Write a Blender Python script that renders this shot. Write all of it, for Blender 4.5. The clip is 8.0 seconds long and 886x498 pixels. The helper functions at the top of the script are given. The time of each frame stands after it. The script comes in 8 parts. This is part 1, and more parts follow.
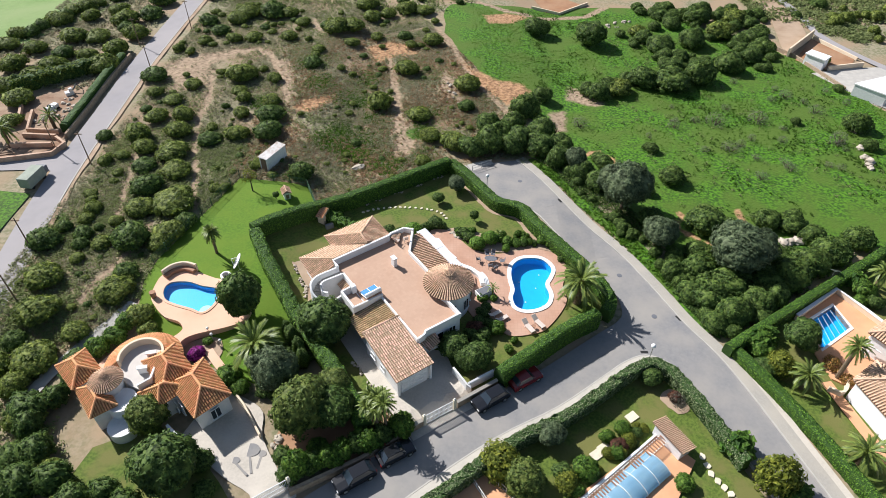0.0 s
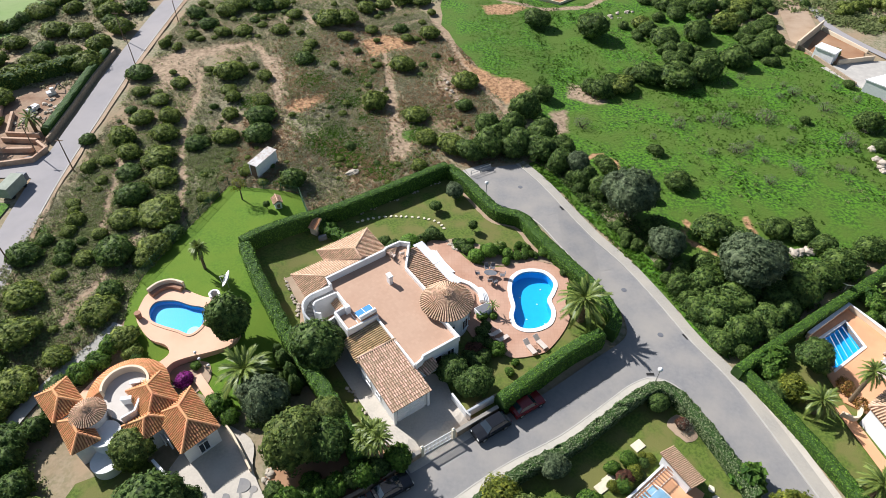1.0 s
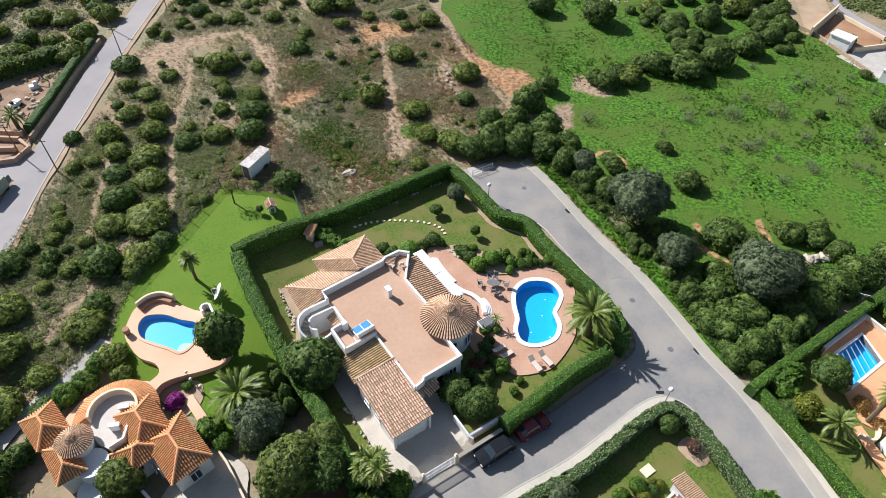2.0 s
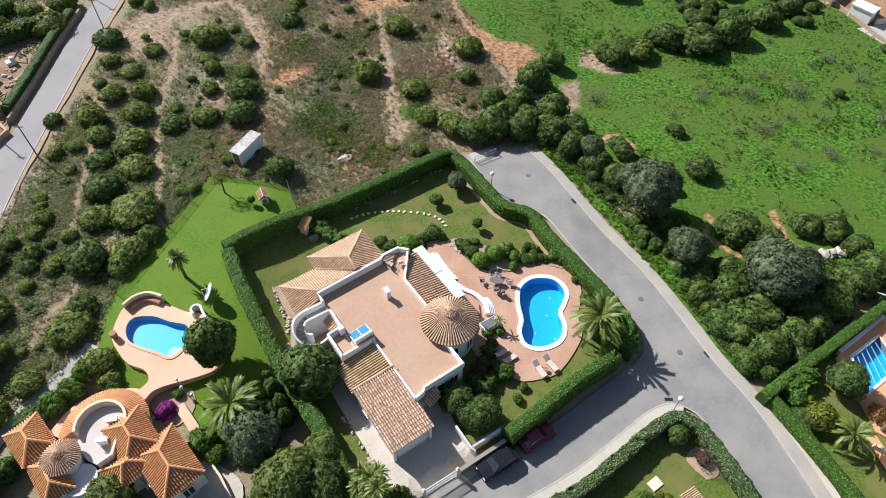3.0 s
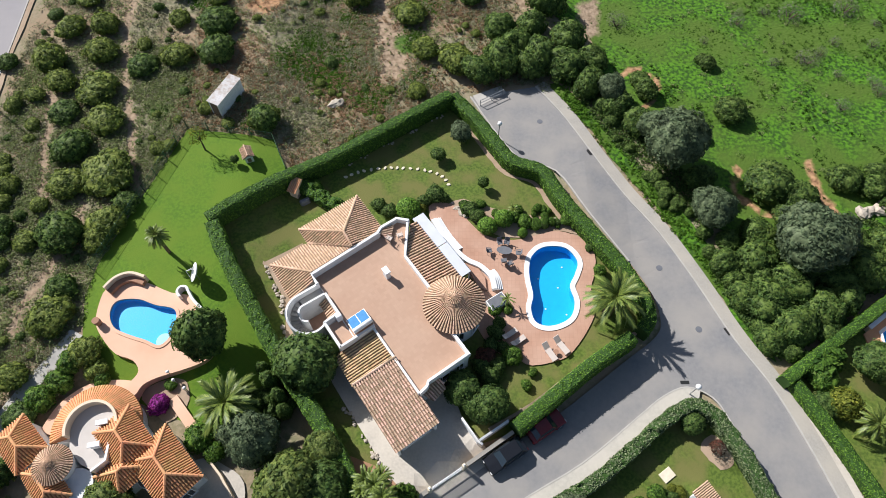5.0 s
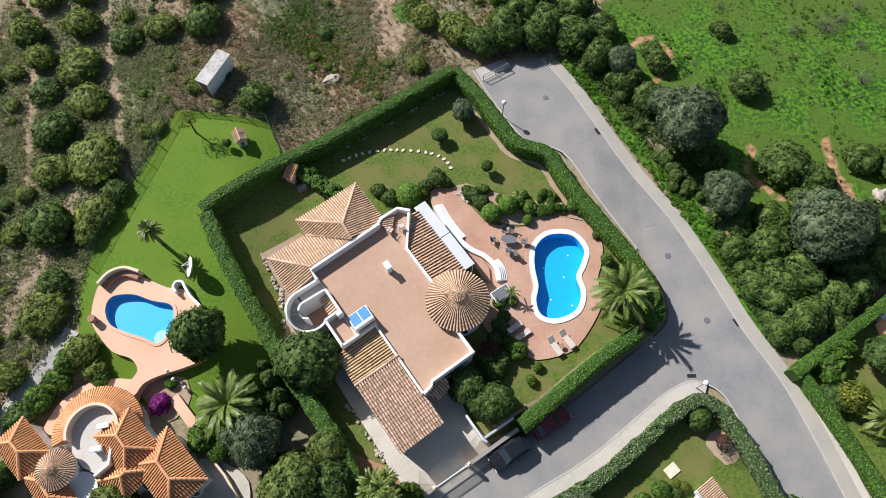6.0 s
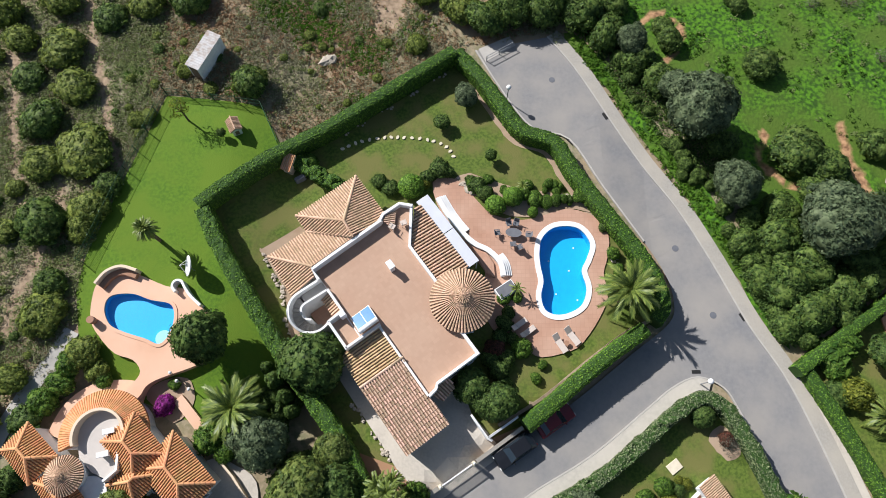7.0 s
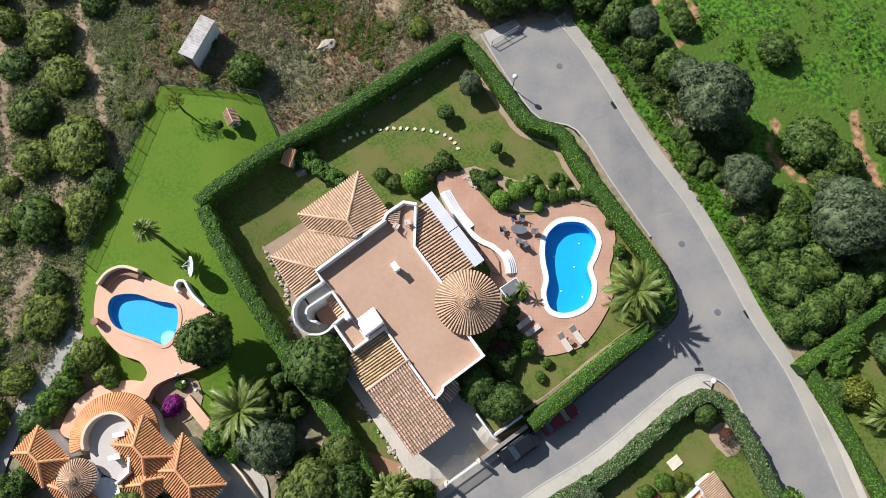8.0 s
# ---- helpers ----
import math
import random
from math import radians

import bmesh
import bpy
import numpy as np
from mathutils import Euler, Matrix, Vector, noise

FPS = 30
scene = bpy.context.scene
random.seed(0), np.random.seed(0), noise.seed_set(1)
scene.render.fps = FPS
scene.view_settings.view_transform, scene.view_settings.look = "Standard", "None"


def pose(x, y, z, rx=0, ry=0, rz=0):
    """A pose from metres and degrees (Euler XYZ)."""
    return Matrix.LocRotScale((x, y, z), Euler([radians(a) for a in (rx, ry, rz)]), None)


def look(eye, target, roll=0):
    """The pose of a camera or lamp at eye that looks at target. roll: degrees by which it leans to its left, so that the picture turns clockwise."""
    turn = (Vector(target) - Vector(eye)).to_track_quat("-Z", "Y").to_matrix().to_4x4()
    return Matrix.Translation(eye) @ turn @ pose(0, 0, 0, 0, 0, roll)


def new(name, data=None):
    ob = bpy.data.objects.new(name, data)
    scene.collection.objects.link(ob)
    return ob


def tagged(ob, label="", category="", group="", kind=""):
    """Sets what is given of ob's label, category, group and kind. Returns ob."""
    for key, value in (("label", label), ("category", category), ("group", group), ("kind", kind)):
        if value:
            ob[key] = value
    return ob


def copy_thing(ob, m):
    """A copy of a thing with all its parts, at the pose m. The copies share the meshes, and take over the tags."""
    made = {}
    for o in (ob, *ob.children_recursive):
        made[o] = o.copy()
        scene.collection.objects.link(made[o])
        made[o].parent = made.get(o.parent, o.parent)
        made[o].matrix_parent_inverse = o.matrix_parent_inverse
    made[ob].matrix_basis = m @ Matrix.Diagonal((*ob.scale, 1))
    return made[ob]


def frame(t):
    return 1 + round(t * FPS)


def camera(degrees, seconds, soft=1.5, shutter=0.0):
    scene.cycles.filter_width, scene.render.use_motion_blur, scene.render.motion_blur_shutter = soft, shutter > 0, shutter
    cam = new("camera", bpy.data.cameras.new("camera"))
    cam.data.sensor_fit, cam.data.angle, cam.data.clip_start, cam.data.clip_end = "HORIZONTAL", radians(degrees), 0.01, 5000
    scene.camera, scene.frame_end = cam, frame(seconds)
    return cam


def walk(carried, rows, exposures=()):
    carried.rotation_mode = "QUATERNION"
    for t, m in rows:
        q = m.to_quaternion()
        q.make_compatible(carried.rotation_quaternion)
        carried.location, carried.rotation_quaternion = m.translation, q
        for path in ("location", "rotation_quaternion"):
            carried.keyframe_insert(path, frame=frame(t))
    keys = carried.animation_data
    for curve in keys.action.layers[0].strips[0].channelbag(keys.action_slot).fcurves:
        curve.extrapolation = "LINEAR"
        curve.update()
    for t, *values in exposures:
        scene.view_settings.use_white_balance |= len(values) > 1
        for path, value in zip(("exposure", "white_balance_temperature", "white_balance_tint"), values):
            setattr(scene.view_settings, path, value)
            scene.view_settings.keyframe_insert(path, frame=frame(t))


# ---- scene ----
cam = camera(71.2, 8.0, soft=0.55)
PATH = [
    (0, (3.394, 0.496, 52.222), (3.376, 1.983, 50.885), 0.6),
    (0.5, (3.358, 3.018, 52.685), (3.34, 4.483, 51.323), 0.6),
    (1, (3.283, 5.509, 53.222), (3.274, 6.951, 51.836), 0.6),
    (1.5, (3.184, 7.952, 53.621), (3.177, 9.368, 52.209), 0.5),
    (3, (2.627, 15.875, 54.485), (2.63, 17.153, 52.947), 0.9),
    (3.5, (2.691, 18.586, 54.774), (2.69, 19.792, 53.179), 0.6),
    (4, (2.672, 21.257, 54.992), (2.669, 22.384, 53.339), 0.4),
    (4.5, (2.65, 23.902, 55.177), (2.645, 24.946, 53.471), 0.1),
    (6, (2.25, 31.607, 55.796), (2.247, 32.396, 53.958), -0.5),
    (6.5, (2.0, 34.194, 56.065), (2.0, 34.896, 54.192), -0.4),
    (7, (1.658, 36.644, 56.423), (1.664, 37.261, 54.52), -0.1),
    (7.5, (1.353, 39.3, 56.777), (1.362, 39.824, 54.847), 0.2),
    (8, (0.985, 41.697, 57.18), (0.999, 42.138, 55.229), 1.0),
]
walk(cam, [(t, look(eye, target, roll)) for t, eye, target, roll in PATH], exposures=[(0.0, 0.66), (4.0, 0.56), (8.0, 0.42)])

# ---- light ----
SUN_ELEVATION, SUN_AZIMUTH = 39.0, 307.8
world = bpy.data.worlds.new("sky")
scene.world = world
world.use_nodes = True
wn = world.node_tree.nodes
sky = wn.new("ShaderNodeTexSky")
sky.sky_type = "NISHITA"
sky.sun_disc = False
sky.sun_elevation, sky.sun_rotation = radians(SUN_ELEVATION), radians(SUN_AZIMUTH)
world.node_tree.links.new(sky.outputs["Color"], wn["Background"].inputs["Color"])
wn["Background"].inputs["Strength"].default_value = 0.068
sun_data = bpy.data.lights.new("sun", "SUN")
sun_data.energy, sun_data.angle, sun_data.color = 5.0, radians(0.55), (0.985, 0.965, 0.96)
sun = new("sun", sun_data)
sun.matrix_world = look((-60, 60, 80), (-60 + 0.79, 60 - 0.613, 80 - math.tan(radians(SUN_ELEVATION))))
scene.view_settings.exposure = 0.45


# ---- materials ----
def mat(name, c1, c2=None, scale=1.0, rough=0.8, bump=0.0, c3=None, scale3=0.15, random_by="", spread=0.25, metal=0.0,
        detail=6.0, translucent=0.0, bump_scale=None, spec=0.3, sharp=0.2):
    """A surface of two or three tones, mixed by noise at two scales (metres), with optional change from piece to piece."""
    m = bpy.data.materials.new(name)
    m.use_nodes = True
    nt = m.node_tree
    n, link = nt.nodes, nt.links.new
    bsdf = n["Principled BSDF"]
    bsdf.inputs["Roughness"].default_value = rough
    bsdf.inputs["Metallic"].default_value = metal
    bsdf.inputs["Specular IOR Level"].default_value = spec
    co = n.new("ShaderNodeTexCoord").outputs["Object"]

    def noise_mask(sc, lo, hi):
        t = n.new("ShaderNodeTexNoise")
        t.inputs["Scale"].default_value, t.inputs["Detail"].default_value = 1.0 / sc, detail
        link(co, t.inputs["Vector"])
        r = n.new("ShaderNodeMapRange")
        r.inputs["From Min"].default_value, r.inputs["From Max"].default_value = lo, hi
        link(t.outputs["Fac"], r.inputs["Value"])
        return r.outputs["Result"], t.outputs["Fac"]

    def mix(a, b, fac):
        x = n.new("ShaderNodeMix")
        x.data_type = "RGBA"
        for sock, v in ((x.inputs["A"], a), (x.inputs["B"], b)):
            if isinstance(v, tuple):
                sock.default_value = (*v, 1)
            else:
                link(v, sock)
        if isinstance(fac, float):
            x.inputs["Factor"].default_value = fac
        else:
            link(fac, x.inputs["Factor"])
        return x.outputs["Result"]

    mask, fac = noise_mask(scale, 0.5 - sharp, 0.5 + sharp)
    col = mix(c1, c2 or tuple(v * 0.85 for v in c1), mask)
    if c3:
        mask3, _ = noise_mask(scale3, 0.5 - sharp, 0.5 + sharp)
        col = mix(col, c3, mask3)
    if random_by:
        if random_by == "island":
            r = n.new("ShaderNodeNewGeometry").outputs["Random Per Island"]
        else:
            r = n.new("ShaderNodeObjectInfo").outputs["Random"]
        hsv = n.new("ShaderNodeHueSaturation")
        v = n.new("ShaderNodeMapRange")
        v.inputs["To Min"].default_value, v.inputs["To Max"].default_value = 1 - spread, 1 + spread
        link(r, v.inputs["Value"])
        link(v.outputs["Result"], hsv.inputs["Value"])
        hu = n.new("ShaderNodeMapRange")
        hu.inputs["To Min"].default_value, hu.inputs["To Max"].default_value = 0.5 + spread * 0.05, 0.5 - spread * 0.05
        link(r, hu.inputs["Value"])
        link(hu.outputs["Result"], hsv.inputs["Hue"])
        link(col, hsv.inputs["Color"])
        col = hsv.outputs["Color"]
    link(col, bsdf.inputs["Base Color"])
    if bump:
        b = n.new("ShaderNodeBump")
        b.inputs["Strength"].default_value, b.inputs["Distance"].default_value = 1.0, bump
        if bump_scale:
            _, fac = noise_mask(bump_scale, 0.3, 0.7)
        link(fac, b.inputs["Height"])
        link(b.outputs["Normal"], bsdf.inputs["Normal"])
    if translucent:
        tr = n.new("ShaderNodeBsdfTranslucent")
        link(col, tr.inputs["Color"])
        ms = n.new("ShaderNodeMixShader")
        ms.inputs["Fac"].default_value = translucent
        link(bsdf.outputs["BSDF"], ms.inputs[1])
        link(tr.outputs["BSDF"], ms.inputs[2])
        link(ms.outputs["Shader"], n["Material Output"].inputs["Surface"])
    return m


def water_mat(name, tint):
    m = bpy.data.materials.new(name)
    m.use_nodes = True
    n, link = m.node_tree.nodes, m.node_tree.links.new
    n.remove(n["Principled BSDF"])
    clear, gloss, fres, ms = (n.new("ShaderNode" + k) for k in ("BsdfTransparent", "BsdfGlossy", "LayerWeight", "MixShader"))
    clear.inputs["Color"].default_value = (*tint, 1)
    gloss.inputs["Roughness"].default_value = 0.02
    fres.inputs["Blend"].default_value = 0.5
    power, scaled = n.new("ShaderNodeMath"), n.new("ShaderNodeMath")
    power.operation, scaled.operation = "POWER", "MULTIPLY_ADD"
    power.inputs[1].default_value, scaled.inputs[1].default_value, scaled.inputs[2].default_value = 4.0, 0.9, 0.02
    link(fres.outputs["Facing"], power.inputs[0])
    link(power.outputs["Value"], scaled.inputs[0])
    tex, b = n.new("ShaderNodeTexNoise"), n.new("ShaderNodeBump")
    tex.inputs["Scale"].default_value = 2.2
    link(n.new("ShaderNodeTexCoord").outputs["Object"], tex.inputs["Vector"])
    b.inputs["Distance"].default_value = 0.02
    link(tex.outputs["Fac"], b.inputs["Height"])
    link(b.outputs["Normal"], gloss.inputs["Normal"])
    link(scaled.outputs["Value"], ms.inputs["Fac"])
    link(clear.outputs["BSDF"], ms.inputs[1])
    link(gloss.outputs["BSDF"], ms.inputs[2])
    link(ms.outputs["Shader"], n["Material Output"].inputs["Surface"])
    return m


def tile_mat(name, c1, c2, size, joint, rough=0.8, stain=None):
    """Square paving with thin joints and blotchy wear."""
    m = mat(name, c1, c2, 1.6, rough, 0.004, c3=stain, scale3=3.5)
    n, link = m.node_tree.nodes, m.node_tree.links.new
    bsdf = n["Principled BSDF"]
    old = bsdf.inputs["Base Color"].links[0].from_socket
    br = n.new("ShaderNodeTexBrick")
    br.offset = 0.0
    br.inputs["Scale"].default_value = 1.0
    br.inputs["Brick Width"].default_value = br.inputs["Row Height"].default_value = size
    br.inputs["Mortar Size"].default_value = size * 0.035
    br.inputs["Color1"].default_value = (1, 1, 1, 1)
    br.inputs["Color2"].default_value = (0.93, 0.92, 0.91, 1)
    br.inputs["Mortar"].default_value = (*joint, 1)
    link(n.new("ShaderNodeTexCoord").outputs["Object"], br.inputs["Vector"])
    x = n.new("ShaderNodeMix")
    x.data_type, x.blend_type = "RGBA", "MULTIPLY"
    x.inputs["Factor"].default_value = 1.0
    link(old, x.inputs["A"])
    link(br.outputs["Color"], x.inputs["B"])
    link(x.outputs["Result"], bsdf.inputs["Base Color"])
    return m


def earthy(m):
    """Lets a ground material turn to bare earth where the ground says so, with ragged edges."""
    n, link = m.node_tree.nodes, m.node_tree.links.new
    bsdf = n["Principled BSDF"]
    tex = n.new("ShaderNodeTexNoise")
    tex.inputs["Scale"].default_value, tex.inputs["Detail"].default_value, tex.inputs["Roughness"].default_value = 0.8, 9.0, 0.72
    link(n.new("ShaderNodeTexCoord").outputs["Object"], tex.inputs["Vector"])
    tone = n.new("ShaderNodeTexNoise")
    tone.inputs["Scale"].default_value, tone.inputs["Detail"].default_value = 1.7, 7.0
    link(tex.inputs["Vector"].links[0].from_socket, tone.inputs["Vector"])
    spread_tone = n.new("ShaderNodeMapRange")
    spread_tone.inputs["From Min"].default_value, spread_tone.inputs["From Max"].default_value = 0.33, 0.64
    link(tone.outputs["Fac"], spread_tone.inputs["Value"])
    for key, a, b in (("bare", (0.19, 0.135, 0.085), (0.38, 0.28, 0.19)), ("red", (0.185, 0.098, 0.05), (0.47, 0.275, 0.145)), ("grass", (0.05, 0.10, 0.016), (0.085, 0.16, 0.022))):
        at, add, r, x, earth = (n.new("ShaderNode" + k) for k in ("Attribute", "Math", "MapRange", "Mix", "Mix"))
        at.attribute_name = key
        add.operation = "ADD"
        link(at.outputs["Fac"], add.inputs[0])
        link(tex.outputs["Fac"], add.inputs[1])
        r.inputs["From Min"].default_value, r.inputs["From Max"].default_value = 0.80, 1.22
        link(add.outputs["Value"], r.inputs["Value"])
        for k in (x, earth):
            k.data_type = "RGBA"
        earth.inputs["A"].default_value, earth.inputs["B"].default_value = (*a, 1), (*b, 1)
        link(spread_tone.outputs["Result"], earth.inputs["Factor"])
        link(r.outputs["Result"], x.inputs["Factor"])
        link(bsdf.inputs["Base Color"].links[0].from_socket, x.inputs["A"])
        link(earth.outputs["Result"], x.inputs["B"])
        link(x.outputs["Result"], bsdf.inputs["Base Color"])
    return m


M = {}
M["scrub"] = earthy(mat("scrub_soil", (0.285, 0.245, 0.165), (0.165, 0.165, 0.09), 0.5, 0.95, 0.05, c3=(0.30, 0.22, 0.14), scale3=7.0, bump_scale=0.35, sharp=0.10))
M["soil"] = mat("bare_soil", (0.34, 0.245, 0.165), (0.26, 0.175, 0.11), 0.9, 0.95, 0.04, c3=(0.40, 0.30, 0.215), scale3=4.0)
M["red_soil"] = mat("red_soil", (0.30, 0.15, 0.075), (0.22, 0.10, 0.05), 1.5, 0.95, 0.06, c3=(0.36, 0.22, 0.13), scale3=5.0)
M["field"] = earthy(mat("meadow_grass", (0.080, 0.205, 0.010), (0.024, 0.068, 0.006), 0.42, 0.9, 0.10, c3=(0.070, 0.125, 0.014), scale3=7.0, bump_scale=0.3, sharp=0.09))
# paler green for the far meadow, distance haze mixed into its colour
M["field_pale"] = mat("hazy_meadow_grass", (0.17, 0.27, 0.075), (0.12, 0.21, 0.05), 1.2, 0.9, 0.05, c3=(0.20, 0.27, 0.10), scale3=9.0)
M["lawn"] = mat("lawn_grass", (0.108, 0.155, 0.024), (0.064, 0.102, 0.015), 0.28, 0.9, 0.03, c3=(0.140, 0.140, 0.040), scale3=2.6, bump_scale=0.1, sharp=0.09, detail=10.0)
M["lawn_bright"] = mat("bright_lawn_grass", (0.100, 0.190, 0.012), (0.069, 0.144, 0.010), 0.30, 0.9, 0.03, c3=(0.105, 0.178, 0.013), scale3=4.0, bump_scale=0.1, sharp=0.10, detail=10.0)
M["churned"] = mat("churned_red_earth", (0.25, 0.145, 0.09), (0.17, 0.095, 0.058), 0.8, 0.95, 0.12, c3=(0.34, 0.25, 0.175), scale3=3.0, bump_scale=0.6)
M["asphalt"] = mat("worn_asphalt", (0.225, 0.222, 0.222), (0.178, 0.18, 0.187), 0.35, 0.9, 0.004, c3=(0.295, 0.275, 0.25), scale3=4.0, spec=0.2)
M["asphalt_far"] = mat("pale_asphalt", (0.29, 0.275, 0.285), (0.25, 0.24, 0.245), 1.5, 0.9, 0.004, c3=(0.33, 0.305, 0.30), scale3=9.0, spec=0.2)
M["footpath"] = mat("sett_paving", (0.35, 0.33, 0.295), (0.27, 0.255, 0.23), 0.16, 0.9, 0.008, c3=(0.39, 0.355, 0.30), scale3=3.0)
M["path_pale"] = mat("pale_worn_concrete", (0.47, 0.44, 0.385), (0.38, 0.355, 0.31), 0.3, 0.9, 0.006, c3=(0.50, 0.46, 0.40), scale3=3.0)
M["kerb"] = mat("kerb_concrete", (0.45, 0.425, 0.385), (0.37, 0.35, 0.32), 0.8, 0.9, 0.003)
M["white"] = mat("white_render", (0.72, 0.72, 0.71), (0.64, 0.64, 0.63), 2.5, 0.85, 0.002, c3=(0.75, 0.745, 0.735), scale3=0.4)
M["cream"] = mat("cream_render", (0.70, 0.58, 0.43), (0.62, 0.50, 0.37), 2.0, 0.85, 0.002)
M["roof_floor"] = mat("pale_roof_coating", (0.50, 0.46, 0.42), (0.43, 0.39, 0.355), 1.2, 0.85, 0.002, c3=(0.54, 0.50, 0.46), scale3=3.0)
M["ochre"] = mat("ochre_render", (0.62, 0.36, 0.15), (0.55, 0.31, 0.13), 2.0, 0.85, 0.002)
M["terrace"] = tile_mat("terracotta_terrace", (0.44, 0.285, 0.20), (0.42, 0.265, 0.185), 0.33, (0.94, 0.93, 0.92), stain=(0.47, 0.315, 0.225))
M["deck"] = tile_mat("terracotta_paving", (0.45, 0.255, 0.175), (0.385, 0.215, 0.145), 0.40, (0.86, 0.84, 0.82), stain=(0.50, 0.32, 0.235))
M["peach"] = mat("peach_paving", (0.66, 0.40, 0.27), (0.60, 0.36, 0.24), 1.4, 0.85, 0.003, c3=(0.70, 0.45, 0.32), scale3=4.0)
M["orange"] = mat("orange_paving", (0.64, 0.345, 0.19), (0.57, 0.295, 0.16), 1.4, 0.85, 0.003)
M["cobble"] = mat("cobbled_drive", (0.50, 0.455, 0.39), (0.38, 0.345, 0.295), 0.22, 0.9, 0.01, c3=(0.54, 0.49, 0.42), scale3=2.5)
M["tile"] = mat("clay_roof_tile", (0.63, 0.43, 0.295), (0.53, 0.35, 0.23), 0.7, 0.85, 0.004, random_by="island", spread=0.22)
M["tile_garage"] = mat("mottled_roof_tile", (0.63, 0.445, 0.325), (0.51, 0.34, 0.24), 0.5, 0.85, 0.004, random_by="island", spread=0.36)
M["tile_ochre"] = mat("lichen_roof_tile", (0.60, 0.435, 0.245), (0.48, 0.335, 0.18), 0.7, 0.85, 0.004, random_by="island", spread=0.25)
M["tile_orange"] = mat("orange_roof_tile", (0.64, 0.29, 0.145), (0.54, 0.225, 0.105), 0.7, 0.8, 0.004, c3=(0.64, 0.36, 0.16), scale3=2.2, random_by="island", spread=0.2)
# channels: darker copies of the clay, with the gap shade put into the colour
M["pan"] = mat("shaded_tile_channel", (0.32, 0.205, 0.135), (0.25, 0.155, 0.10), 0.6, 0.9)
M["pan_orange"] = mat("shaded_orange_channel", (0.44, 0.19, 0.09), (0.35, 0.145, 0.07), 0.6, 0.9)
M["basin"] = mat("pool_mosaic", (0.008, 0.43, 0.82), (0.007, 0.395, 0.79), 0.4, 0.5, spec=0.4)
M["basin_pale"] = mat("pale_pool_mosaic", (0.45, 0.72, 0.86), (0.4, 0.68, 0.84), 0.4, 0.5)
M["water"] = water_mat("pool_water", (0.88, 0.98, 1.0))
M["glass"] = mat("dark_window_glass", (0.02, 0.03, 0.04), None, 1.0, 0.06, spec=0.8)
M["solar"] = mat("blue_solar_glass", (0.05, 0.22, 0.45), (0.04, 0.18, 0.40), 0.5, 0.10, spec=1.0)
M["poolcover"] = mat("polycarbonate_sheet", (0.44, 0.70, 0.86), (0.54, 0.77, 0.90), 1.2, 0.3, spec=0.4, translucent=0.55)
M["metal"] = mat("galvanised_metal", (0.45, 0.46, 0.47), None, 0.5, 0.45, metal=0.7)
M["metal_white"] = mat("white_sheet_metal", (0.74, 0.75, 0.76), (0.62, 0.62, 0.60), 0.9, 0.5, c3=(0.8, 0.8, 0.8), scale3=0.3)
M["rusty_sheet"] = mat("rust_stained_sheet", (0.52, 0.50, 0.48), (0.40, 0.33, 0.28), 0.5, 0.6, c3=(0.58, 0.56, 0.55), scale3=1.4, sharp=0.1)
M["green_mesh"] = mat("green_fence_mesh", (0.06, 0.13, 0.07), None, 0.5, 0.6)
M["dark"] = mat("dark_rubber", (0.02, 0.02, 0.02), None, 0.5, 0.8)
M["car_black"] = mat("black_car_paint", (0.012, 0.013, 0.016), None, 0.5, 0.2, spec=0.6)
M["car_red"] = mat("red_car_paint", (0.17, 0.012, 0.014), None, 0.5, 0.25, spec=0.6)
M["car_white"] = mat("white_car_paint", (0.7, 0.7, 0.7), None, 0.5, 0.25, spec=0.6)
M["lamp_red"] = mat("red_lens", (0.35, 0.02, 0.02), None, 0.5, 0.2)
M["lamp_clear"] = mat("clear_lens", (0.6, 0.6, 0.58), None, 0.5, 0.1)
M["fabric"] = mat("white_canvas", (0.58, 0.60, 0.64), (0.52, 0.54, 0.58), 1.0, 0.9, 0.003)
M["lounger"] = mat("pale_mesh_fabric", (0.58, 0.50, 0.44), (0.5, 0.43, 0.38), 0.5, 0.9)
M["plastic_grey"] = mat("grey_plastic", (0.15, 0.155, 0.17), (0.12, 0.125, 0.14), 0.5, 0.6)
M["tarpaulin"] = mat("grey_green_tarpaulin", (0.30, 0.33, 0.27), (0.24, 0.27, 0.22), 0.8, 0.8)
M["wood"] = mat("weathered_wood", (0.22, 0.15, 0.10), (0.16, 0.11, 0.08), 0.5, 0.9)
M["bark"] = mat("rough_bark", (0.14, 0.10, 0.07), (0.09, 0.065, 0.045), 0.25, 0.95, 0.02)
M["palm_bark"] = mat("palm_bark", (0.20, 0.15, 0.10), (0.13, 0.095, 0.06), 0.15, 0.95, 0.03)
M["stone"] = mat("limestone_rock", (0.48, 0.42, 0.34), (0.36, 0.31, 0.25), 0.5, 0.95, 0.03, random_by="object", spread=0.15)
M["stone_wall"] = mat("rubble_stone", (0.40, 0.31, 0.22), (0.26, 0.19, 0.13), 0.35, 0.95, 0.04)
M["brick_rubble"] = mat("pinkish_rubble", (0.46, 0.29, 0.20), (0.30, 0.17, 0.11), 0.35, 0.95, 0.05, c3=(0.52, 0.38, 0.28), scale3=1.5)
M["stepping"] = mat("pale_stepping_stone", (0.66, 0.60, 0.46), (0.56, 0.5, 0.38), 0.4, 0.9, 0.01, random_by="object", spread=0.1)
M["terracotta"] = mat("terracotta_pot", (0.36, 0.20, 0.13), None, 0.4, 0.9)


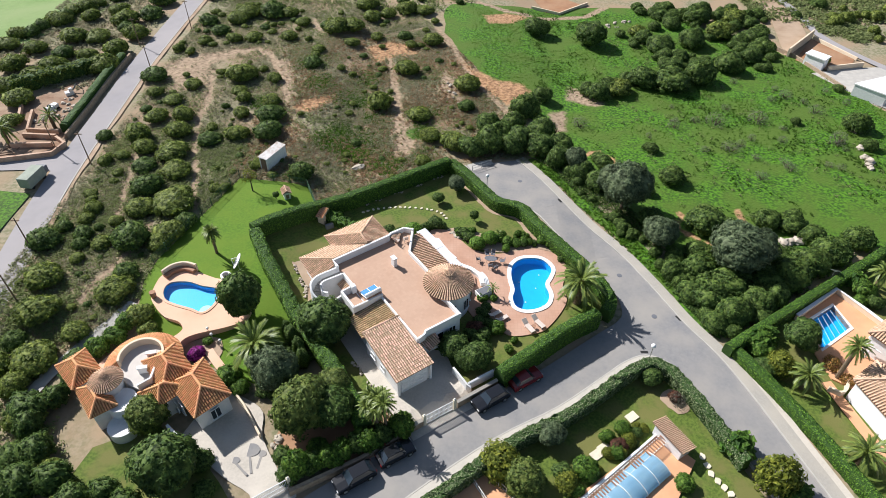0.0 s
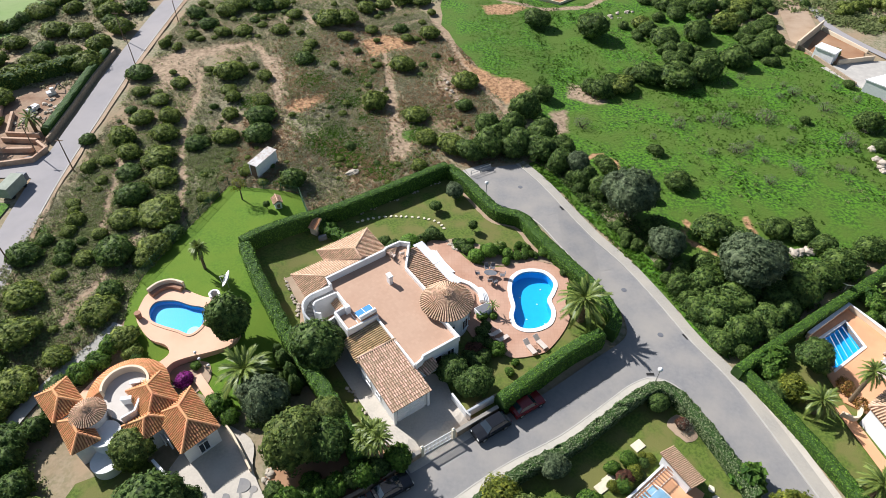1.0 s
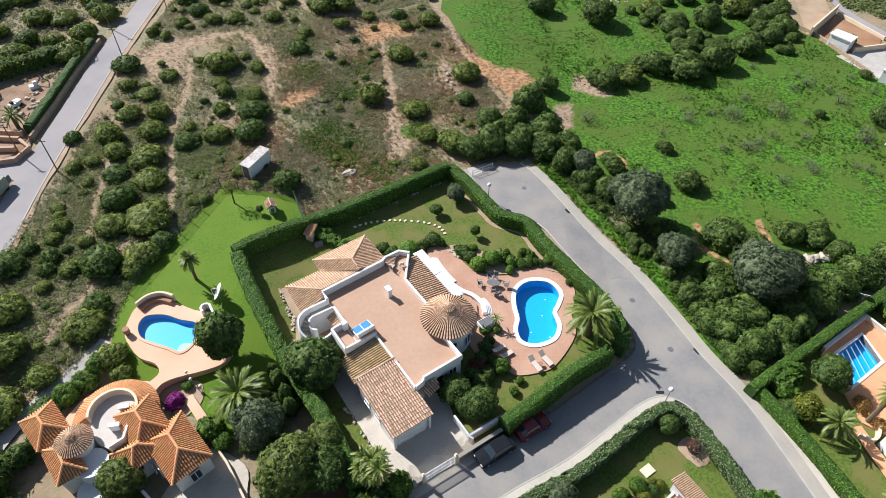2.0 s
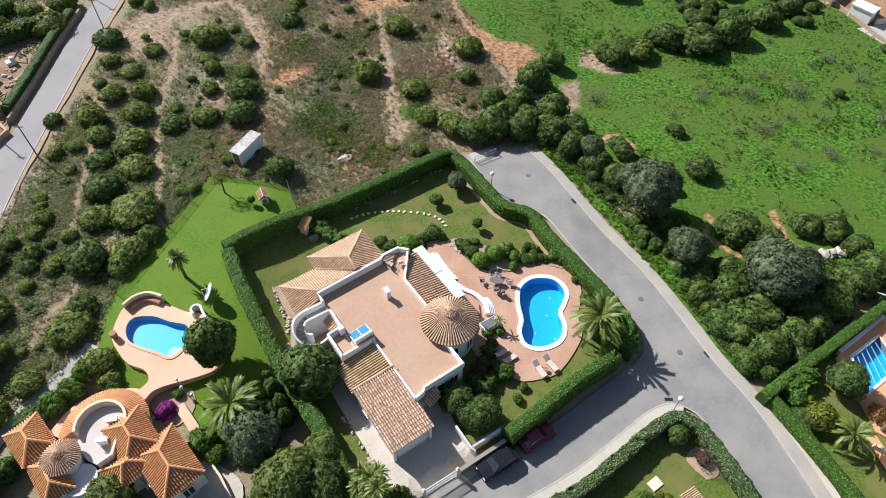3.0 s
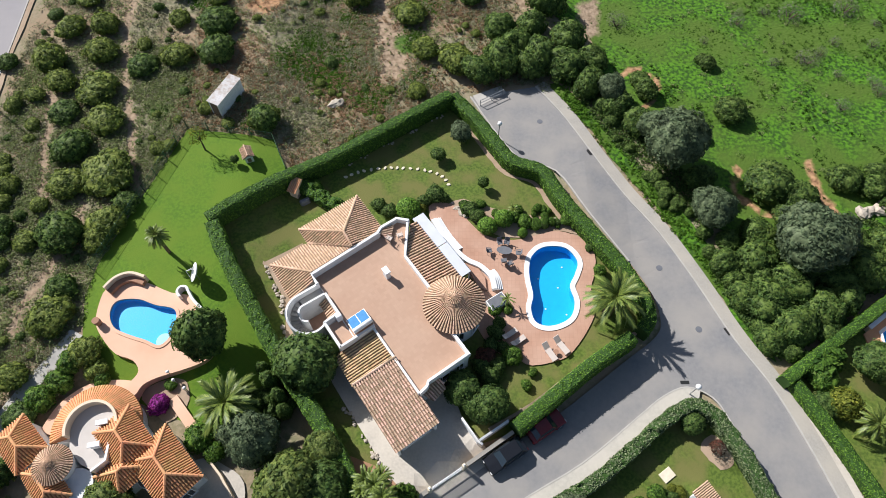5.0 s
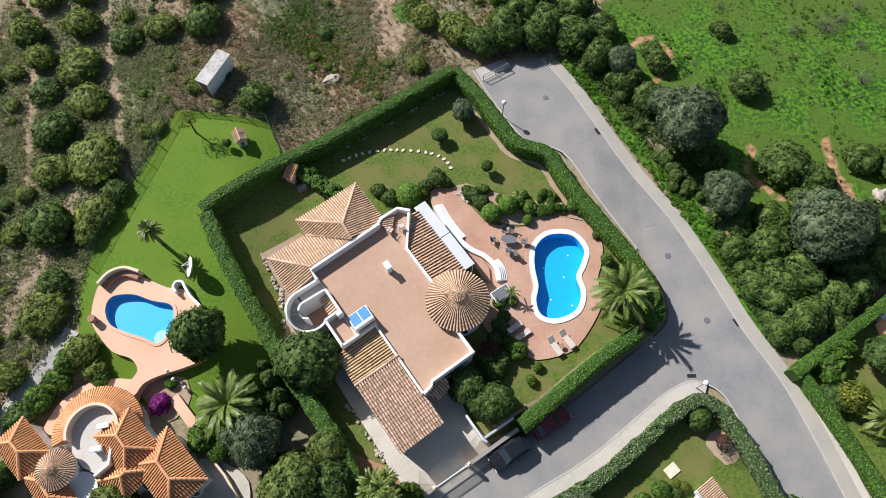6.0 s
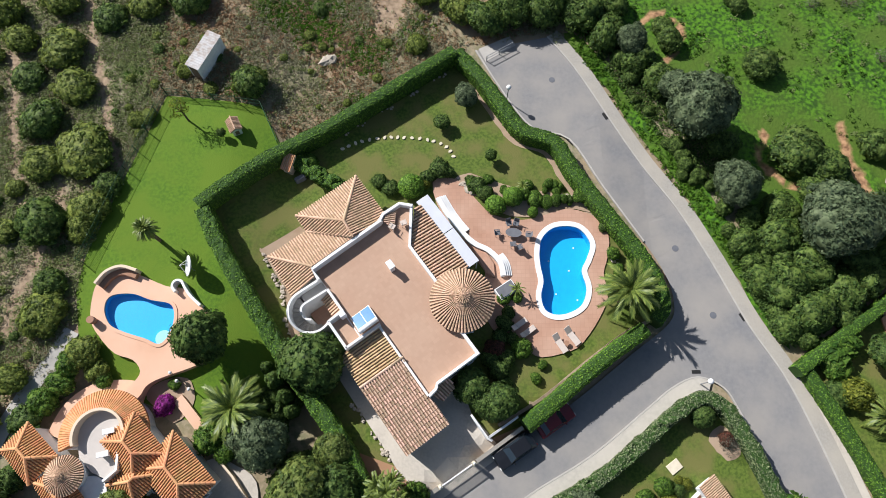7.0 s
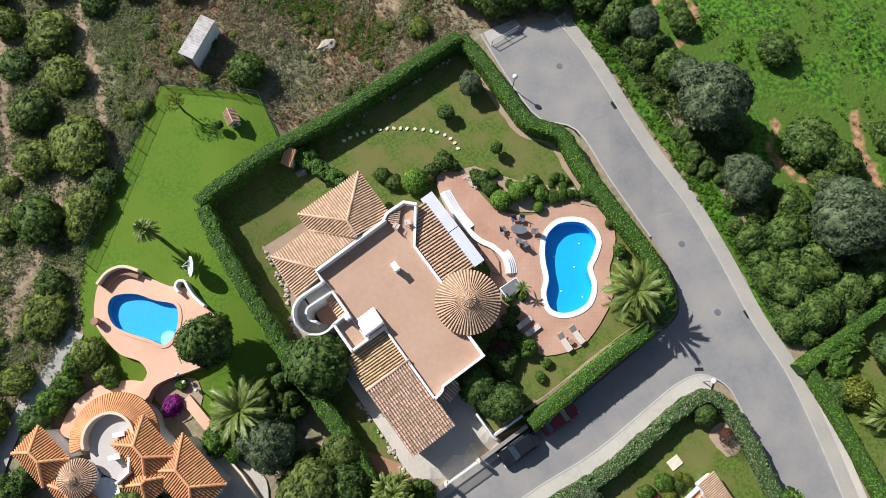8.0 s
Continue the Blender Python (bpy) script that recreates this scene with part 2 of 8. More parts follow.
def leaf_mat(name, c1, c2, spread=0.45, thin=0.45):
    return mat(name, tuple(v * 1.15 for v in c1), tuple(v * 0.62 for v in c2), 0.22, 0.6, 0.05, random_by="island", spread=spread, translucent=thin, bump_scale=0.12, spec=0.2, sharp=0.1)


def tuft_mat(name, c1, c2):
    return mat(name, c1, c2, 0.8, 0.8, random_by="island", spread=0.25, translucent=0.5, spec=0.1)


M["hedge"] = leaf_mat("hedge_leaf", (0.115, 0.225, 0.026), (0.085, 0.185, 0.020), 0.26, 0.12)
# inner body far darker than the leaves: shade inside the hedge painted in
M["hedge_core"] = mat("hedge_painted_shade", (0.03, 0.075, 0.01), (0.022, 0.055, 0.008), 0.3, 0.8, 0.05)
M["hedge_grey"] = leaf_mat("grey_hedge_leaf", (0.17, 0.215, 0.105), (0.125, 0.17, 0.075), 0.45, 0.15)
M["leaf_dark"] = leaf_mat("dark_leaf", (0.100, 0.170, 0.038), (0.073, 0.134, 0.029))
M["leaf_scrub"] = leaf_mat("scrub_leaf", (0.165, 0.222, 0.045), (0.125, 0.18, 0.034))
M["leaf_tree"] = leaf_mat("deep_green_tree_leaf", (0.085, 0.150, 0.036), (0.062, 0.118, 0.027))
M["leaf_green"] = leaf_mat("fresh_leaf", (0.095, 0.195, 0.029), (0.072, 0.150, 0.023))
M["leaf_yellow"] = leaf_mat("yellow_green_leaf", (0.205, 0.235, 0.034), (0.145, 0.185, 0.027))
M["leaf_rust"] = leaf_mat("rust_yellow_leaf", (0.36, 0.22, 0.06), (0.27, 0.16, 0.045))
M["leaf_garden"] = leaf_mat("olive_green_garden_leaf", (0.140, 0.195, 0.048), (0.105, 0.155, 0.036))
M["leaf_olive"] = leaf_mat("olive_leaf", (0.125, 0.172, 0.088), (0.092, 0.135, 0.066))
M["leaf_grey"] = leaf_mat("bare_twig", (0.24, 0.235, 0.185), (0.18, 0.175, 0.13))
M["leaf_heath"] = tuft_mat("heath_tuft", (0.36, 0.34, 0.225), (0.275, 0.275, 0.165))
M["leaf_sage"] = tuft_mat("sage_tuft", (0.245, 0.285, 0.12), (0.19, 0.235, 0.09))
M["leaf_dry"] = tuft_mat("dry_stalk", (0.37, 0.25, 0.145), (0.28, 0.185, 0.105))
M["leaf_meadow"] = tuft_mat("meadow_blade", (0.105, 0.215, 0.024), (0.08, 0.17, 0.02))
# tussock green, darkened to carry the tussocks' own shadows in the colour
M["leaf_tussock"] = tuft_mat("tussock_with_shade", (0.060, 0.125, 0.016), (0.042, 0.09, 0.012))
M["leaf_palm"] = mat("palm_frond", (0.215, 0.275, 0.060), (0.12, 0.18, 0.036), 0.3, 0.45, random_by="island", spread=0.5, translucent=0.3, spec=0.4)
M["flower"] = leaf_mat("magenta_flower", (0.28, 0.03, 0.22), (0.2, 0.02, 0.15))
M["flower_red"] = leaf_mat("red_flower", (0.5, 0.02, 0.03), (0.4, 0.02, 0.03))
M["leaf_red"] = leaf_mat("reddish_leaf", (0.13, 0.06, 0.035), (0.09, 0.05, 0.03))


# ---- builders ----
def part(name, bm, material, parent=None, label="", smooth=False):
    me = bpy.data.meshes.new(name)
    bm.to_mesh(me)
    bm.free()
    me.materials.append(material)
    if smooth:
        me.shade_smooth()
    ob = new(name, me)
    if parent:
        ob.parent = parent
    if label:
        ob["label"] = label
    return ob


def mesh_part(name, verts, faces, material, parent=None, label=""):
    me = bpy.data.meshes.new(name)
    me.from_pydata([tuple(v) for v in verts], [], [tuple(f) for f in faces])
    me.materials.append(material)
    ob = new(name, me)
    if parent:
        ob.parent = parent
    if label:
        ob["label"] = label
    return ob


def thing(name, m=None, label="", category="", group="", kind=""):
    ob = new(name)
    ob.empty_display_size = 0.2
    if m is not None:
        ob.matrix_basis = m
    return tagged(ob, label, category, group, kind)


def box(bm, x0, y0, z0, x1, y1, z1, bevel=0.0, m=None):
    r = bmesh.ops.create_cube(bm, size=1.0)
    vs = r["verts"]
    for v in vs:
        v.co = Vector(((x0 + x1) / 2 + v.co.x * (x1 - x0), (y0 + y1) / 2 + v.co.y * (y1 - y0), (z0 + z1) / 2 + v.co.z * (z1 - z0)))
    if m is not None:
        bmesh.ops.transform(bm, matrix=m, verts=vs)
    if bevel:
        es = list({e for v in vs for e in v.link_edges})
        bmesh.ops.bevel(bm, geom=es, offset=bevel, segments=1, affect="EDGES")
    return vs


def prism(bm, outline, z0, z1, bevel=0.0):
    """Upright body on a 2D outline; z0 and z1 may be functions of (x, y)."""
    f0 = z0 if callable(z0) else (lambda x, y: z0)
    f1 = z1 if callable(z1) else (lambda x, y: z1)
    a = [bm.verts.new((x, y, f0(x, y))) for x, y in outline]
    b = [bm.verts.new((x, y, f1(x, y))) for x, y in outline]
    k = len(outline)
    fs = [bm.faces.new(b), bm.faces.new(a[::-1])]
    fs += [bm.faces.new((a[i], a[(i + 1) % k], b[(i + 1) % k], b[i])) for i in range(k)]
    bmesh.ops.recalc_face_normals(bm, faces=fs)
    if bevel:
        bmesh.ops.bevel(bm, geom=list(fs[0].edges), offset=bevel, segments=2, affect="EDGES")


def tube(bm, p, q, r0, r1=None, n=8, caps=True):
    r1 = r0 if r1 is None else r1
    p, q = Vector(p), Vector(q)
    d = q - p
    turn = d.to_track_quat("Z", "Y").to_matrix().to_4x4()
    bmesh.ops.create_cone(bm, cap_ends=caps, segments=n, radius1=r0, radius2=r1, depth=d.length, matrix=Matrix.Translation((p + q) / 2) @ turn)


def smooth_line(pts, n=6, closed=False):
    """A smooth curve through a few 2D points."""
    k = len(pts)
    out = []
    for i in range(k if closed else k - 1):
        if closed:
            p = [Vector(pts[(i + j) % k]) for j in (-1, 0, 1, 2)]
        else:
            p = [Vector(pts[min(max(i + j, 0), k - 1)]) for j in (-1, 0, 1, 2)]
        for s in range(n):
            t = s / n
            out.append(tuple(0.5 * (2 * p[1] + (p[2] - p[0]) * t + (2 * p[0] - 5 * p[1] + 4 * p[2] - p[3]) * t * t
                                    + (3 * p[1] - p[0] - 3 * p[2] + p[3]) * t ** 3)))
    if not closed:
        out.append(tuple(pts[-1]))
    return out


def offset_line(pts, d, closed=False):
    """The 2D line moved d to its left."""
    k, out = len(pts), []
    for i in range(k):
        a = Vector(pts[(i - 1) % k] if closed or i else pts[0])
        b = Vector(pts[(i + 1) % k] if closed or i < k - 1 else pts[-1])
        t = (b - a)
        if t.length < 1e-6:
            t = Vector((1, 0))
        t.normalize()
        out.append((pts[i][0] - t.y * d, pts[i][1] + t.x * d))
    return out


def ribbon(line, width):
    return offset_line(line, width / 2) + offset_line(line, -width / 2)[::-1]


def step01(a):
    a = min(1.0, max(0.0, a))
    return a * a * (3 - 2 * a)


def ground_z(x, y):
    left = step01((-x - 11) / 9)
    z = left * (0.4 + 0.9 * step01((y - 41) / 6))
    z -= 0.5 * step01((x - 17) / 6)
    inward = ((x - 1.4) * -11.6 + (y - 33.3) * 17.8) / 21.25
    z -= 0.55 * step01((1.7 - inward) / 1.6) * (1 - left) * (1 - step01((x - 17) / 6))
    z += 0.9 * step01((y - 78) / 30) * (1 - step01((x - 5) / 20))
    return z


def sheet(name, outline, dz, material, label, category, cell=2.0, kind="structure", jitter=0.0, seed=0):
    """A ground covering that follows the terrain."""
    rnd = random.Random(seed)
    bm = bmesh.new()
    if jitter:
        outline = [(x + rnd.uniform(-jitter, jitter), y + rnd.uniform(-jitter, jitter)) for x, y in outline]
    ring = [bm.verts.new((x, y, 0)) for x, y in outline]
    edges = [bm.edges.new((ring[i], ring[(i + 1) % len(ring)])) for i in range(len(ring))]
    bmesh.ops.triangle_fill(bm, edges=edges, use_beauty=True)
    xs, ys = [p[0] for p in outline], [p[1] for p in outline]
    for axis, vals in ((0, xs), (1, ys)):
        c = math.ceil(min(vals) / cell) * cell
        while c < max(vals):
            co, no = [0, 0, 0], [0, 0, 0]
            co[axis], no[axis] = c, 1
            bmesh.ops.bisect_plane(bm, geom=bm.verts[:] + bm.edges[:] + bm.faces[:], plane_co=co, plane_no=no)
            c += cell
    for v in bm.verts:
        v.co.z = ground_z(v.co.x, v.co.y) + dz
    for f in bm.faces:
        if f.normal.z < 0:
            f.normal_flip()
    ob = part(name, bm, material)
    return tagged(ob, label, category, kind=kind)


def leaf_quads(rng, centres, normals, size, stretch=1.6):
    """Small pointed leaves: vertices and faces."""
    n = len(centres)
    nrm = normals + rng.normal(0, 0.42, (n, 3))
    nrm /= np.linalg.norm(nrm, axis=1)[:, None] + 1e-9
    ref = rng.normal(0, 1, (n, 3))
    t = np.cross(nrm, ref)
    t /= np.linalg.norm(t, axis=1)[:, None] + 1e-9
    b = np.cross(nrm, t)
    s = 1.22 * size * rng.uniform(0.6, 1.3, n)[:, None]
    v = np.stack([centres - t * s * stretch / 2 - b * s / 2, centres - t * s * stretch / 2 + b * s / 2, centres + t * s * stretch / 2], 1).reshape(-1, 3)
    f = np.arange(3 * n).reshape(n, 3)
    return v, f


def leaf_mesh(name, v, f, material):
    me = bpy.data.meshes.new(name)
    me.vertices.add(len(v))
    me.vertices.foreach_set("co", np.asarray(v, dtype=np.float32).ravel())
    me.loops.add(f.size)
    me.loops.foreach_set("vertex_index", np.asarray(f, dtype=np.int32).ravel())
    me.polygons.add(len(f))
    me.polygons.foreach_set("loop_start", np.arange(0, f.size, f.shape[1], dtype=np.int32))
    me.update(calc_edges=True)
    me.materials.append(material)
    return me


def crown_reach(d, seed):
    """How far an uneven crown reaches in each direction."""
    return np.array([1 + 0.30 * noise.noise((x * 1.2 + seed, y * 1.2, z * 1.2)) + 0.16 * noise.noise((x * 3.0, y * 3.0 + seed, z * 3.0)) for x, y, z in d])


def crown_shape(seed, radii, clumps, leaves, leaf, lumps=0.35, low=-0.5, sparse=False, even=False):
    """Leaves in clumps over an uneven, domed crown about the origin."""
    rng = np.random.default_rng(seed)
    count = int(clumps * 2 / (1 - low))
    z = 1 - 2 * (np.arange(count) + 0.5) / count
    turn = np.arange(count) * 2.39996
    d = np.stack([np.cos(turn) * np.sqrt(1 - z * z), np.sin(turn) * np.sqrt(1 - z * z), z], 1) + rng.normal(0, 0.75 / math.sqrt(count), (count, 3))
    d = d[z > low]
    d /= np.linalg.norm(d, axis=1)[:, None]
    far = np.ones(len(d)) if even else crown_reach(d, seed)
    c = d * (far * (1 - 0.8 * lumps) * (1.0 if even else rng.uniform(0.9, 1.04, len(d))))[:, None]
    rad = rng.uniform(0.75, 1.25, len(d)) * lumps
    pts, nrm = [], []
    for ci, ri in zip(c, rad):
        e = rng.normal(0, 1, (leaves, 3))
        e /= np.linalg.norm(e, axis=1)[:, None]
        turned = e @ (ci / np.linalg.norm(ci)) < -0.25
        e[turned] = -e[turned]
        pts.append(ci + e * ri * rng.uniform(0.72, 1.12, leaves)[:, None])
        nrm.append(e * 0.8 + ci * 0.8 + np.array((0, 0, 0.45)))
    pts, nrm = np.concatenate(pts), np.concatenate(nrm)
    lv, lf = leaf_quads(rng, pts * np.array(radii), nrm, leaf)
    if sparse:
        return lv, lf
    # the dense inner foliage follows the clumps
    bm = bmesh.new()
    bmesh.ops.create_icosphere(bm, subdivisions=3, radius=1.0)
    d = np.array([v.co[:] for v in bm.verts])
    q = np.array([[v.index for v in f.verts] for f in bm.faces])
    bm.free()
    along = d @ c.T
    disc = (rad * 0.86) ** 2 - ((c * c).sum(1) - along ** 2)
    reach = np.where(disc > 0, along + np.sqrt(np.maximum(disc, 0)), 0.0).max(1)
    reach = np.maximum(reach, 0.74 * (1.0 if even else crown_reach(d, seed))) * rng.uniform(0.95, 1.03, len(d))
    cv = d * reach[:, None] * np.array(radii)
    cv[:, 2] = np.maximum(cv[:, 2], -radii[2] * max(0.3, -low))
    return np.concatenate([cv, lv]), np.concatenate([q, lf + len(cv)])


# ---- the ground and its coverings ----
POOL_RIGHT = smooth_line([(12.75, 57.0), (14.85, 56.9), (15.95, 55.4), (15.55, 53.9), (14.95, 52.6), (15.25, 50.9), (14.75, 49.4), (13.55, 48.6), (12.25, 48.4),
                          (11.25, 48.9), (10.95, 50.2), (11.25, 51.6), (11.05, 53.2), (11.05, 54.6), (11.45, 56.0)], 5, True)
POOL_LEFT = smooth_line([(-28.5, 50.3), (-26.6, 50.5), (-24.8, 49.9), (-23.0, 49.5), (-22.5, 48.4), (-22.7, 46.9), (-23.5, 45.9), (-24.9, 46.4), (-26.8, 47.0),
                         (-28.2, 47.7), (-28.9, 49.1)], 5, True)
POOL_EAST = [(44.4, 47.9), (48.2, 50.4), (48.6, 47.1), (44.0, 43.9)]


def inside(poly, x, y):
    c, k = False, len(poly)
    for i in range(k):
        (x0, y0), (x1, y1) = poly[i], poly[i - 1]
        if (y0 > y) != (y1 > y) and x < (x1 - x0) * (y - y0) / (y1 - y0) + x0:
            c = not c
    return c


PITS = [POOL_RIGHT, POOL_LEFT, POOL_EAST]


def open_pits(bm):
    """Takes away the faces over the pools."""
    gone = []
    for f in bm.faces:
        for pit in PITS:
            c = f.calc_center_median()
            if abs(c.x - pit[0][0]) < 12 and abs(c.y - pit[0][1]) < 12 and (inside(pit, c.x, c.y) or any(inside(pit, v.co.x, v.co.y) for v in f.verts)):
                gone.append(f)
                break
    bmesh.ops.delete(bm, geom=gone, context="FACES")


def spread_axis(lo, hi, step, far):
    vals = [lo + i * step for i in range(int((hi - lo) / step) + 1)]
    d, a, b = step, [lo], [vals[-1]]
    while b[-1] < far:
        d *= 1.5
        a.append(a[-1] - d)
        b.append(b[-1] + d)
    return a[1:][::-1] + vals + b[1:]


# bare tracks and patches in the scrub
TRACKS = [
    ([(-29.7, 63.5), (-31.1, 66.2), (-32.4, 71.5), (-34.2, 76.6), (-35.6, 81.4), (-36.8, 86.8), (-36.8, 91.0), (-37.6, 96.0), (-38.8, 101)], 0.85, "soil", "trodden pale earth path through scrub"),
    ([(-38.0, 56.6), (-38.6, 60.0), (-39.8, 63.0), (-41.0, 67.8), (-41.8, 72.0), (-43.0, 77.0), (-44.2, 82)], 0.75, "soil", "narrow earth path between bushes"),
    ([(-37.6, 46.8), (-37.4, 50.5), (-35.9, 54.5), (-34.4, 57.2), (-35.1, 61.5)], 0.8, "soil", "bare earth gap between bushes"),
    ([(-46, 103), (-42, 108.5), (-38, 110), (-33, 111.6), (-30.4, 109.2), (-27.6, 104), (-25.4, 98), (-23.6, 92.4)], 1.4, "soil", "bare earth track across the hill"),
    ([(-4.8, 79.5), (-4.5, 84.5), (-5.4, 91), (-6.2, 98), (-7.3, 105.5), (-8.8, 113.5)], 1.3, "soil", "faint wheel track of pale soil"),
    ([(-25.2, 126.3), (-22.8, 120.1), (-17.2, 118.8), (-7.1, 123.0), (-2.2, 125.6)], 0.9, "soil", "pale track under the hilltop"),
    ([(-0.2, 126.0), (3.5, 116.7), (5.7, 108.3), (9.7, 98.5), (12.8, 92.5), (14.6, 91.0)], 1.1, "soil", "pale footpath along the meadow edge"),
    ([(43.0, 68.0), (43.0, 65.1), (43.6, 62.4), (44.6, 60.2), (44.3, 56.7)], 0.9, "red_soil", "orange earth path between thickets"),
    ([(9.0, 140.7), (15.3, 136.2), (23.7, 134.5), (32.4, 136.0), (37.7, 141.8)], 1.5, "soil", "pale farm track across the meadow"),
    ([(35.5, 67.9), (34.3, 65.6), (34.4, 63.4), (36.2, 61.5), (37.8, 61.0)], 0.55, "red_soil", "bare orange earth round a bush"),
    ([(23.9, 81.1), (25.6, 82.3), (28.1, 80.4), (27.7, 78.4), (25.5, 75.3)], 0.55, "red_soil", "bare orange earth round a small bush"),
    ([(-31.6, 47.2), (-33.0, 44.6), (-34.8, 42.4), (-36.8, 38.5), (-38.0, 34.0)], 1.5, "kerb", "pale concrete side path")]
PATCHES = [
    ([(-48.5, 104.5), (-44.5, 108.7), (-39.2, 110.2), (-33.0, 112.5), (-31.7, 110.5), (-36.5, 108.6), (-39.8, 105.3), (-39.4, 101.1), (-38.0, 94.7), (-43.5, 95.5), (-46.5, 99.6)], "soil", "wide patch of bare pinkish soil"),
    ([(-22.6, 90.8), (-21.5, 93.2), (-18.6, 94.5), (-16.4, 96.7), (-16.3, 94.2), (-18.1, 91.2), (-20.3, 89.3)], "red_soil", "eroded red earth cutting"),
    ([(-31.7, 110.5), (-29.4, 107.9), (-26.4, 107.4), (-24.1, 101.5), (-23.6, 96.2), (-22.7, 91.3), (-24.2, 92.2), (-25.6, 98.2), (-27.9, 103.6)], "soil", "eroded sandy gully"),
    ([(4.6, 111.5), (7.8, 106.9), (11.3, 103.5), (15.8, 102.8), (17.3, 100.1), (12.9, 95.0), (9.1, 99.8)], "red_soil", "bare orange earth at the meadow edge"),
    ([(24.4, 104.0), (26.6, 101.9), (30.2, 97.4), (27.8, 96.3), (23.4, 98.6)], "soil", "bare earth clearing under trees"),
    ([(10.1, 133.0), (15.2, 135.1), (19.9, 134.4), (15.7, 129.5), (10.8, 128.9)], "red_soil", "freshly dug red earth plot"),
    ([(19.7, 93.4), (22.9, 94.8), (22.0, 87.8), (20.0, 87.4)], "soil", "dry yellow patch of grass"),
    ([(-13.2, 115.7), (-9.3, 119.2), (-3.6, 116.5), (-2.8, 113.0), (-6.9, 112.2), (-10.8, 109.4)], "red_soil", "stony orange patch in the scrub"),
    ([(1.5, 106.0), (4.3, 103.8), (3.8, 99.3), (6.4, 96.3), (4.8, 95.3), (1.1, 99.2)], "soil", "stony bare patch in the scrub"),
    ([(-6.6, 93.9), (-2.7, 88.4), (-1.2, 84.0), (-2.2, 79.8), (-5.4, 79.7)], "soil", "stony bare patch in the scrub")]
GREEN = ((-2.0, 86.0, 2.2), (-13.0, 95.0, 2.6), (0.5, 93.0, 2.0), (-16.0, 82.0, 2.2), (-12.0, 102.0, 2.6), (-19.0, 99.0, 2.4), (-7.0, 70.5, 1.6), (-30.0, 74.0, 1.6), (-28.0, 92.0, 1.8), (-9.7, 84.0, 2.6), (-11.6, 81.0, 3.0), (-5.7, 77.5, 2.6), (-22.0, 106.0, 2.6), (-1.0, 79.5, 2.2), (-14.0, 86.0, 2.0), (-9.0, 90.0, 1.8), (-18.5, 72.5, 1.6), (-45.0, 47.0, 2.0), (-47.5, 62.0, 1.6))


def edge_distance(poly, x, y, closed):
    best = 99.0
    for k in range(0 if closed else 1, len(poly)):
        (ax, ay), (bx, by) = poly[k - 1], poly[k]
        dx, dy = bx - ax, by - ay
        t = min(1, max(0, ((x - ax) * dx + (y - ay) * dy) / (dx * dx + dy * dy)))
        best = min(best, math.hypot(x - ax - t * dx, y - ay - t * dy))
    return best


def bareness(x, y):
    """How bare (0 to 1) the ground is, as pale and as red earth."""
    pale = red = 0.0
    for line, width, key, label in TRACKS:
        if min(p[0] for p in line) - 4 < x < max(p[0] for p in line) + 4 and min(p[1] for p in line) - 4 < y < max(p[1] for p in line) + 4:
            v = 1 - step01((edge_distance(line, x, y, False) - width * 0.2) / (width * 0.4 + 0.35))
            if key == "red_soil":
                red = max(red, v)
            else:
                pale = max(pale, v)
    for outline, key, label in PATCHES:
        if abs(x - outline[0][0]) < 18 and abs(y - outline[0][1]) < 18:
            d = edge_distance(outline, x, y, True)
            v = step01(0.5 + (d if inside(outline, x, y) else -d) / 2.6)
            if key == "red_soil":
                red = max(red, v)
            else:
                pale = max(pale, v)
    return pale, red


gx, gy = spread_axis(-84, 96, 0.8, 2500), spread_axis(-6, 170, 0.8, 2500)
bm = bmesh.new()
grid = [[bm.verts.new((x, y, ground_z(x, y) + 0.10 * noise.noise((x * 0.25, y * 0.25, 0)) - 0.13)) for x in gx] for y in gy]
for j in range(len(gy) - 1):
    for i in range(len(gx) - 1):
        bm.faces.new((grid[j][i], grid[j][i + 1], grid[j + 1][i + 1], grid[j + 1][i]))
open_pits(bm)
def mark_earth(ob):
    """Writes how bare and how grassy the ground is at each vertex."""
    verts = ob.data.vertices
    near = [bareness(v.co.x, v.co.y) for v in verts]
    for key, vals in (("bare", [v[0] for v in near]), ("red", [v[1] for v in near]),
                      ("grass", [max(1 - step01((math.hypot(v.co.x - a, v.co.y - b) - r * 0.3) / r) for a, b, r in GREEN) for v in verts])):
        ob.data.attributes.new(key, "FLOAT", "POINT").data.foreach_set("value", vals)


earth = part("ground", bm, M["scrub"], smooth=True)
mark_earth(earth)
tagged(earth, "dry hillside soil with sparse green and brown scrub", "ground", kind="structure")


def pad(name, outline, dz, material, label, category, cell=1.0, jitter=0.0, seed=0):
    ob = sheet(name, outline, dz, material, label, category, cell, jitter=jitter, seed=seed)
    bm = bmesh.new()
    bm.from_mesh(ob.data)
    open_pits(bm)
    bm.to_mesh(ob.data)
    bm.free()
    if material == M["field"]:
        mark_earth(ob)
    return ob


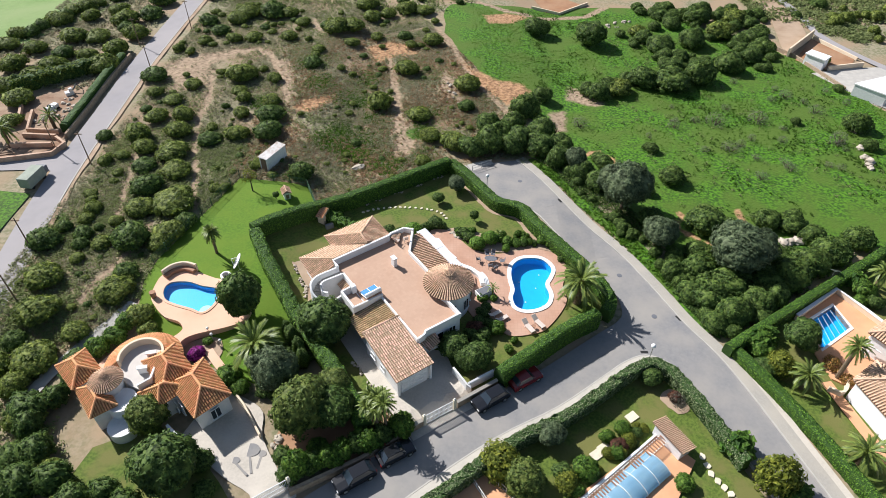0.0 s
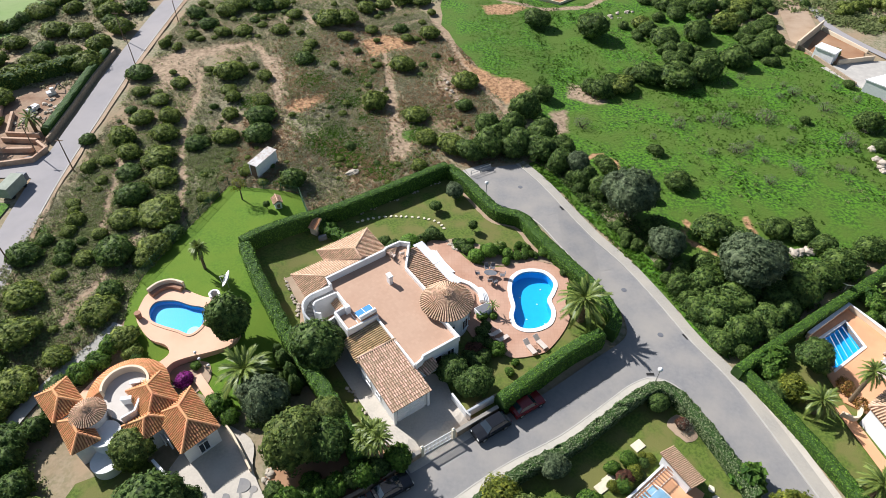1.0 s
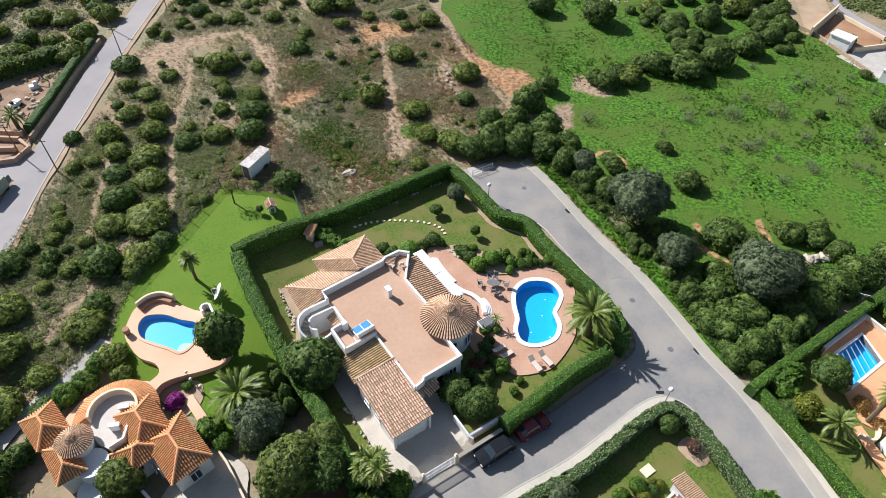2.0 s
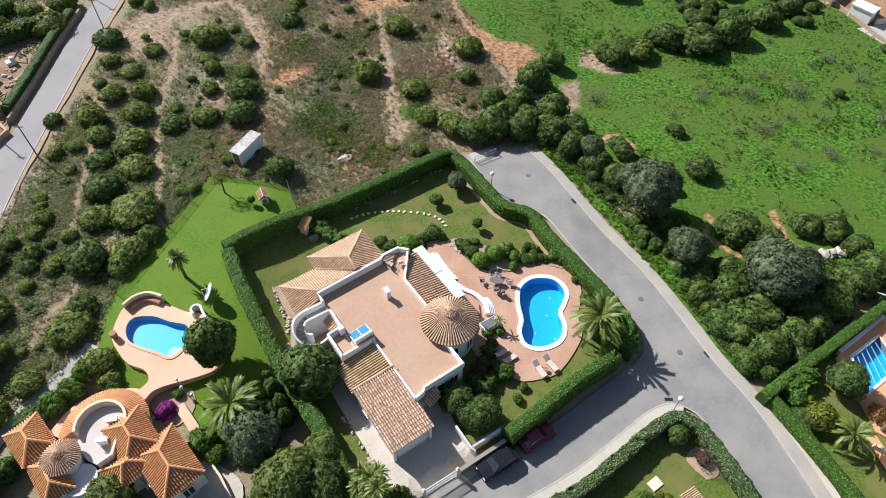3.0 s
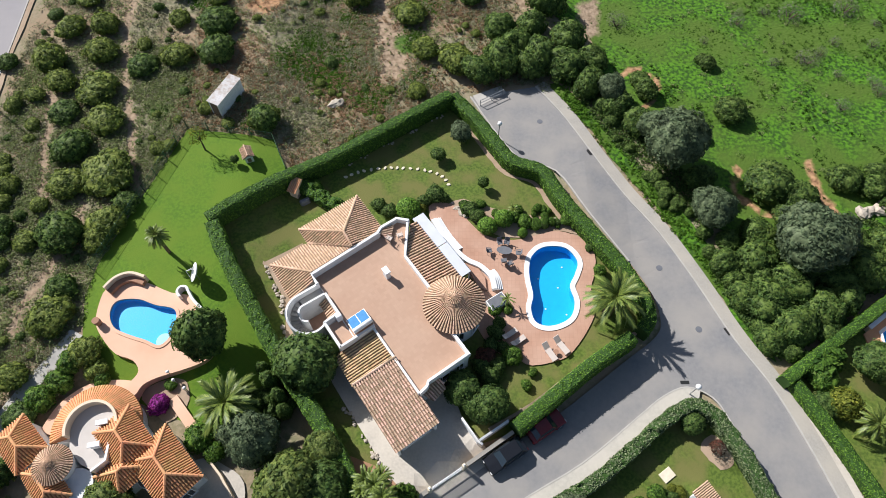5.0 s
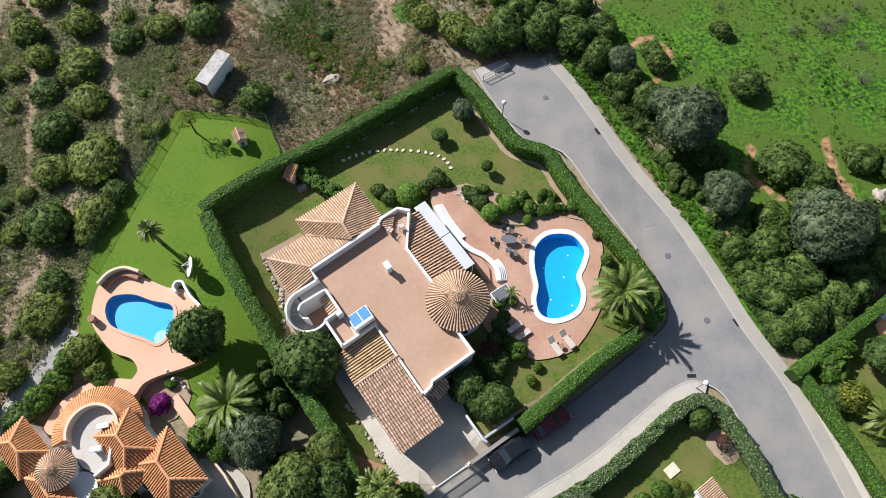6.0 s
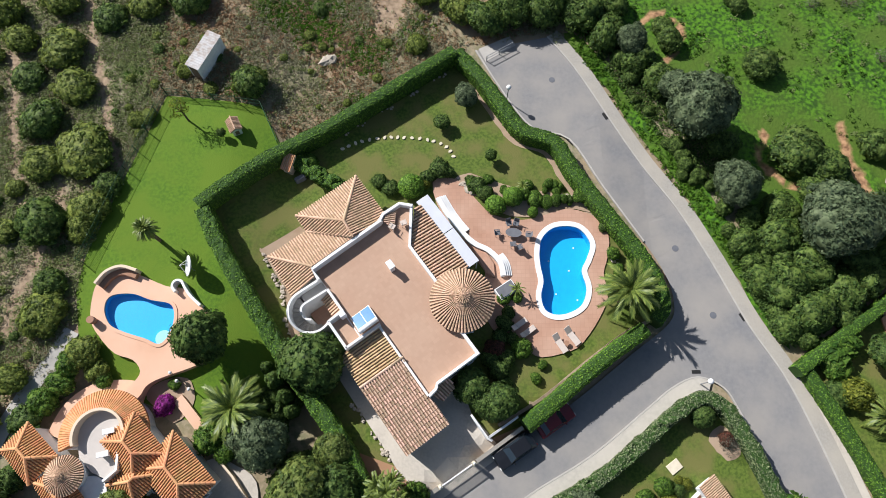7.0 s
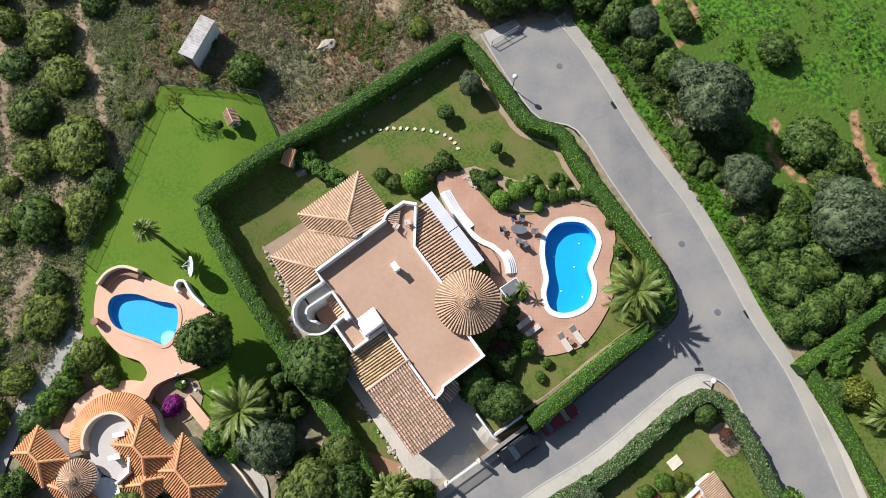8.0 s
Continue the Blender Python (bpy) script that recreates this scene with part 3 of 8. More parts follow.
HEDGE_N = [(-20.9, 58.5), (-18.6, 60.6), (-13.6, 64.7), (-9.1, 67.4), (-2.9, 71.7), (3.2, 75.9)]
HEDGE_W = [(-20.4, 58.1), (-18.1, 53.7), (-15.3, 49.2), (-11.8, 43.8), (-7.8, 38.5), (-5.3, 34.3), (-4.2, 32.2)]
HEDGE_E = [(3.5, 76.0), (5.9, 73.0), (8.3, 69.1), (10.1, 66.7), (13.0, 65.5), (14.7, 62.3), (17.6, 57.8), (20.2, 54.0), (21.6, 51.2), (21.9, 48.9), (21.0, 47.5)]
HEDGE_SE = [(19.8, 46.8), (18.9, 46.2), (16.0, 44.3), (11.8, 41.0), (8.7, 38.6)]

pad("lawn", HEDGE_W[:6][::-1] + HEDGE_N + HEDGE_E[1:] + HEDGE_SE + [(4.5, 37.0), (0.0, 36.0)], -0.05, M["lawn"], "mown villa lawn with a few worn patches", "lawn")
pad("flower_bed", ribbon(smooth_line([(x - 0.75, y - 0.5) for x, y in HEDGE_E[1:7]], 4), 0.5), -0.03, M["soil"], "narrow strip of bare soil under the hedge", "flower bed", jitter=0.08)
pad("lawn", [(-26.1, 71.3), (-16.4, 70.2), (-14.4, 65.9), (-14.0, 64.6), (-18.6, 60.6), (-20.6, 58.3), (-18.1, 53.7), (-15.3, 49.2), (-12.0, 44.0), (-11.0, 42.4), (-16.0, 37.5),
             (-25.0, 41.0), (-30.6, 44.6), (-31.0, 47.0), (-31.9, 51.0), (-31.5, 54.5), (-29.3, 61.5)], -0.05, M["lawn_bright"], "bright green mown lawn behind a wire fence", "lawn")
pad("lawn", [(8.0, 31.0), (14.8, 34.6), (22.0, 40.2), (25.0, 41.2), (27.0, 39.0), (29.6, 33.0), (33.0, 24.0), (36.0, 12.0), (41.0, -20.0), (-50.0, -14.0), (-20.0, 9.0), (-1.0, 24.0)], -0.05, M["lawn"], "shady garden lawn round a pool terrace", "lawn")
pad("lawn", [(-29.0, 30.0), (-24.0, 32.5), (-20.0, 30.5), (-16.5, 27.0), (-14.0, 24.0), (-20.0, 18.0), (-28.0, 20.0), (-30.0, 26.0)], -0.05, M["lawn"], "shady lawn in front of a tiled house", "lawn")
pad("lawn", [(34.2, 43.0), (42.4, 49.4), (58.0, 60.0), (66.0, 52.0), (60.0, 30.0), (48.0, 20.0), (42.0, 25.5), (37.5, 35.0)], -0.05, M["lawn"], "garden lawn beside an ochre house", "lawn")
pad("meadow", smooth_line([(21, 88), (14.5, 93), (7.5, 108), (2.0, 124), (3.0, 138), (20, 140), (44, 141), (60, 128), (69, 119), (75, 104), (78, 95), (84, 84), (70, 66), (58, 61),
                           (46, 58.5), (38, 56), (32.5, 58), (29.5, 66), (25, 74.5), (21, 80)], 4, True), 0.0, M["field"], "lush spring meadow with rough tufts", "meadow", jitter=0.7, seed=3)
pad("meadow", [(-53.6, 66.5), (-53.2, 40.0), (-80.0, 36.0), (-80.0, 70.0)], 0.0, M["field"], "green grass beside the country road", "meadow", jitter=0.4, seed=6)
pad("verge", smooth_line([(15.2, 78.4), (18.4, 73.8), (21, 68.9), (24.5, 63.5), (27.2, 57.7), (29.8, 51.5), (32.3, 46.2), (33.6, 45.6), (31.6, 52.2), (29.4, 58.5), (26.4, 64.4), (22.8, 70.0), (19.6, 75.0), (16.5, 79)], 3, True),
    0.01, M["field"], "weedy green verge beside the footpath", "verge", jitter=0.2, seed=5)
pad("meadow", [(-120, 90), (-78, 112), (-69, 128), (-66, 150), (-60, 175), (-120, 175)], 0.02, M["field_pale"], "pale green meadow beyond the scrub, with painted haze", "meadow", jitter=0.8, seed=4)

# the one paved track
line, width, key, label = TRACKS[-1]
rnd = random.Random(35)
sides = [[(x + rnd.uniform(-0.05, 0.05), y + rnd.uniform(-0.05, 0.05)) for x, y in offset_line(smooth_line(line, 6), s * width / 2)] for s in (1, -1)]
pad("dirt_track", sides[0] + sides[1][::-1], 0.02, M[key], label, "track")


# ---- roads, kerbs and footpaths ----
KERB_NW = [(5.6, 77.2), (8.6, 71.5), (11.2, 67.8), (14.8, 66.5), (17.8, 61.2), (21.3, 55.6), (23.0, 52.3), (23.5, 49.6), (22.8, 47.6), (19.2, 44.9), (12.6, 40.0), (7.0, 36.6), (1.4, 33.3), (-6.0, 28.3), (-13.0, 23.2), (-30.0, 11.0), (-64.0, -14.0)]
KERB_S = [(-60.0, -19.0), (-26.0, 6.0), (-8.0, 19.5), (0.0, 26.3), (8.0, 32.3), (14.5, 36.0), (19.8, 39.9), (22.4, 41.8), (24.8, 42.7), (27.0, 41.7), (28.1, 39.7), (29.6, 35.8), (31.1, 32.0), (34.0, 22.0), (36.5, 10.0), (43.0, -25.0)]
KERB_E = [(48.5, -25.0), (42.0, 10.0), (39.0, 22.0), (36.1, 31.9), (34.4, 37.6), (32.6, 42.6), (30.1, 47.3), (27.6, 53.3), (24.9, 59.0), (22.0, 63.6), (19.0, 69.0), (15.9, 74.9), (13.3, 78.8)]
kerb_s, kerb_e, kerb_nw = smooth_line(KERB_S, 4), smooth_line(KERB_E, 4), smooth_line(KERB_NW, 4)
pad("road", kerb_nw + kerb_s + kerb_e, 0.0, M["asphalt"], "worn light grey asphalt street with a side turning", "road", cell=2.0)
ROAD_W = smooth_line([(-46.6, 40), (-48.9, 54), (-50.7, 66), (-51.8, 78), (-52.2, 90), (-52.5, 103), (-52.7, 124), (-52.7, 140), (-52.6, 180)], 4)
pad("road", ribbon(ROAD_W, 3.9), 0.02, M["asphalt_far"], "pale asphalt country road on the hillside", "road", cell=2.0)
pad("verge", ribbon(offset_line(ROAD_W, -2.3), 0.7), 0.01, M["soil"], "dusty strip beside the country road", "verge", jitter=0.2)
pad("road", [(-50.0, 70.5), (-54, 72.5), (-76, 71), (-76, 75), (-54, 77.5), (-50, 78.0)], 0.0, M["asphalt_far"], "pale side road turning off the country road", "road", cell=2.0)


def raised_strip(name, line, width, height, material, label, category):
    """A low body along a line, following the ground."""
    bm = bmesh.new()
    a, b = offset_line(line, width / 2), offset_line(line, -width / 2)
    rows = []
    for (x0, y0), (x1, y1) in zip(a, b):
        z = ground_z((x0 + x1) / 2, (y0 + y1) / 2)
        rows.append([bm.verts.new(p) for p in ((x0, y0, z - 0.3), (x0, y0, z + height), (x1, y1, z + height), (x1, y1, z - 0.3))])
    for r, s in zip(rows, rows[1:]):
        for i in range(3):
            bm.faces.new((r[i], r[i + 1], s[i + 1], s[i]))
    bm.faces.new(rows[0])
    bm.faces.new(rows[-1][::-1])
    bmesh.ops.recalc_face_normals(bm, faces=bm.faces[:])
    return tagged(part(name, bm, material), label, category, kind="structure")


raised_strip("pavement", offset_line(kerb_e, -0.75), 1.25, 0.10, M["footpath"], "footpath of small pale setts", "pavement")
raised_strip("kerb", offset_line(kerb_e, -0.06), 0.13, 0.12, M["kerb"], "pale concrete kerb", "kerb")
raised_strip("pavement", offset_line(kerb_e[:21], -1.75), 0.7, 0.05, M["cobble"], "rough gravel strip behind the footpath", "pavement")
raised_strip("pavement", offset_line(kerb_s[:35], -0.70), 1.15, 0.10, M["path_pale"], "narrow footpath along a hedge", "pavement")
raised_strip("kerb", offset_line(kerb_s, -0.06), 0.13, 0.12, M["kerb"], "pale concrete kerb", "kerb")
raised_strip("kerb", offset_line(kerb_s[:35], -1.36), 0.16, 0.26, M["kerb"], "low pale edging wall behind the footpath", "kerb")
raised_strip("kerb", smooth_line(KERB_NW[:6], 4), 0.16, 0.12, M["kerb"], "pale concrete kerb under a hedge", "kerb")
raised_strip("kerb", offset_line(ROAD_W, -1.97), 0.15, 0.06, M["kerb"], "worn pale road edge line", "kerb")


pad("pavement", [(5.9, 77.4), (9.3, 79.0), (9.9, 77.8), (6.6, 75.8)], 0.02, M["kerb"], "pale concrete slab at the dead end", "pavement")


# ---- pools ----
def ring_slab(name, outer, hole, z0, z1, material, parent, label=""):
    """A slab with an opening."""
    bm = bmesh.new()
    loops = []
    for line in (outer, hole):
        vs = [bm.verts.new((x, y, z1)) for x, y in line]
        loops.append(vs)
        for i in range(len(vs)):
            bm.edges.new((vs[i], vs[(i + 1) % len(vs)]))
    bmesh.ops.triangle_fill(bm, edges=bm.edges[:], use_beauty=True)
    for f in list(bm.faces):
        if f.normal.z < 0:
            f.normal_flip()
    for vs in loops:
        low = [bm.verts.new((v.co.x, v.co.y, z0)) for v in vs]
        for i in range(len(vs)):
            j = (i + 1) % len(vs)
            bm.faces.new((vs[i], vs[j], low[j], low[i]))
    bmesh.ops.recalc_face_normals(bm, faces=bm.faces[:])
    return part(name, bm, material, parent, label)


def pool(line, z, depth, coping, label, coping_mat):
    """Basin, coping and water."""
    t = thing("swimming_pool", None, label, "pool")
    bm = bmesh.new()
    top = [bm.verts.new((x, y, z + 0.06)) for x, y in line]
    low = [bm.verts.new((x, y, z - depth)) for x, y in line]
    k = len(line)
    for i in range(k):
        bm.faces.new((top[i], top[(i + 1) % k], low[(i + 1) % k], low[i]))
    bm.faces.new(low)
    bmesh.ops.recalc_face_normals(bm, faces=bm.faces[:])
    bmesh.ops.reverse_faces(bm, faces=bm.faces[:])
    part("basin", bm, M["basin"], t, "azure mosaic basin")
    big = offset_line(line, coping, True)
    if not inside(big, *line[0]):
        big = offset_line(line, -coping, True)
    ring_slab("coping", big, line, z - 0.1, z + 0.14, coping_mat, t, "pale rounded coping")
    bm = bmesh.new()
    bm.faces.new([bm.verts.new((x, y, z - 0.02)) for x, y in line])
    bmesh.ops.recalc_face_normals(bm, faces=bm.faces[:])
    if bm.faces[0].normal.z < 0 if bm.faces.ensure_lookup_table() is None else False:
        bmesh.ops.reverse_faces(bm, faces=bm.faces[:])
    bmesh.ops.triangulate(bm, faces=bm.faces[:])
    part("water", bm, M["water"], t, "clear still water")
    return t


pool_right = pool(POOL_RIGHT, 0.0, 1.0, 0.5, "kidney-shaped azure pool with white rounded coping", M["white"])
for x, y in ((14.55, 55.2), (13.95, 52.9), (12.55, 50.6), (14.55, 50.0), (12.05, 53.9)):
    bm = bmesh.new()
    tube(bm, (x, y, -1.0), (x, y, -0.97), 0.09, n=12)
    part("pool_light", bm, M["white"], pool_right, "small round white fitting on the pool floor")
pool_left = pool(POOL_LEFT, 1.35, 0.55, 0.3, "curved azure pool set in peach paving", M["peach"])
bm = bmesh.new()
prism(bm, [(-23.35 + 0.72 * math.cos(a * math.tau / 20), 46.45 + 0.72 * math.sin(a * math.tau / 20)) for a in range(20)], -0.2, 1.15)
part("round_step", bm, M["basin_pale"], pool_left, "pale round step under water")
pool_east = pool(POOL_EAST, -0.45, 0.9, 0.35, "small rectangular pool with floating lane ropes", M["white"])
for i in range(1, 6):
    a, b = Vector(POOL_EAST[0]).lerp(Vector(POOL_EAST[1]), i / 6), Vector(POOL_EAST[3]).lerp(Vector(POOL_EAST[2]), i / 6)
    bm = bmesh.new()
    tube(bm, (*a, -0.47), (*b, -0.47), 0.022, n=6)
    part("lane_rope", bm, M["fabric"], pool_east, "white floating rope")

DECK_R = smooth_line([(0.9, 61.9), (3.2, 62.2), (5.0, 60.2), (6.7, 58.4), (9.6, 57.8), (12.4, 58.5), (14.3, 58.9), (16.7, 58.0), (17.8, 56.1), (17.5, 53.9), (17.0, 52.3), (17.2, 50.1), (16.2, 48.0),
                      (14.7, 46.0), (13.5, 45.1), (10.7, 44.5), (9.3, 45.2), (7.0, 46.2), (5.0, 50.0), (5.8, 52.6), (2.0, 58.0)], 3, True)
ring_slab("pool_terrace", DECK_R, offset_line(POOL_RIGHT, 0.45, True) if inside(offset_line(POOL_RIGHT, 0.45, True), *POOL_RIGHT[0]) else offset_line(POOL_RIGHT, -0.45, True),
          -0.5, 0.07, M["deck"], None)
tagged(bpy.data.objects["pool_terrace"], "terracotta tiled terrace round the kidney-shaped pool", "terrace", kind="structure")
DECK_L = smooth_line([(-29.9, 51.6), (-28.4, 52.6), (-26.5, 52.4), (-23.6, 51.2), (-21.8, 50.9), (-20.6, 49.6), (-19.2, 48.4), (-18.2, 46.4), (-18.8, 44.7), (-20.4, 43.8), (-23.0, 42.9), (-24.2, 42.2), (-24.8, 41.2), (-26.5, 40.6),
                      (-26.2, 41.6), (-25.3, 42.6), (-24.9, 43.5), (-25.7, 44.5), (-27.4, 45.1), (-29.0, 46.6), (-30.0, 48.1), (-30.2, 50.1)], 3, True)
ring_slab("pool_terrace", DECK_L, offset_line(POOL_LEFT, 0.25, True) if inside(offset_line(POOL_LEFT, 0.25, True), *POOL_LEFT[0]) else offset_line(POOL_LEFT, -0.25, True),
          0.2, 1.42, M["peach"], None)
tagged(bpy.data.objects["pool_terrace.001"], "peach paved terrace with curved edges, raised above the lawn", "terrace", kind="structure")
ring_slab("pool_terrace", [(42.6, 47.8), (49.3, 52.4), (51.2, 49.0), (54.0, 46.0), (47.5, 37.0), (43.4, 40.0)], POOL_EAST, -1.0, -0.38, M["orange"], None)
tagged(bpy.data.objects["pool_terrace.002"], "orange tiled terrace beside a small pool", "terrace", kind="structure")
# curved path from the peach terrace round the tiled house
raised_strip("pavement", smooth_line([(-24.6, 41.6), (-26.6, 41.9), (-28.9, 41.6), (-30.7, 40.2), (-31.6, 38.0)], 6), 1.9, 0.35, M["peach"], "curved peach paved path round the house", "pavement")


# ---- hedges ----
def hedge(line, width, height, seed, label, leaf="hedge", loose=0.025, density=95, size=0.085):
    t = thing("hedge", None, label, "hedge")
    rng = np.random.default_rng(seed)
    pts = []
    for (x0, y0), (x1, y1) in zip(line, line[1:]):
        d = math.hypot(x1 - x0, y1 - y0)
        k = max(1, round(d / 0.45))
        pts += [(x0 + (x1 - x0) * i / k, y0 + (y1 - y0) * i / k) for i in range(k)]
    pts.append(line[-1])
    prof = [(-0.46, 0.0), (-0.5, 0.35), (-0.5, 0.72), (-0.47, 0.94), (-0.3, 1.0), (0.0, 1.01), (0.3, 1.0), (0.47, 0.94), (0.5, 0.72), (0.5, 0.35), (0.46, 0.0)]
    nrm = [(-1, 0), (-1, 0), (-1, 0.1), (-0.7, 0.7), (-0.1, 1), (0, 1), (0.1, 1), (0.7, 0.7), (1, 0.1), (1, 0), (1, 0)]
    v, nn = [], []
    for i, (x, y) in enumerate(pts):
        a, b = pts[max(i - 1, 0)], pts[min(i + 1, len(pts) - 1)]
        tx, ty = b[0] - a[0], b[1] - a[1]
        L = math.hypot(tx, ty)
        sx, sy = ty / L, -tx / L
        z = ground_z(x, y)
        wob = 1 + 0.035 * noise.noise((x * 0.6, y * 0.6, seed))
        for (s, hz), (ns, nz) in zip(prof, nrm):
            j = rng.normal(0, loose, 3) * (1 if hz > 0 else 0)
            v.append((x + sx * s * width * wob + j[0], y + sy * s * width * wob + j[1], z - 0.1 + hz * height * (1 + 0.03 * noise.noise((x, y, 5))) + j[2]))
            nn.append((sx * ns, sy * ns, nz))
    k, rows = len(prof), len(pts)
    faces = [(r * k + i, r * k + i + 1, (r + 1) * k + i + 1, (r + 1) * k + i) for r in range(rows - 1) for i in range(k - 1)]
    faces += [tuple(range(k)), tuple(range((rows - 1) * k, rows * k))[::-1]]
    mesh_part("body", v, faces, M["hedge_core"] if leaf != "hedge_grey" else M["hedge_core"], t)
    V3, N3 = np.array(v), np.array(nn)
    q = np.array(faces[:-2])
    a, b, c, d = (V3[q[:, i]] for i in range(4))
    area = np.linalg.norm(np.cross(c - a, d - b), axis=1) / 2
    count = int(area.sum() * density)
    pick = rng.choice(len(q), count, p=area / area.sum())
    s, u = rng.random((2, count, 1))
    pos = (a[pick] * (1 - s) + b[pick] * s) * (1 - u) + (d[pick] * (1 - s) + c[pick] * s) * u
    nor = N3[q[pick, 0]]
    pos = pos + nor * rng.uniform(-0.02, 0.05, (count, 1))
    vv, ff = leaf_quads(rng, pos, nor, size)
    ob = new("foliage", leaf_mesh("foliage", vv, ff, M[leaf]))
    ob.parent = t
    return t


hedge(smooth_line(HEDGE_N, 4), 1.25, 2.3, 1, "tall clipped green hedge along the scrub")
hedge(smooth_line(HEDGE_W, 4), 1.45, 2.2, 2, "tall clipped green hedge between two gardens", loose=0.05)
hedge(smooth_line(HEDGE_E, 4), 1.35, 1.9, 3, "clipped green hedge curving along the street")
hedge(smooth_line([(x + 0.04, y - 0.12) for x, y in HEDGE_SE], 4), 1.35, 2.5, 4, "broad clipped green hedge above parked cars")
hedge(offset_line(smooth_line([(-2.7, 22.1), (3.3, 26.9), (9.8, 31.8), (15.1, 34.7), (19.6, 38.1), (22.3, 40.1), (24.3, 41.1), (26.1, 40.6), (27.6, 38.6), (29.3, 34.8), (31.1, 29.8)], 4), -0.4), 1.1, 1.7, 5,
      "loose grey-green hedge round a street corner", "hedge_grey", loose=0.07, size=0.1)
hedge(smooth_line([(33.3, 42.9), (37.6, 45.8), (41.8, 48.5), (46.2, 51.4), (51.7, 54.9), (60.0, 60.4)], 4), 1.05, 1.6, 6, "clipped green hedge beside the thicket")
hedge(offset_line(smooth_line([(34.0, 42.7), (36.0, 38.6), (37.5, 35.2), (39.2, 30.8), (40.8, 26.0)], 4), 0.35), 1.1, 1.35, 7, "clipped green hedge along the footpath")
hedge(smooth_line([(-12.6, 64.0), (-10.4, 62.6), (-8.0, 61.2)], 4), 1.3, 1.3, 8, "short rounded hedge across the lawn", loose=0.12)


# ---- roofs ----
def tile_rows(parent, poly, material, pan, pitch=0.27, length=0.42, name="tiling", ridge=()):
    """Barrel tiles in rows up a plane slope. The first edge of poly is the eave."""
    P = [Vector(p) for p in poly]
    a = (P[1] - P[0]).normalized()
    nrm = Vector((0, 0, 0))
    for i in range(len(P)):
        nrm += (P[i] - P[0]).cross(P[(i + 1) % len(P)] - P[0])
    nrm.normalize()
    if nrm.z < 0:
        nrm = -nrm
    b = nrm.cross(a).normalized()
    if b.z < 0:
        b = -b
    flat = [((p - P[0]).dot(a), (p - P[0]).dot(b)) for p in P]
    verts, faces = [], []
    lo, hi = min(x for x, _ in flat), max(x for x, _ in flat)
    k = max(1, round((hi - lo) / pitch))
    rnd = random.Random(k * 31 + len(poly))
    w = pitch * 0.31
    for i in range(k):
        x = lo + (i + 0.5) * (hi - lo) / k
        cuts = []
        for j in range(len(flat)):
            (x0, y0), (x1, y1) = flat[j], flat[(j + 1) % len(flat)]
            if (x0 > x) != (x1 > x):
                cuts.append(y0 + (y1 - y0) * (x - x0) / (x1 - x0))
        cuts.sort()
        for y0, y1 in zip(cuts[::2], cuts[1::2]):
            m = max(1, round((y1 - y0) / length))
            for t in range(m):
                s0, s1 = y0 + (y1 - y0) * t / m - (0.05 if t == 0 else 0.0), y0 + (y1 - y0) * (t + 1) / m + 0.03
                base = len(verts)
                dx = rnd.uniform(-0.012, 0.012)
                for s, lift, ww in ((s0, 0.045, w * 1.08), (s1, 0.015, w * 0.86)):
                    for ang in (0, 60, 120, 180):
                        c, sn = math.cos(radians(ang)), math.sin(radians(ang))
                        verts.append(P[0] + a * (x + dx + c * ww) + b * s + nrm * (sn * ww * 1.0 + lift))
                for q in range(3):
                    faces.append((base + q, base + q + 1, base + 5 + q, base + 4 + q))
                faces.append((base, base + 3, base + 2, base + 1))
    ob = mesh_part(name, verts, faces, material, parent)
    ob["kind"] = "stuff"
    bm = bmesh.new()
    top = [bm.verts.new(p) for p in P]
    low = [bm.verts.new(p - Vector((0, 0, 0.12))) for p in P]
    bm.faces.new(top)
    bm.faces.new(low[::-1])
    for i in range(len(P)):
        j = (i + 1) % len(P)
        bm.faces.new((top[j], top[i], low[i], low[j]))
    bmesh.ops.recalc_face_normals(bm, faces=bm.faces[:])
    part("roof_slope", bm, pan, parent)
    return ob


def ridge_caps(parent, p, q, material, r=0.13, length=0.4):
    """A line of rounded ridge tiles."""
    p, q = Vector(p), Vector(q)
    d = (q - p)
    k = max(1, round(d.length / length))
    t = d.normalized()
    side = t.cross(Vector((0, 0, 1))).normalized()
    up = side.cross(t).normalized()
    verts, faces = [], []
    for i in range(k):
        base = len(verts)
        for s, rr in ((i / k, r * 1.1), ((i + 1.12) / k, r * 0.85)):
            for ang in (0, 45, 90, 135, 180):
                verts.append(p + d * s + side * rr * math.cos(radians(ang)) + up * (rr * math.sin(radians(ang)) + 0.03))
        faces += [(base + j, base + j + 1, base + 6 + j, base + 5 + j) for j in range(4)]
    return mesh_part("ridge_tiles", verts, faces, material, parent)


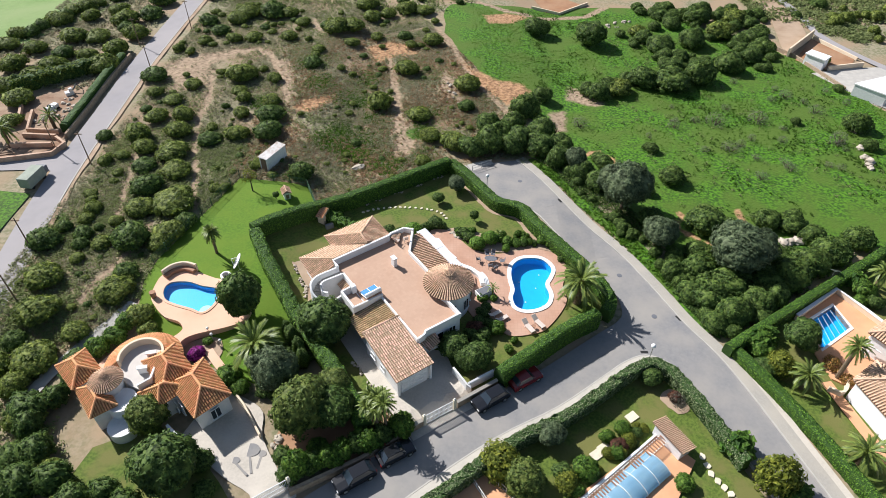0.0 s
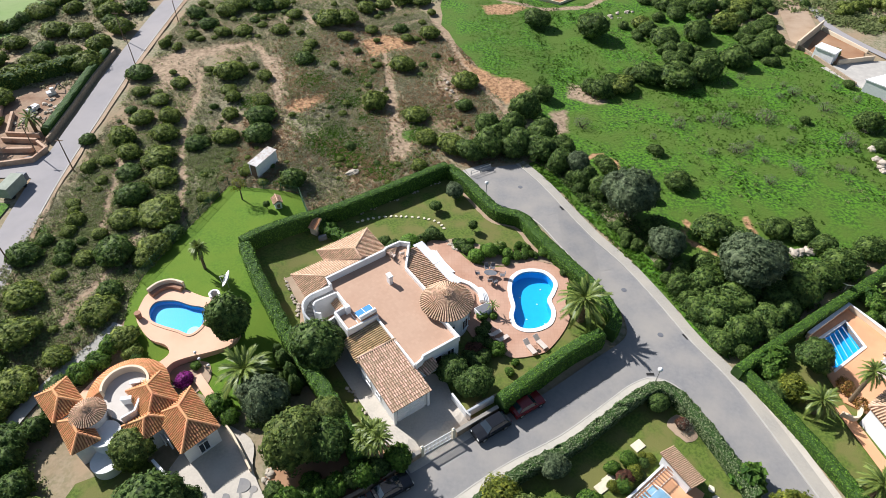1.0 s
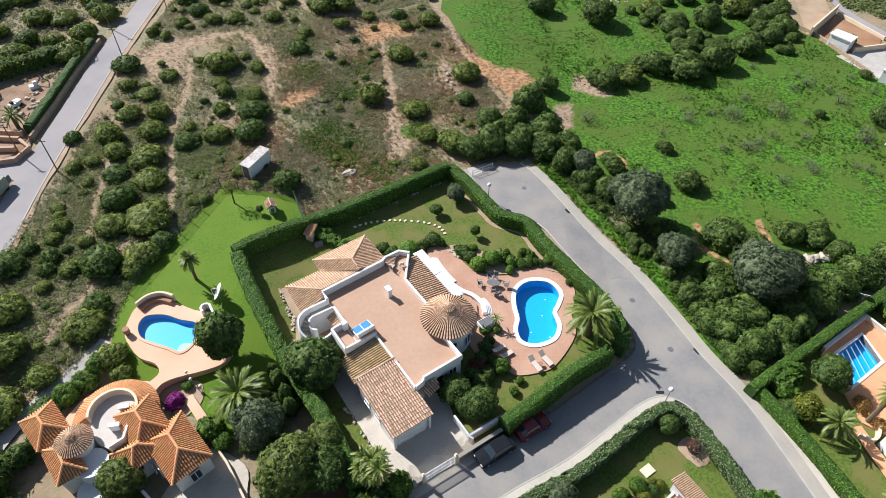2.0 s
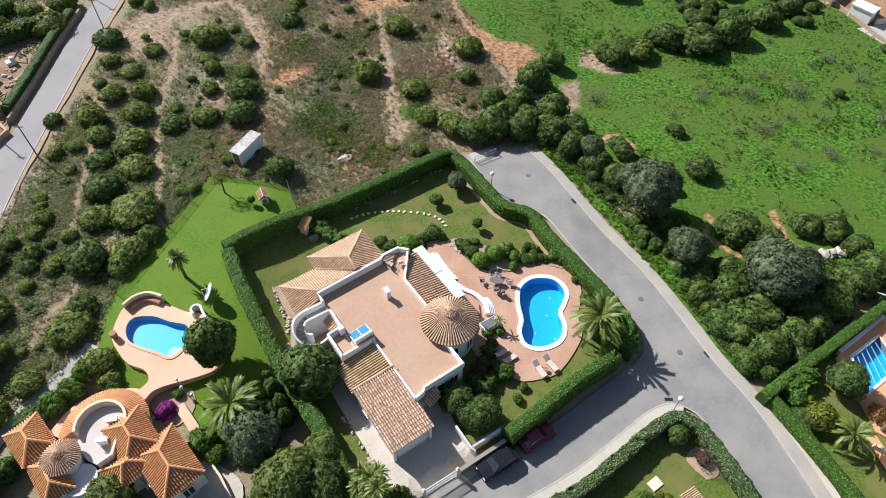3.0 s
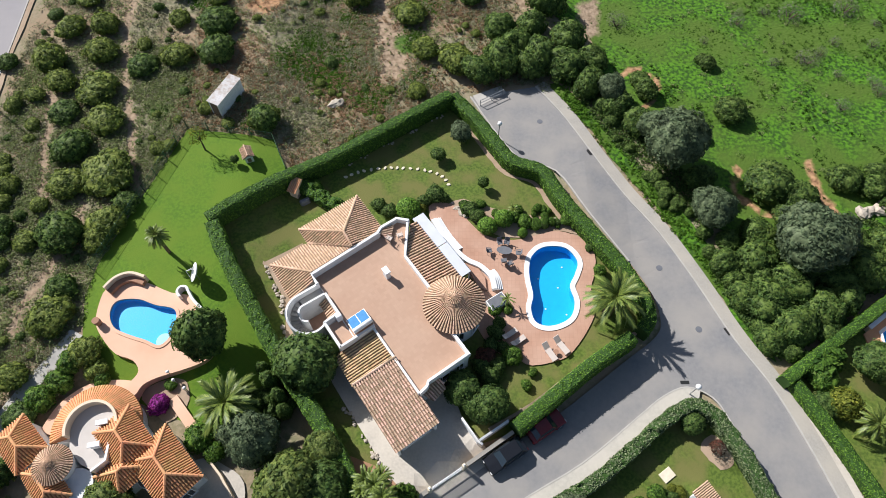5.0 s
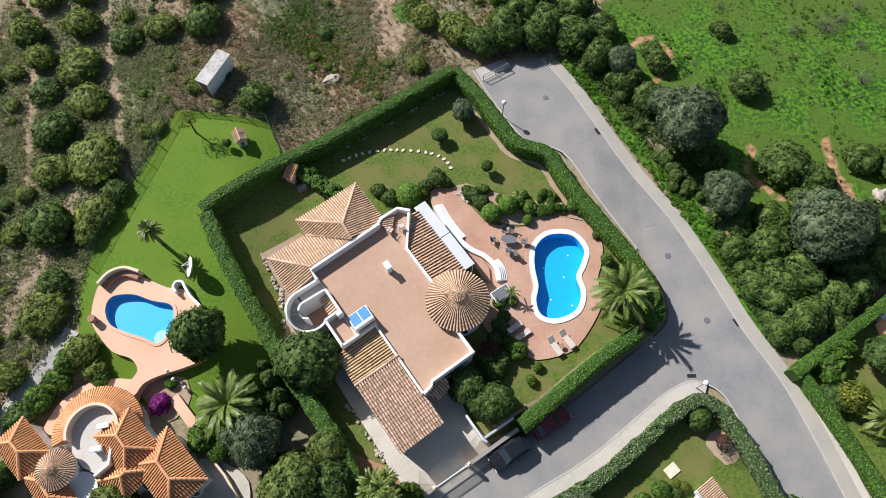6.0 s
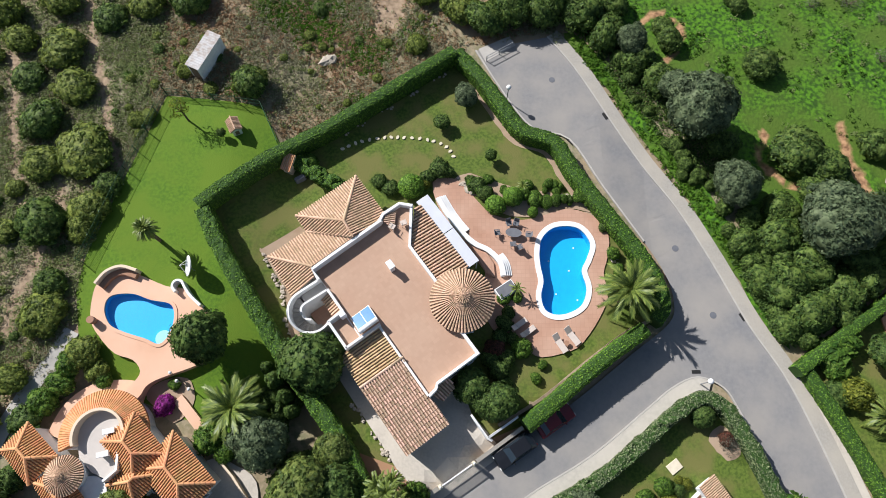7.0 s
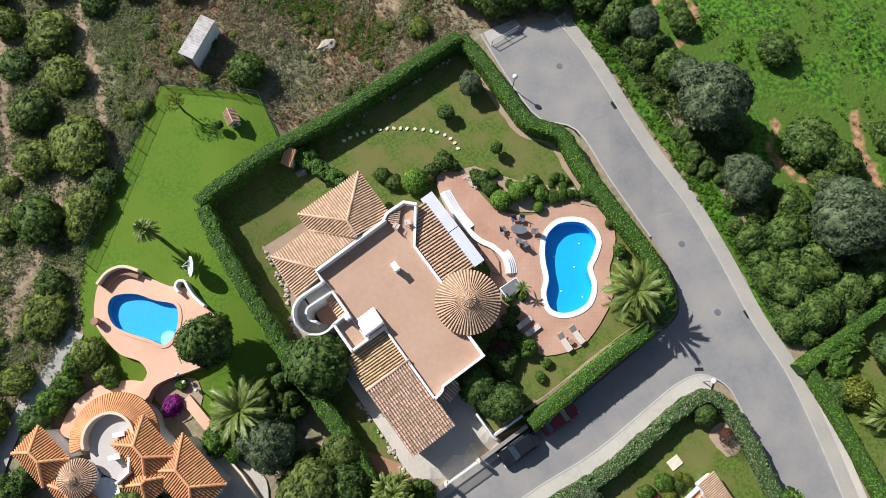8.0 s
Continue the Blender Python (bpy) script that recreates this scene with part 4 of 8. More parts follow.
def hip_roof(parent, corners, z, rise, material, pan, ridge=None, pitch=0.27, over=0.0):
    """Four slopes over four corners; ridge along the longer way unless two ridge ends are given."""
    c = [Vector((x, y, z)) for x, y in corners]
    if ridge is None:
        la, lb = (c[1] - c[0]).length, (c[2] - c[1]).length
        if la < lb:
            c = c[1:] + c[:1]
            la, lb = lb, la
        m0, m1 = (c[3] + c[0]) / 2, (c[1] + c[2]) / 2
        ins = (m1 - m0).normalized() * lb / 2 * 0.98
        r0, r1 = m0 + ins, m1 - ins
        r0.z = r1.z = z + rise
    else:
        r0, r1 = Vector(ridge[0]), Vector(ridge[1])
    for poly in ((c[0], c[1], r1, r0), (c[1], c[2], r1), (c[2], c[3], r0, r1), (c[3], c[0], r0)):
        tile_rows(parent, poly, material, pan, pitch)
    for p, q in ((c[0], r0), (c[3], r0), (c[1], r1), (c[2], r1)):
        ridge_caps(parent, p, q, material)
    if (r1 - r0).length > 0.3:
        ridge_caps(parent, r0, r1, material)


def cone_roof(parent, cx, cy, r, z0, z1, material, pan, ribs=58, courses=7):
    """A round tiled roof with a small cap of its own."""
    verts, faces = [], []
    for rings, n, zb, zt, rad, rin in ((courses, ribs, z0, z0 + (z1 - z0) * 0.86, r, r * 0.17), (2, 18, z0 + (z1 - z0) * 0.87, z1 + 0.1, r * 0.22, 0.06)):
        for i in range(n):
            an = (i + 0.5) / n * math.tau
            rad_d, tan_d = Vector((math.cos(an), math.sin(an), 0)), Vector((-math.sin(an), math.cos(an), 0))
            for k in range(rings):
                base = len(verts)
                for s, lift in ((k / rings - 0.01, 0.05), ((k + 1) / rings + 0.02, 0.015)):
                    rr = rad + (rin - rad) * s
                    z = zb + (zt - zb) * s
                    w = math.pi * rr / n * 0.58
                    for ang in (0, 60, 120, 180):
                        verts.append(Vector((cx, cy, z + lift)) + rad_d * rr + tan_d * w * math.cos(radians(ang)) + Vector((0, 0, min(w, 0.12) * 1.15 * math.sin(radians(ang)))))
                for q in range(3):
                    faces.append((base + q, base + q + 1, base + 5 + q, base + 4 + q))
                faces.append((base, base + 3, base + 2, base + 1))
    ob = mesh_part("tiling", verts, faces, material, parent)
    ob["kind"] = "stuff"
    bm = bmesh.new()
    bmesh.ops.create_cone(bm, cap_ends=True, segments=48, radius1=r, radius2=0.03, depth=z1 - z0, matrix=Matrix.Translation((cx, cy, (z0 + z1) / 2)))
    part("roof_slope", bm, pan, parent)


def window(parent, x, y, z, turn, w, h, frame_mat="white"):
    """Glazed opening with frame and sill; turn: degrees of its outward side from -y."""
    m = pose(x, y, z, 0, 0, turn)
    bm = bmesh.new()
    for a in ((-w / 2, -0.06, 0, -w / 2 + 0.07, 0.02, h), (w / 2 - 0.07, -0.06, 0, w / 2, 0.02, h), (-w / 2 + 0.07, -0.06, h - 0.07, w / 2 - 0.07, 0.02, h), (-0.03, -0.055, 0, 0.03, 0.02, h - 0.07)):
        box(bm, *a, m=m)
    f = part("window", bm, M[frame_mat], parent)
    bm = bmesh.new()
    box(bm, -w / 2 + 0.07, -0.03, 0, w / 2 - 0.07, 0.015, h - 0.07, m=m)
    part("pane", bm, M["glass"], f)
    bm = bmesh.new()
    box(bm, -w / 2 - 0.1, -0.14, -0.07, w / 2 + 0.1, 0.02, -0.003, m=m)
    part("sill", bm, M["white"], f)


# ---- the white villa ----
villa = thing("house", pose(0.5, 40.9, 0, 0, 0, 35.5), "white single-storey villa with a terracotta roof terrace and clay tile roofs", "house")
BODY = [(0.0, 0.1), (0.75, 0.1), (0.95, 0.2), (1.15, 0.42), (5.5, 0.42), (5.5, 3.6), (6.3, 5.0), (6.3, 11.7), (8.7, 14.75), (7.85, 15.6), (6.1, 15.6), (5.5, 15.25), (-1.9, 15.0), (-1.9, 7.4), (0.0, 7.4)]
bm = bmesh.new()
prism(bm, BODY, -0.7, 3.05)
part("wall", bm, M["white"], villa)
bm = bmesh.new()
inner = offset_line(BODY, 0.1, True)
prism(bm, inner, 3.05, 3.12)
part("terrace_floor", bm, M["terrace"], villa, "terracotta tiled roof terrace")


def parapet(pts, z0, z1, width=0.26, bevel=0.03, name="parapet"):
    bm = bmesh.new()
    prism(bm, offset_line(pts, width / 2) + offset_line(pts, -width / 2)[::-1], z0, z1, bevel)
    return part(name, bm, M["white"], villa)


parapet([(0.0, -0.02), (0.75, 0.1), (0.95, 0.2), (1.15, 0.42), (5.5, 0.42)], 3.0, 3.75)
parapet([(5.45, 0.30), (5.45, 3.0), (5.3, 3.7)], 3.0, 3.7)
parapet([(6.3, 7.4), (6.3, 11.7), (8.62, 14.75)], 3.0, 3.62)
parapet([(8.75, 14.7), (7.9, 15.6), (6.1, 15.62), (5.5, 15.3), (5.5, 15.05)], 3.0, 3.75, 0.3)
parapet([(5.5, 15.15), (-1.95, 14.95), (-2.0, 13.75)], 3.0, 4.0, 0.3)
parapet([(-0.02, 0.05), (-0.02, 7.4)], 2.9, 3.5, 0.2)
# chimney
bm = bmesh.new()
box(bm, 3.62, 10.75, 3.1, 4.05, 11.45, 4.25, 0.03)
part("chimney", bm, M["white"], villa)
bm = bmesh.new()
box(bm, 3.55, 10.68, 4.25, 4.12, 11.52, 4.36, 0.03)
part("chimney_cap", bm, M["white"], villa)
# round tower
bm = bmesh.new()
bmesh.ops.create_cone(bm, cap_ends=True, segments=48, radius1=2.35, radius2=2.35, depth=4.6, matrix=Matrix.Translation((7.15, 4.9, 1.5)))
part("tower_wall", bm, M["white"], villa)
cone_roof(villa, 7.12, 4.9, 2.85, 3.72, 5.4, M["tile"], M["pan"])
for an in (200, 245, 290, 335, 20):
    d = radians(an)
    window(villa, 7.15 + 2.36 * math.cos(d), 4.9 + 2.36 * math.sin(d), 0.9, an + 90, 1.0, 1.5)
# roof over the pool side, and its white awning
tile_rows(villa, [(9.55, 7.2, 2.62), (9.55, 14.75, 2.62), (8.9, 14.75, 2.76), (6.48, 11.7, 3.28), (6.48, 7.2, 3.28)], M["tile"], M["pan"], 0.29)
bm = bmesh.new()
prism(bm, [(6.3, 6.5), (8.7, 6.5), (8.7, 14.2), (6.3, 11.5)], -0.3, 2.55)
part("wall", bm, M["white"], villa)
for v0, v1 in ((7.15, 11.05), (11.12, 15.2)):
    bm = bmesh.new()
    box(bm, 9.45, v0, -0.045, 10.75, v1, 0.0, 0.01, m=Matrix.Translation((0, 0, 2.62)))
    part("awning", bm, M["fabric"], villa, "white stretched awning panel")
for v in (7.3, 11.0, 14.65):
    bm = bmesh.new()
    tube(bm, (10.65, v, -0.1), (10.65, v, 2.58), 0.05)
    part("awning_post", bm, M["white"], villa)
# garage
bm = bmesh.new()
prism(bm, [(-4.0, -2.35), (-0.12, -2.35), (-0.12, 3.9), (-4.0, 3.9)], -0.7, lambda x, y: 2.58 + 0.115 * (y + 2.35))
part("wall", bm, M["white"], villa)
tile_rows(villa, [(-4.3, -2.75, 2.66), (0.1, -2.75, 2.66), (0.1, 3.95, 3.46), (-4.3, 3.95, 3.46)], M["tile_garage"], M["pan"], 0.25, 0.40)
bm = bmesh.new()
box(bm, -3.6, -2.42, -0.05, -0.6, -2.34, 2.2)
door = part("garage_door", bm, M["metal_white"], villa, "white panelled garage door")
for i in range(6):
    bm = bmesh.new()
    box(bm, -3.6, -2.45, 0.0 + i * 0.37, -0.6, -2.423, 0.32 + i * 0.37)
    part("panel", bm, M["metal_white"], door)
for u in (-3.95, -0.2):
    bm = bmesh.new()
    box(bm, u - 0.14, -2.6, -0.7, u + 0.14, -2.36, 2.5, 0.02)
    part("pillar", bm, M["white"], villa)
# lean-to roof between garage and roof box
bm = bmesh.new()
prism(bm, [(-3.75, 3.9), (-0.05, 3.9), (-0.05, 7.4), (-3.4, 7.4)], -0.3, 2.5)
part("wall", bm, M["white"], villa)
tile_rows(villa, [(-4.15, 7.4, 2.55), (-4.3, 4.02, 2.55), (-0.12, 4.02, 3.18), (-0.12, 7.4, 3.18)], M["tile_ochre"], M["pan"], 0.25, 0.40)
ridge_caps(villa, (-4.3, 3.95, 3.45), (0.1, 3.95, 3.45), M["tile_garage"], 0.12)
# walled roof court with the solar heater
bm = bmesh.new()
prism(bm, [(-3.4, 7.4), (-0.05, 7.4), (-0.05, 10.1), (-3.4, 10.1)], -0.3, 2.95)
part("wall", bm, M["white"], villa)
bm = bmesh.new()
box(bm, -3.3, 7.5, 2.95, -0.1, 10.0, 3.0)
part("terrace_floor", bm, M["terrace"], villa)
parapet([(0.15, 7.4), (-3.42, 7.4)], 2.9, 3.75, 0.24)
parapet([(-3.36, 7.3), (-3.36, 10.25)], 2.9, 3.75, 0.24)
parapet([(-3.4, 10.2), (-1.85, 10.3)], 2.9, 3.75, 0.24)
parapet([(-1.85, 9.9), (-1.85, 12.7)], 2.9, 3.72, 0.24)
bm = bmesh.new()
box(bm, -2.3, 9.75, 3.0, -1.75, 10.3, 4.05, 0.03)
part("chimney", bm, M["white"], villa)
# curved outside stair
SC, SR = (-4.15, 12.05), 1.85
arc = [(SC[0] + SR * math.cos(radians(a)), SC[1] + SR * math.sin(radians(a))) for a in range(85, 300, 10)]
arc_in = [(SC[0] + 0.72 * math.cos(radians(a)), SC[1] + 0.72 * math.sin(radians(a))) for a in range(90, 250, 12)]
bm = bmesh.new()
line = [(-1.95, 13.85)] + arc + [(-3.2, 10.25)]
prism(bm, offset_line(line, 0.1) + offset_line(line, -0.1)[::-1], -0.4, lambda x, y: 3.75 if y > 12.6 else 3.75 - 0.75 * min(1, (12.6 - y) / 1.8))
part("stair_wall", bm, M["white"], villa, "curved white stair wall")
bm = bmesh.new()
line = [(-1.95, 12.68)] + arc_in
prism(bm, offset_line(line, 0.09) + offset_line(line, -0.09)[::-1], -0.4, lambda x, y: 3.7 if y > 12.2 else 3.2)
part("stair_wall", bm, M["white"], villa, "inner curved stair wall")
bm = bmesh.new()
box(bm, -4.1, 12.75, 2.6, -1.95, 13.75, 3.02)
part("landing", bm, M["kerb"], villa, "grey stone stair landing")
for i in range(13):
    a0, a1 = radians(95 + i * 15), radians(95 + (i + 1) * 15)
    bm = bmesh.new()
    o = [(SC[0] + r * math.cos(a), SC[1] + r * math.sin(a)) for r, a in ((0.8, a0), (1.76, a0), (1.76, a1), (0.8, a1))]
    prism(bm, o, -0.3, 2.85 - i * 0.19)
    part("step", bm, M["kerb"], villa)
# small sunk court under the stair
bm = bmesh.new()
prism(bm, [(-3.35, 10.3), (-1.9, 10.3), (-1.9, 12.6), (-4.4, 12.6), (-4.4, 11.0)], -0.4, 0.6)
part("court_floor", bm, M["deck"], villa)
tile_rows(villa, [(-2.75, 10.5, 2.55), (-2.75, 12.55, 2.55), (-1.98, 12.55, 2.95), (-1.98, 10.5, 2.95)], M["tile"], M["pan"], 0.27)
# north wings with hipped roofs
bm = bmesh.new()
prism(bm, [(0.0, 15.0), (5.8, 15.2), (5.8, 20.2), (0.0, 20.2)], -0.3, 2.65)
part("wall", bm, M["white"], villa)
bm = bmesh.new()
prism(bm, [(-4.1, 14.6), (0.0, 14.6), (0.0, 18.4), (-4.1, 18.4)], -0.3, 2.6)
part("wall", bm, M["white"], villa)
PN, PE, PW, AP = (6.35, 20.7, 2.72), (6.35, 15.9, 2.72), (-0.4, 20.62, 2.72), (2.8, 17.0, 4.25)
RS = (2.62, 15.3, 4.05)
tile_rows(villa, [PW, PN, AP], M["tile"], M["pan"], 0.245)
tile_rows(villa, [PN, PE, (5.6, 15.35, 2.95), RS, AP], M["tile"], M["pan"], 0.245)
tile_rows(villa, [(-0.45, 18.75, 2.72), PW, AP, RS], M["tile"], M["pan"], 0.245)
for p, q in ((PN, AP), (PW, AP), (AP, RS)):
    ridge_caps(villa, p, q, M["tile"])
WW, WR = (-4.55, 18.75, 2.68), (-1.8, 15.15, 3.95)
tile_rows(villa, [WW, (-0.45, 18.75, 2.68), (2.6, 15.3, 3.95), WR], M["tile"], M["pan"], 0.245)
tile_rows(villa, [(-4.75, 14.35, 2.68), WW, WR, (-2.2, 14.3, 3.75)], M["tile"], M["pan"], 0.245)
ridge_caps(villa, WW, WR, M["tile"])
ridge_caps(villa, (-0.45, 18.75, 2.72), (2.6, 15.3, 4.0), M["tile"], 0.1)
for u, v, turn in ((1.6, 20.21, 180), (4.2, 20.21, 180), (5.81, 18.0, 90), (-2.4, 18.41, 180), (-4.11, 16.4, 270)):
    window(villa, u, v, 0.9, turn, 1.3, 1.2)
for u, v, turn, w, h in ((2.6, 0.41, 0, 1.6, 1.3), (4.5, 0.41, 0, 0.9, 1.3), (5.51, 2.0, 90, 1.2, 1.3), (-4.01, 0.5, 270, 0.8, 0.6), (-4.01, 2.4, 270, 0.8, 0.6)):
    window(villa, u, v, 1.0, turn, w, h)
# entrance canopy by the south corner
tile_rows(villa, [(0.75, -0.95, 2.3), (2.3, -0.6, 2.3), (2.3, 0.36, 2.7), (1.05, 0.3, 2.7), (0.3, 0.02, 2.7)], M["tile_garage"], M["pan"], 0.25)

solar = thing("solar_heater", pose(0.5, 40.9, 0, 0, 0, 35.5) @ pose(-0.72, 8.55, 3.62, -20, -5, 0), "white framed solar water heater with two blue glass panels", "solar heater")
bm = bmesh.new()
box(bm, -0.98, -0.98, -0.06, 0.98, 0.98, 0.0, 0.02)
part("frame", bm, M["metal_white"], solar)
for u0, u1 in ((-0.9, -0.04), (0.04, 0.9)):
    bm = bmesh.new()
    box(bm, u0, -0.62, 0.004, u1, 0.9, 0.03)
    part("glass_panel", bm, M["solar"], solar, "blue glass collector")
bm = bmesh.new()
tube(bm, (-0.95, -0.85, 0.2), (0.95, -0.85, 0.2), 0.22, n=16)
part("tank", bm, M["metal_white"], solar, "white water tank")
for sx in (-0.9, 0.9):
    for sy in (-0.9, 0.85):
        bm = bmesh.new()
        tube(bm, (sx, sy, -0.05), (sx, sy, -0.62 + (0.0 if sy > 0 else 0.28) - 0.3), 0.03)
        part("leg", bm, M["metal"], solar)


# ---- plants ----
def bush_kind(name, seed, leaf, flat=0.75, clumps=40, leaves=60, size=0.11, lumps=0.3, stems=5, label="", group="", category="bush", sparse=False, even=False):
    """A bush of radius 1 at the origin; it is copied at its true size."""
    t = thing(name, None, label, category, group)
    v, f = crown_shape(seed, (1, 1, flat), clumps, leaves, size, lumps, -0.25, sparse, even)
    v[:, 2] += flat * 0.55
    ob = new("crown", leaf_mesh("crown", v, f, M[leaf]))
    ob.parent = t
    rnd = random.Random(seed)
    for i in range(stems):
        a = rnd.uniform(0, math.tau)
        bm = bmesh.new()
        tube(bm, (0.05 * math.cos(a), 0.05 * math.sin(a), -0.15), (0.45 * math.cos(a), 0.45 * math.sin(a), flat * rnd.uniform(0.5, 0.8)), 0.05, 0.02, 5)
        part("stem", bm, M["bark"], t)
    return t


def tree_kind(name, seed, leaf, trunk=1.2, flat=0.9, clumps=110, leaves=26, size=0.075, lumps=0.19, label="", category="tree", group="", sparse=False):
    """A tree with crown radius 1, trunk height in crown radii."""
    t = thing(name, None, label, category, group)
    v, f = crown_shape(seed, (1, 1, flat), clumps, leaves, size, lumps, -0.55, sparse)
    v[:, 2] += trunk + flat * 0.55
    ob = new("crown", leaf_mesh("crown", v, f, M[leaf]))
    ob.parent = t
    rnd = random.Random(seed)
    bm = bmesh.new()
    tube(bm, (0, 0, -0.3), (0.03, 0.02, trunk * 0.6), 0.11, 0.085, 8)
    tube(bm, (0.03, 0.02, trunk * 0.58), (0.0, 0.05, trunk * 1.05), 0.085, 0.06, 8)
    part("trunk", bm, M["bark"], t)
    for i in range(6):
        a = i / 6 * math.tau + rnd.uniform(-0.4, 0.4)
        bm = bmesh.new()
        p = Vector((0, 0.03, trunk * rnd.uniform(0.75, 1.0)))
        q = Vector((0.35 * math.cos(a), 0.35 * math.sin(a), trunk + flat * 0.4))
        tube(bm, p, q, 0.05, 0.035, 6)
        tube(bm, q, q + Vector((0.3 * math.cos(a + 0.4), 0.3 * math.sin(a + 0.4), flat * 0.45)), 0.035, 0.012, 6)
        part("limb", bm, M["bark"], t)
    return t


def plant(kind, x, y, r, rnd, tall=1.0, sink=0.0):
    """Sets a copy of a kind of radius r on the ground."""
    m = pose(x, y, ground_z(x, y) - sink, 0, 0, rnd.uniform(0, 360)) @ Matrix.Diagonal((r * rnd.uniform(0.86, 1.14), r * rnd.uniform(0.86, 1.14), r * tall * rnd.uniform(0.9, 1.12), 1))
    return copy_thing(kind, m)


def retire(*kinds):
    """The patterns go, once they have been copied."""
    for k in kinds:
        for o in (*k.children_recursive, k):
            bpy.data.objects.remove(o)


rnd = random.Random(11)
HOUSE_PLOT = [(-34.5, 40.0), (-32.4, 47.0), (-32.4, 58.0), (-18.0, 60.0), (-8.0, 40.0), (-8.0, 18.0), (-24.0, 20.0), (-29.4, 27.4), (-33.6, 32.0)]
GARDEN = [(-31.8, 53.6), (-28.9, 62.8), (-26.2, 71.5), (-16.4, 70.3), (-14.5, 66.5), (-9.6, 68.4), (-3.2, 72.6), (3.2, 77.2), (13.3, 79.5), (40, 40), (40, 10), (-30, 10), (-33, 30), (-34, 36), (-31, 44)]


def off_scrub(x, y):
    return inside(GARDEN, x, y) or abs(x + 52) < 3.6 or x > 15 - (y - 92) * 0.45 or (y < 92 and x > 20 - (y - 80) * 0.4) or rnd.random() * 0.95 < max(bareness(x, y)) * 0.9


scrub_kinds = [bush_kind("bush", 20 + i, "leaf_dark" if i == 3 else "leaf_scrub", 0.62, 130, 15, 0.075, 0.15, stems=3,
                         label="dense dark green bush on the dry slope", group="bushes on the hillside") for i in range(4)]
SCRUB_W = [(-35.8, 57.4, 2.2), (-33.0, 64.8, 2.6), (-37.0, 63.5, 1.8), (-37.8, 68.3, 2.1), (-39.2, 61.0, 1.0), (-30.3, 61.2, 1.4), (-31.5, 58.7, 1.6), (-32.1, 56.7, 1.5), (-34.0, 51.4, 1.6), (-34.1, 48.5, 1.9), (-30.1, 45.1, 1.5),
           (-28.8, 43.6, 1.1), (-36.3, 43.0, 1.4), (-27.6, 68.8, 0.8), (-46.3, 74.4, 1.1), (-17.6, 72.5, 1.8), (-43.4, 71.7, 0.9), (-43.2, 69.8, 0.6), (-40.3, 73.3, 1.5), (-35.3, 72.1, 1.9), (-40.8, 59.7, 0.7), (-44.4, 65.5, 0.7),
           (-43.1, 63.3, 1.2), (-43.2, 61.3, 1.1), (-42.2, 58.3, 1.2), (-39.2, 56.6, 1.1), (-28.6, 68.3, 0.9), (-45.1, 66.8, 0.9), (-21.6, 71.9, 0.7), (-24.5, 73.9, 0.8), (-41.7, 56.4, 1.0), (-17.6, 72.5, 1.8)]
SCRUB_SW = [(-46.3, 56.8, 1.8), (-43.0, 50.4, 2.2), (-41.3, 45.4, 2.1), (-39.0, 39.4, 2.2), (-42.4, 41.8, 1.3), (-41.0, 54.0, 0.9), (-45.2, 59.6, 1.1)]
SCRUB_M = [(-42.3, 91.8, 1.4), (-45.8, 89.0, 0.9), (-46.5, 84.3, 0.6), (-43.1, 86.4, 1.7), (-39.0, 86.9, 1.8), (-38.4, 82.5, 2.0), (-44.0, 81.2, 2.1), (-33.7, 83.9, 0.9), (-33.0, 80.4, 1.6), (-41.9, 77.8, 1.7), (-37.3, 76.5, 2.0),
           (-44.5, 76.0, 1.2), (-30.9, 92.8, 1.4), (-26.1, 91.8, 1.4), (-25.3, 87.5, 2.1), (-24.6, 82.8, 2.1), (-30.2, 88.1, 1.3), (-29.2, 82.0, 1.8), (-33.3, 90.3, 0.7), (-49.2, 81.0, 1.3)]
SCRUB_N = [(-48.0, 99.2, 2.0), (-40.6, 96.7, 1.3), (-46.0, 94.0, 1.3), (-42.9, 100.3, 0.7), (-32.8, 99.8, 2.5), (-29.9, 102.6, 0.9), (-27.3, 99.3, 1.3), (-32.3, 95.1, 1.1), (-43.6, 113.6, 1.4), (-38.3, 114.9, 1.5),
           (-34.8, 115.4, 1.6), (-47.5, 110.2, 1.2), (-45.0, 109.1, 1.0), (-45.7, 122.8, 1.8), (-45.8, 128.0, 1.0), (-41.9, 118.3, 1.8), (-40.0, 123.7, 1.9), (-40.4, 130.0, 1.4), (-33.5, 127.4, 2.6), (-30.4, 127.5, 1.8),
           (-28.1, 116.2, 1.5), (-21.5, 110.9, 1.4), (-21.8, 108.7, 0.9), (-26.7, 123.2, 1.4), (-21.6, 105.0, 1.5), (-21.8, 121.8, 1.4)]
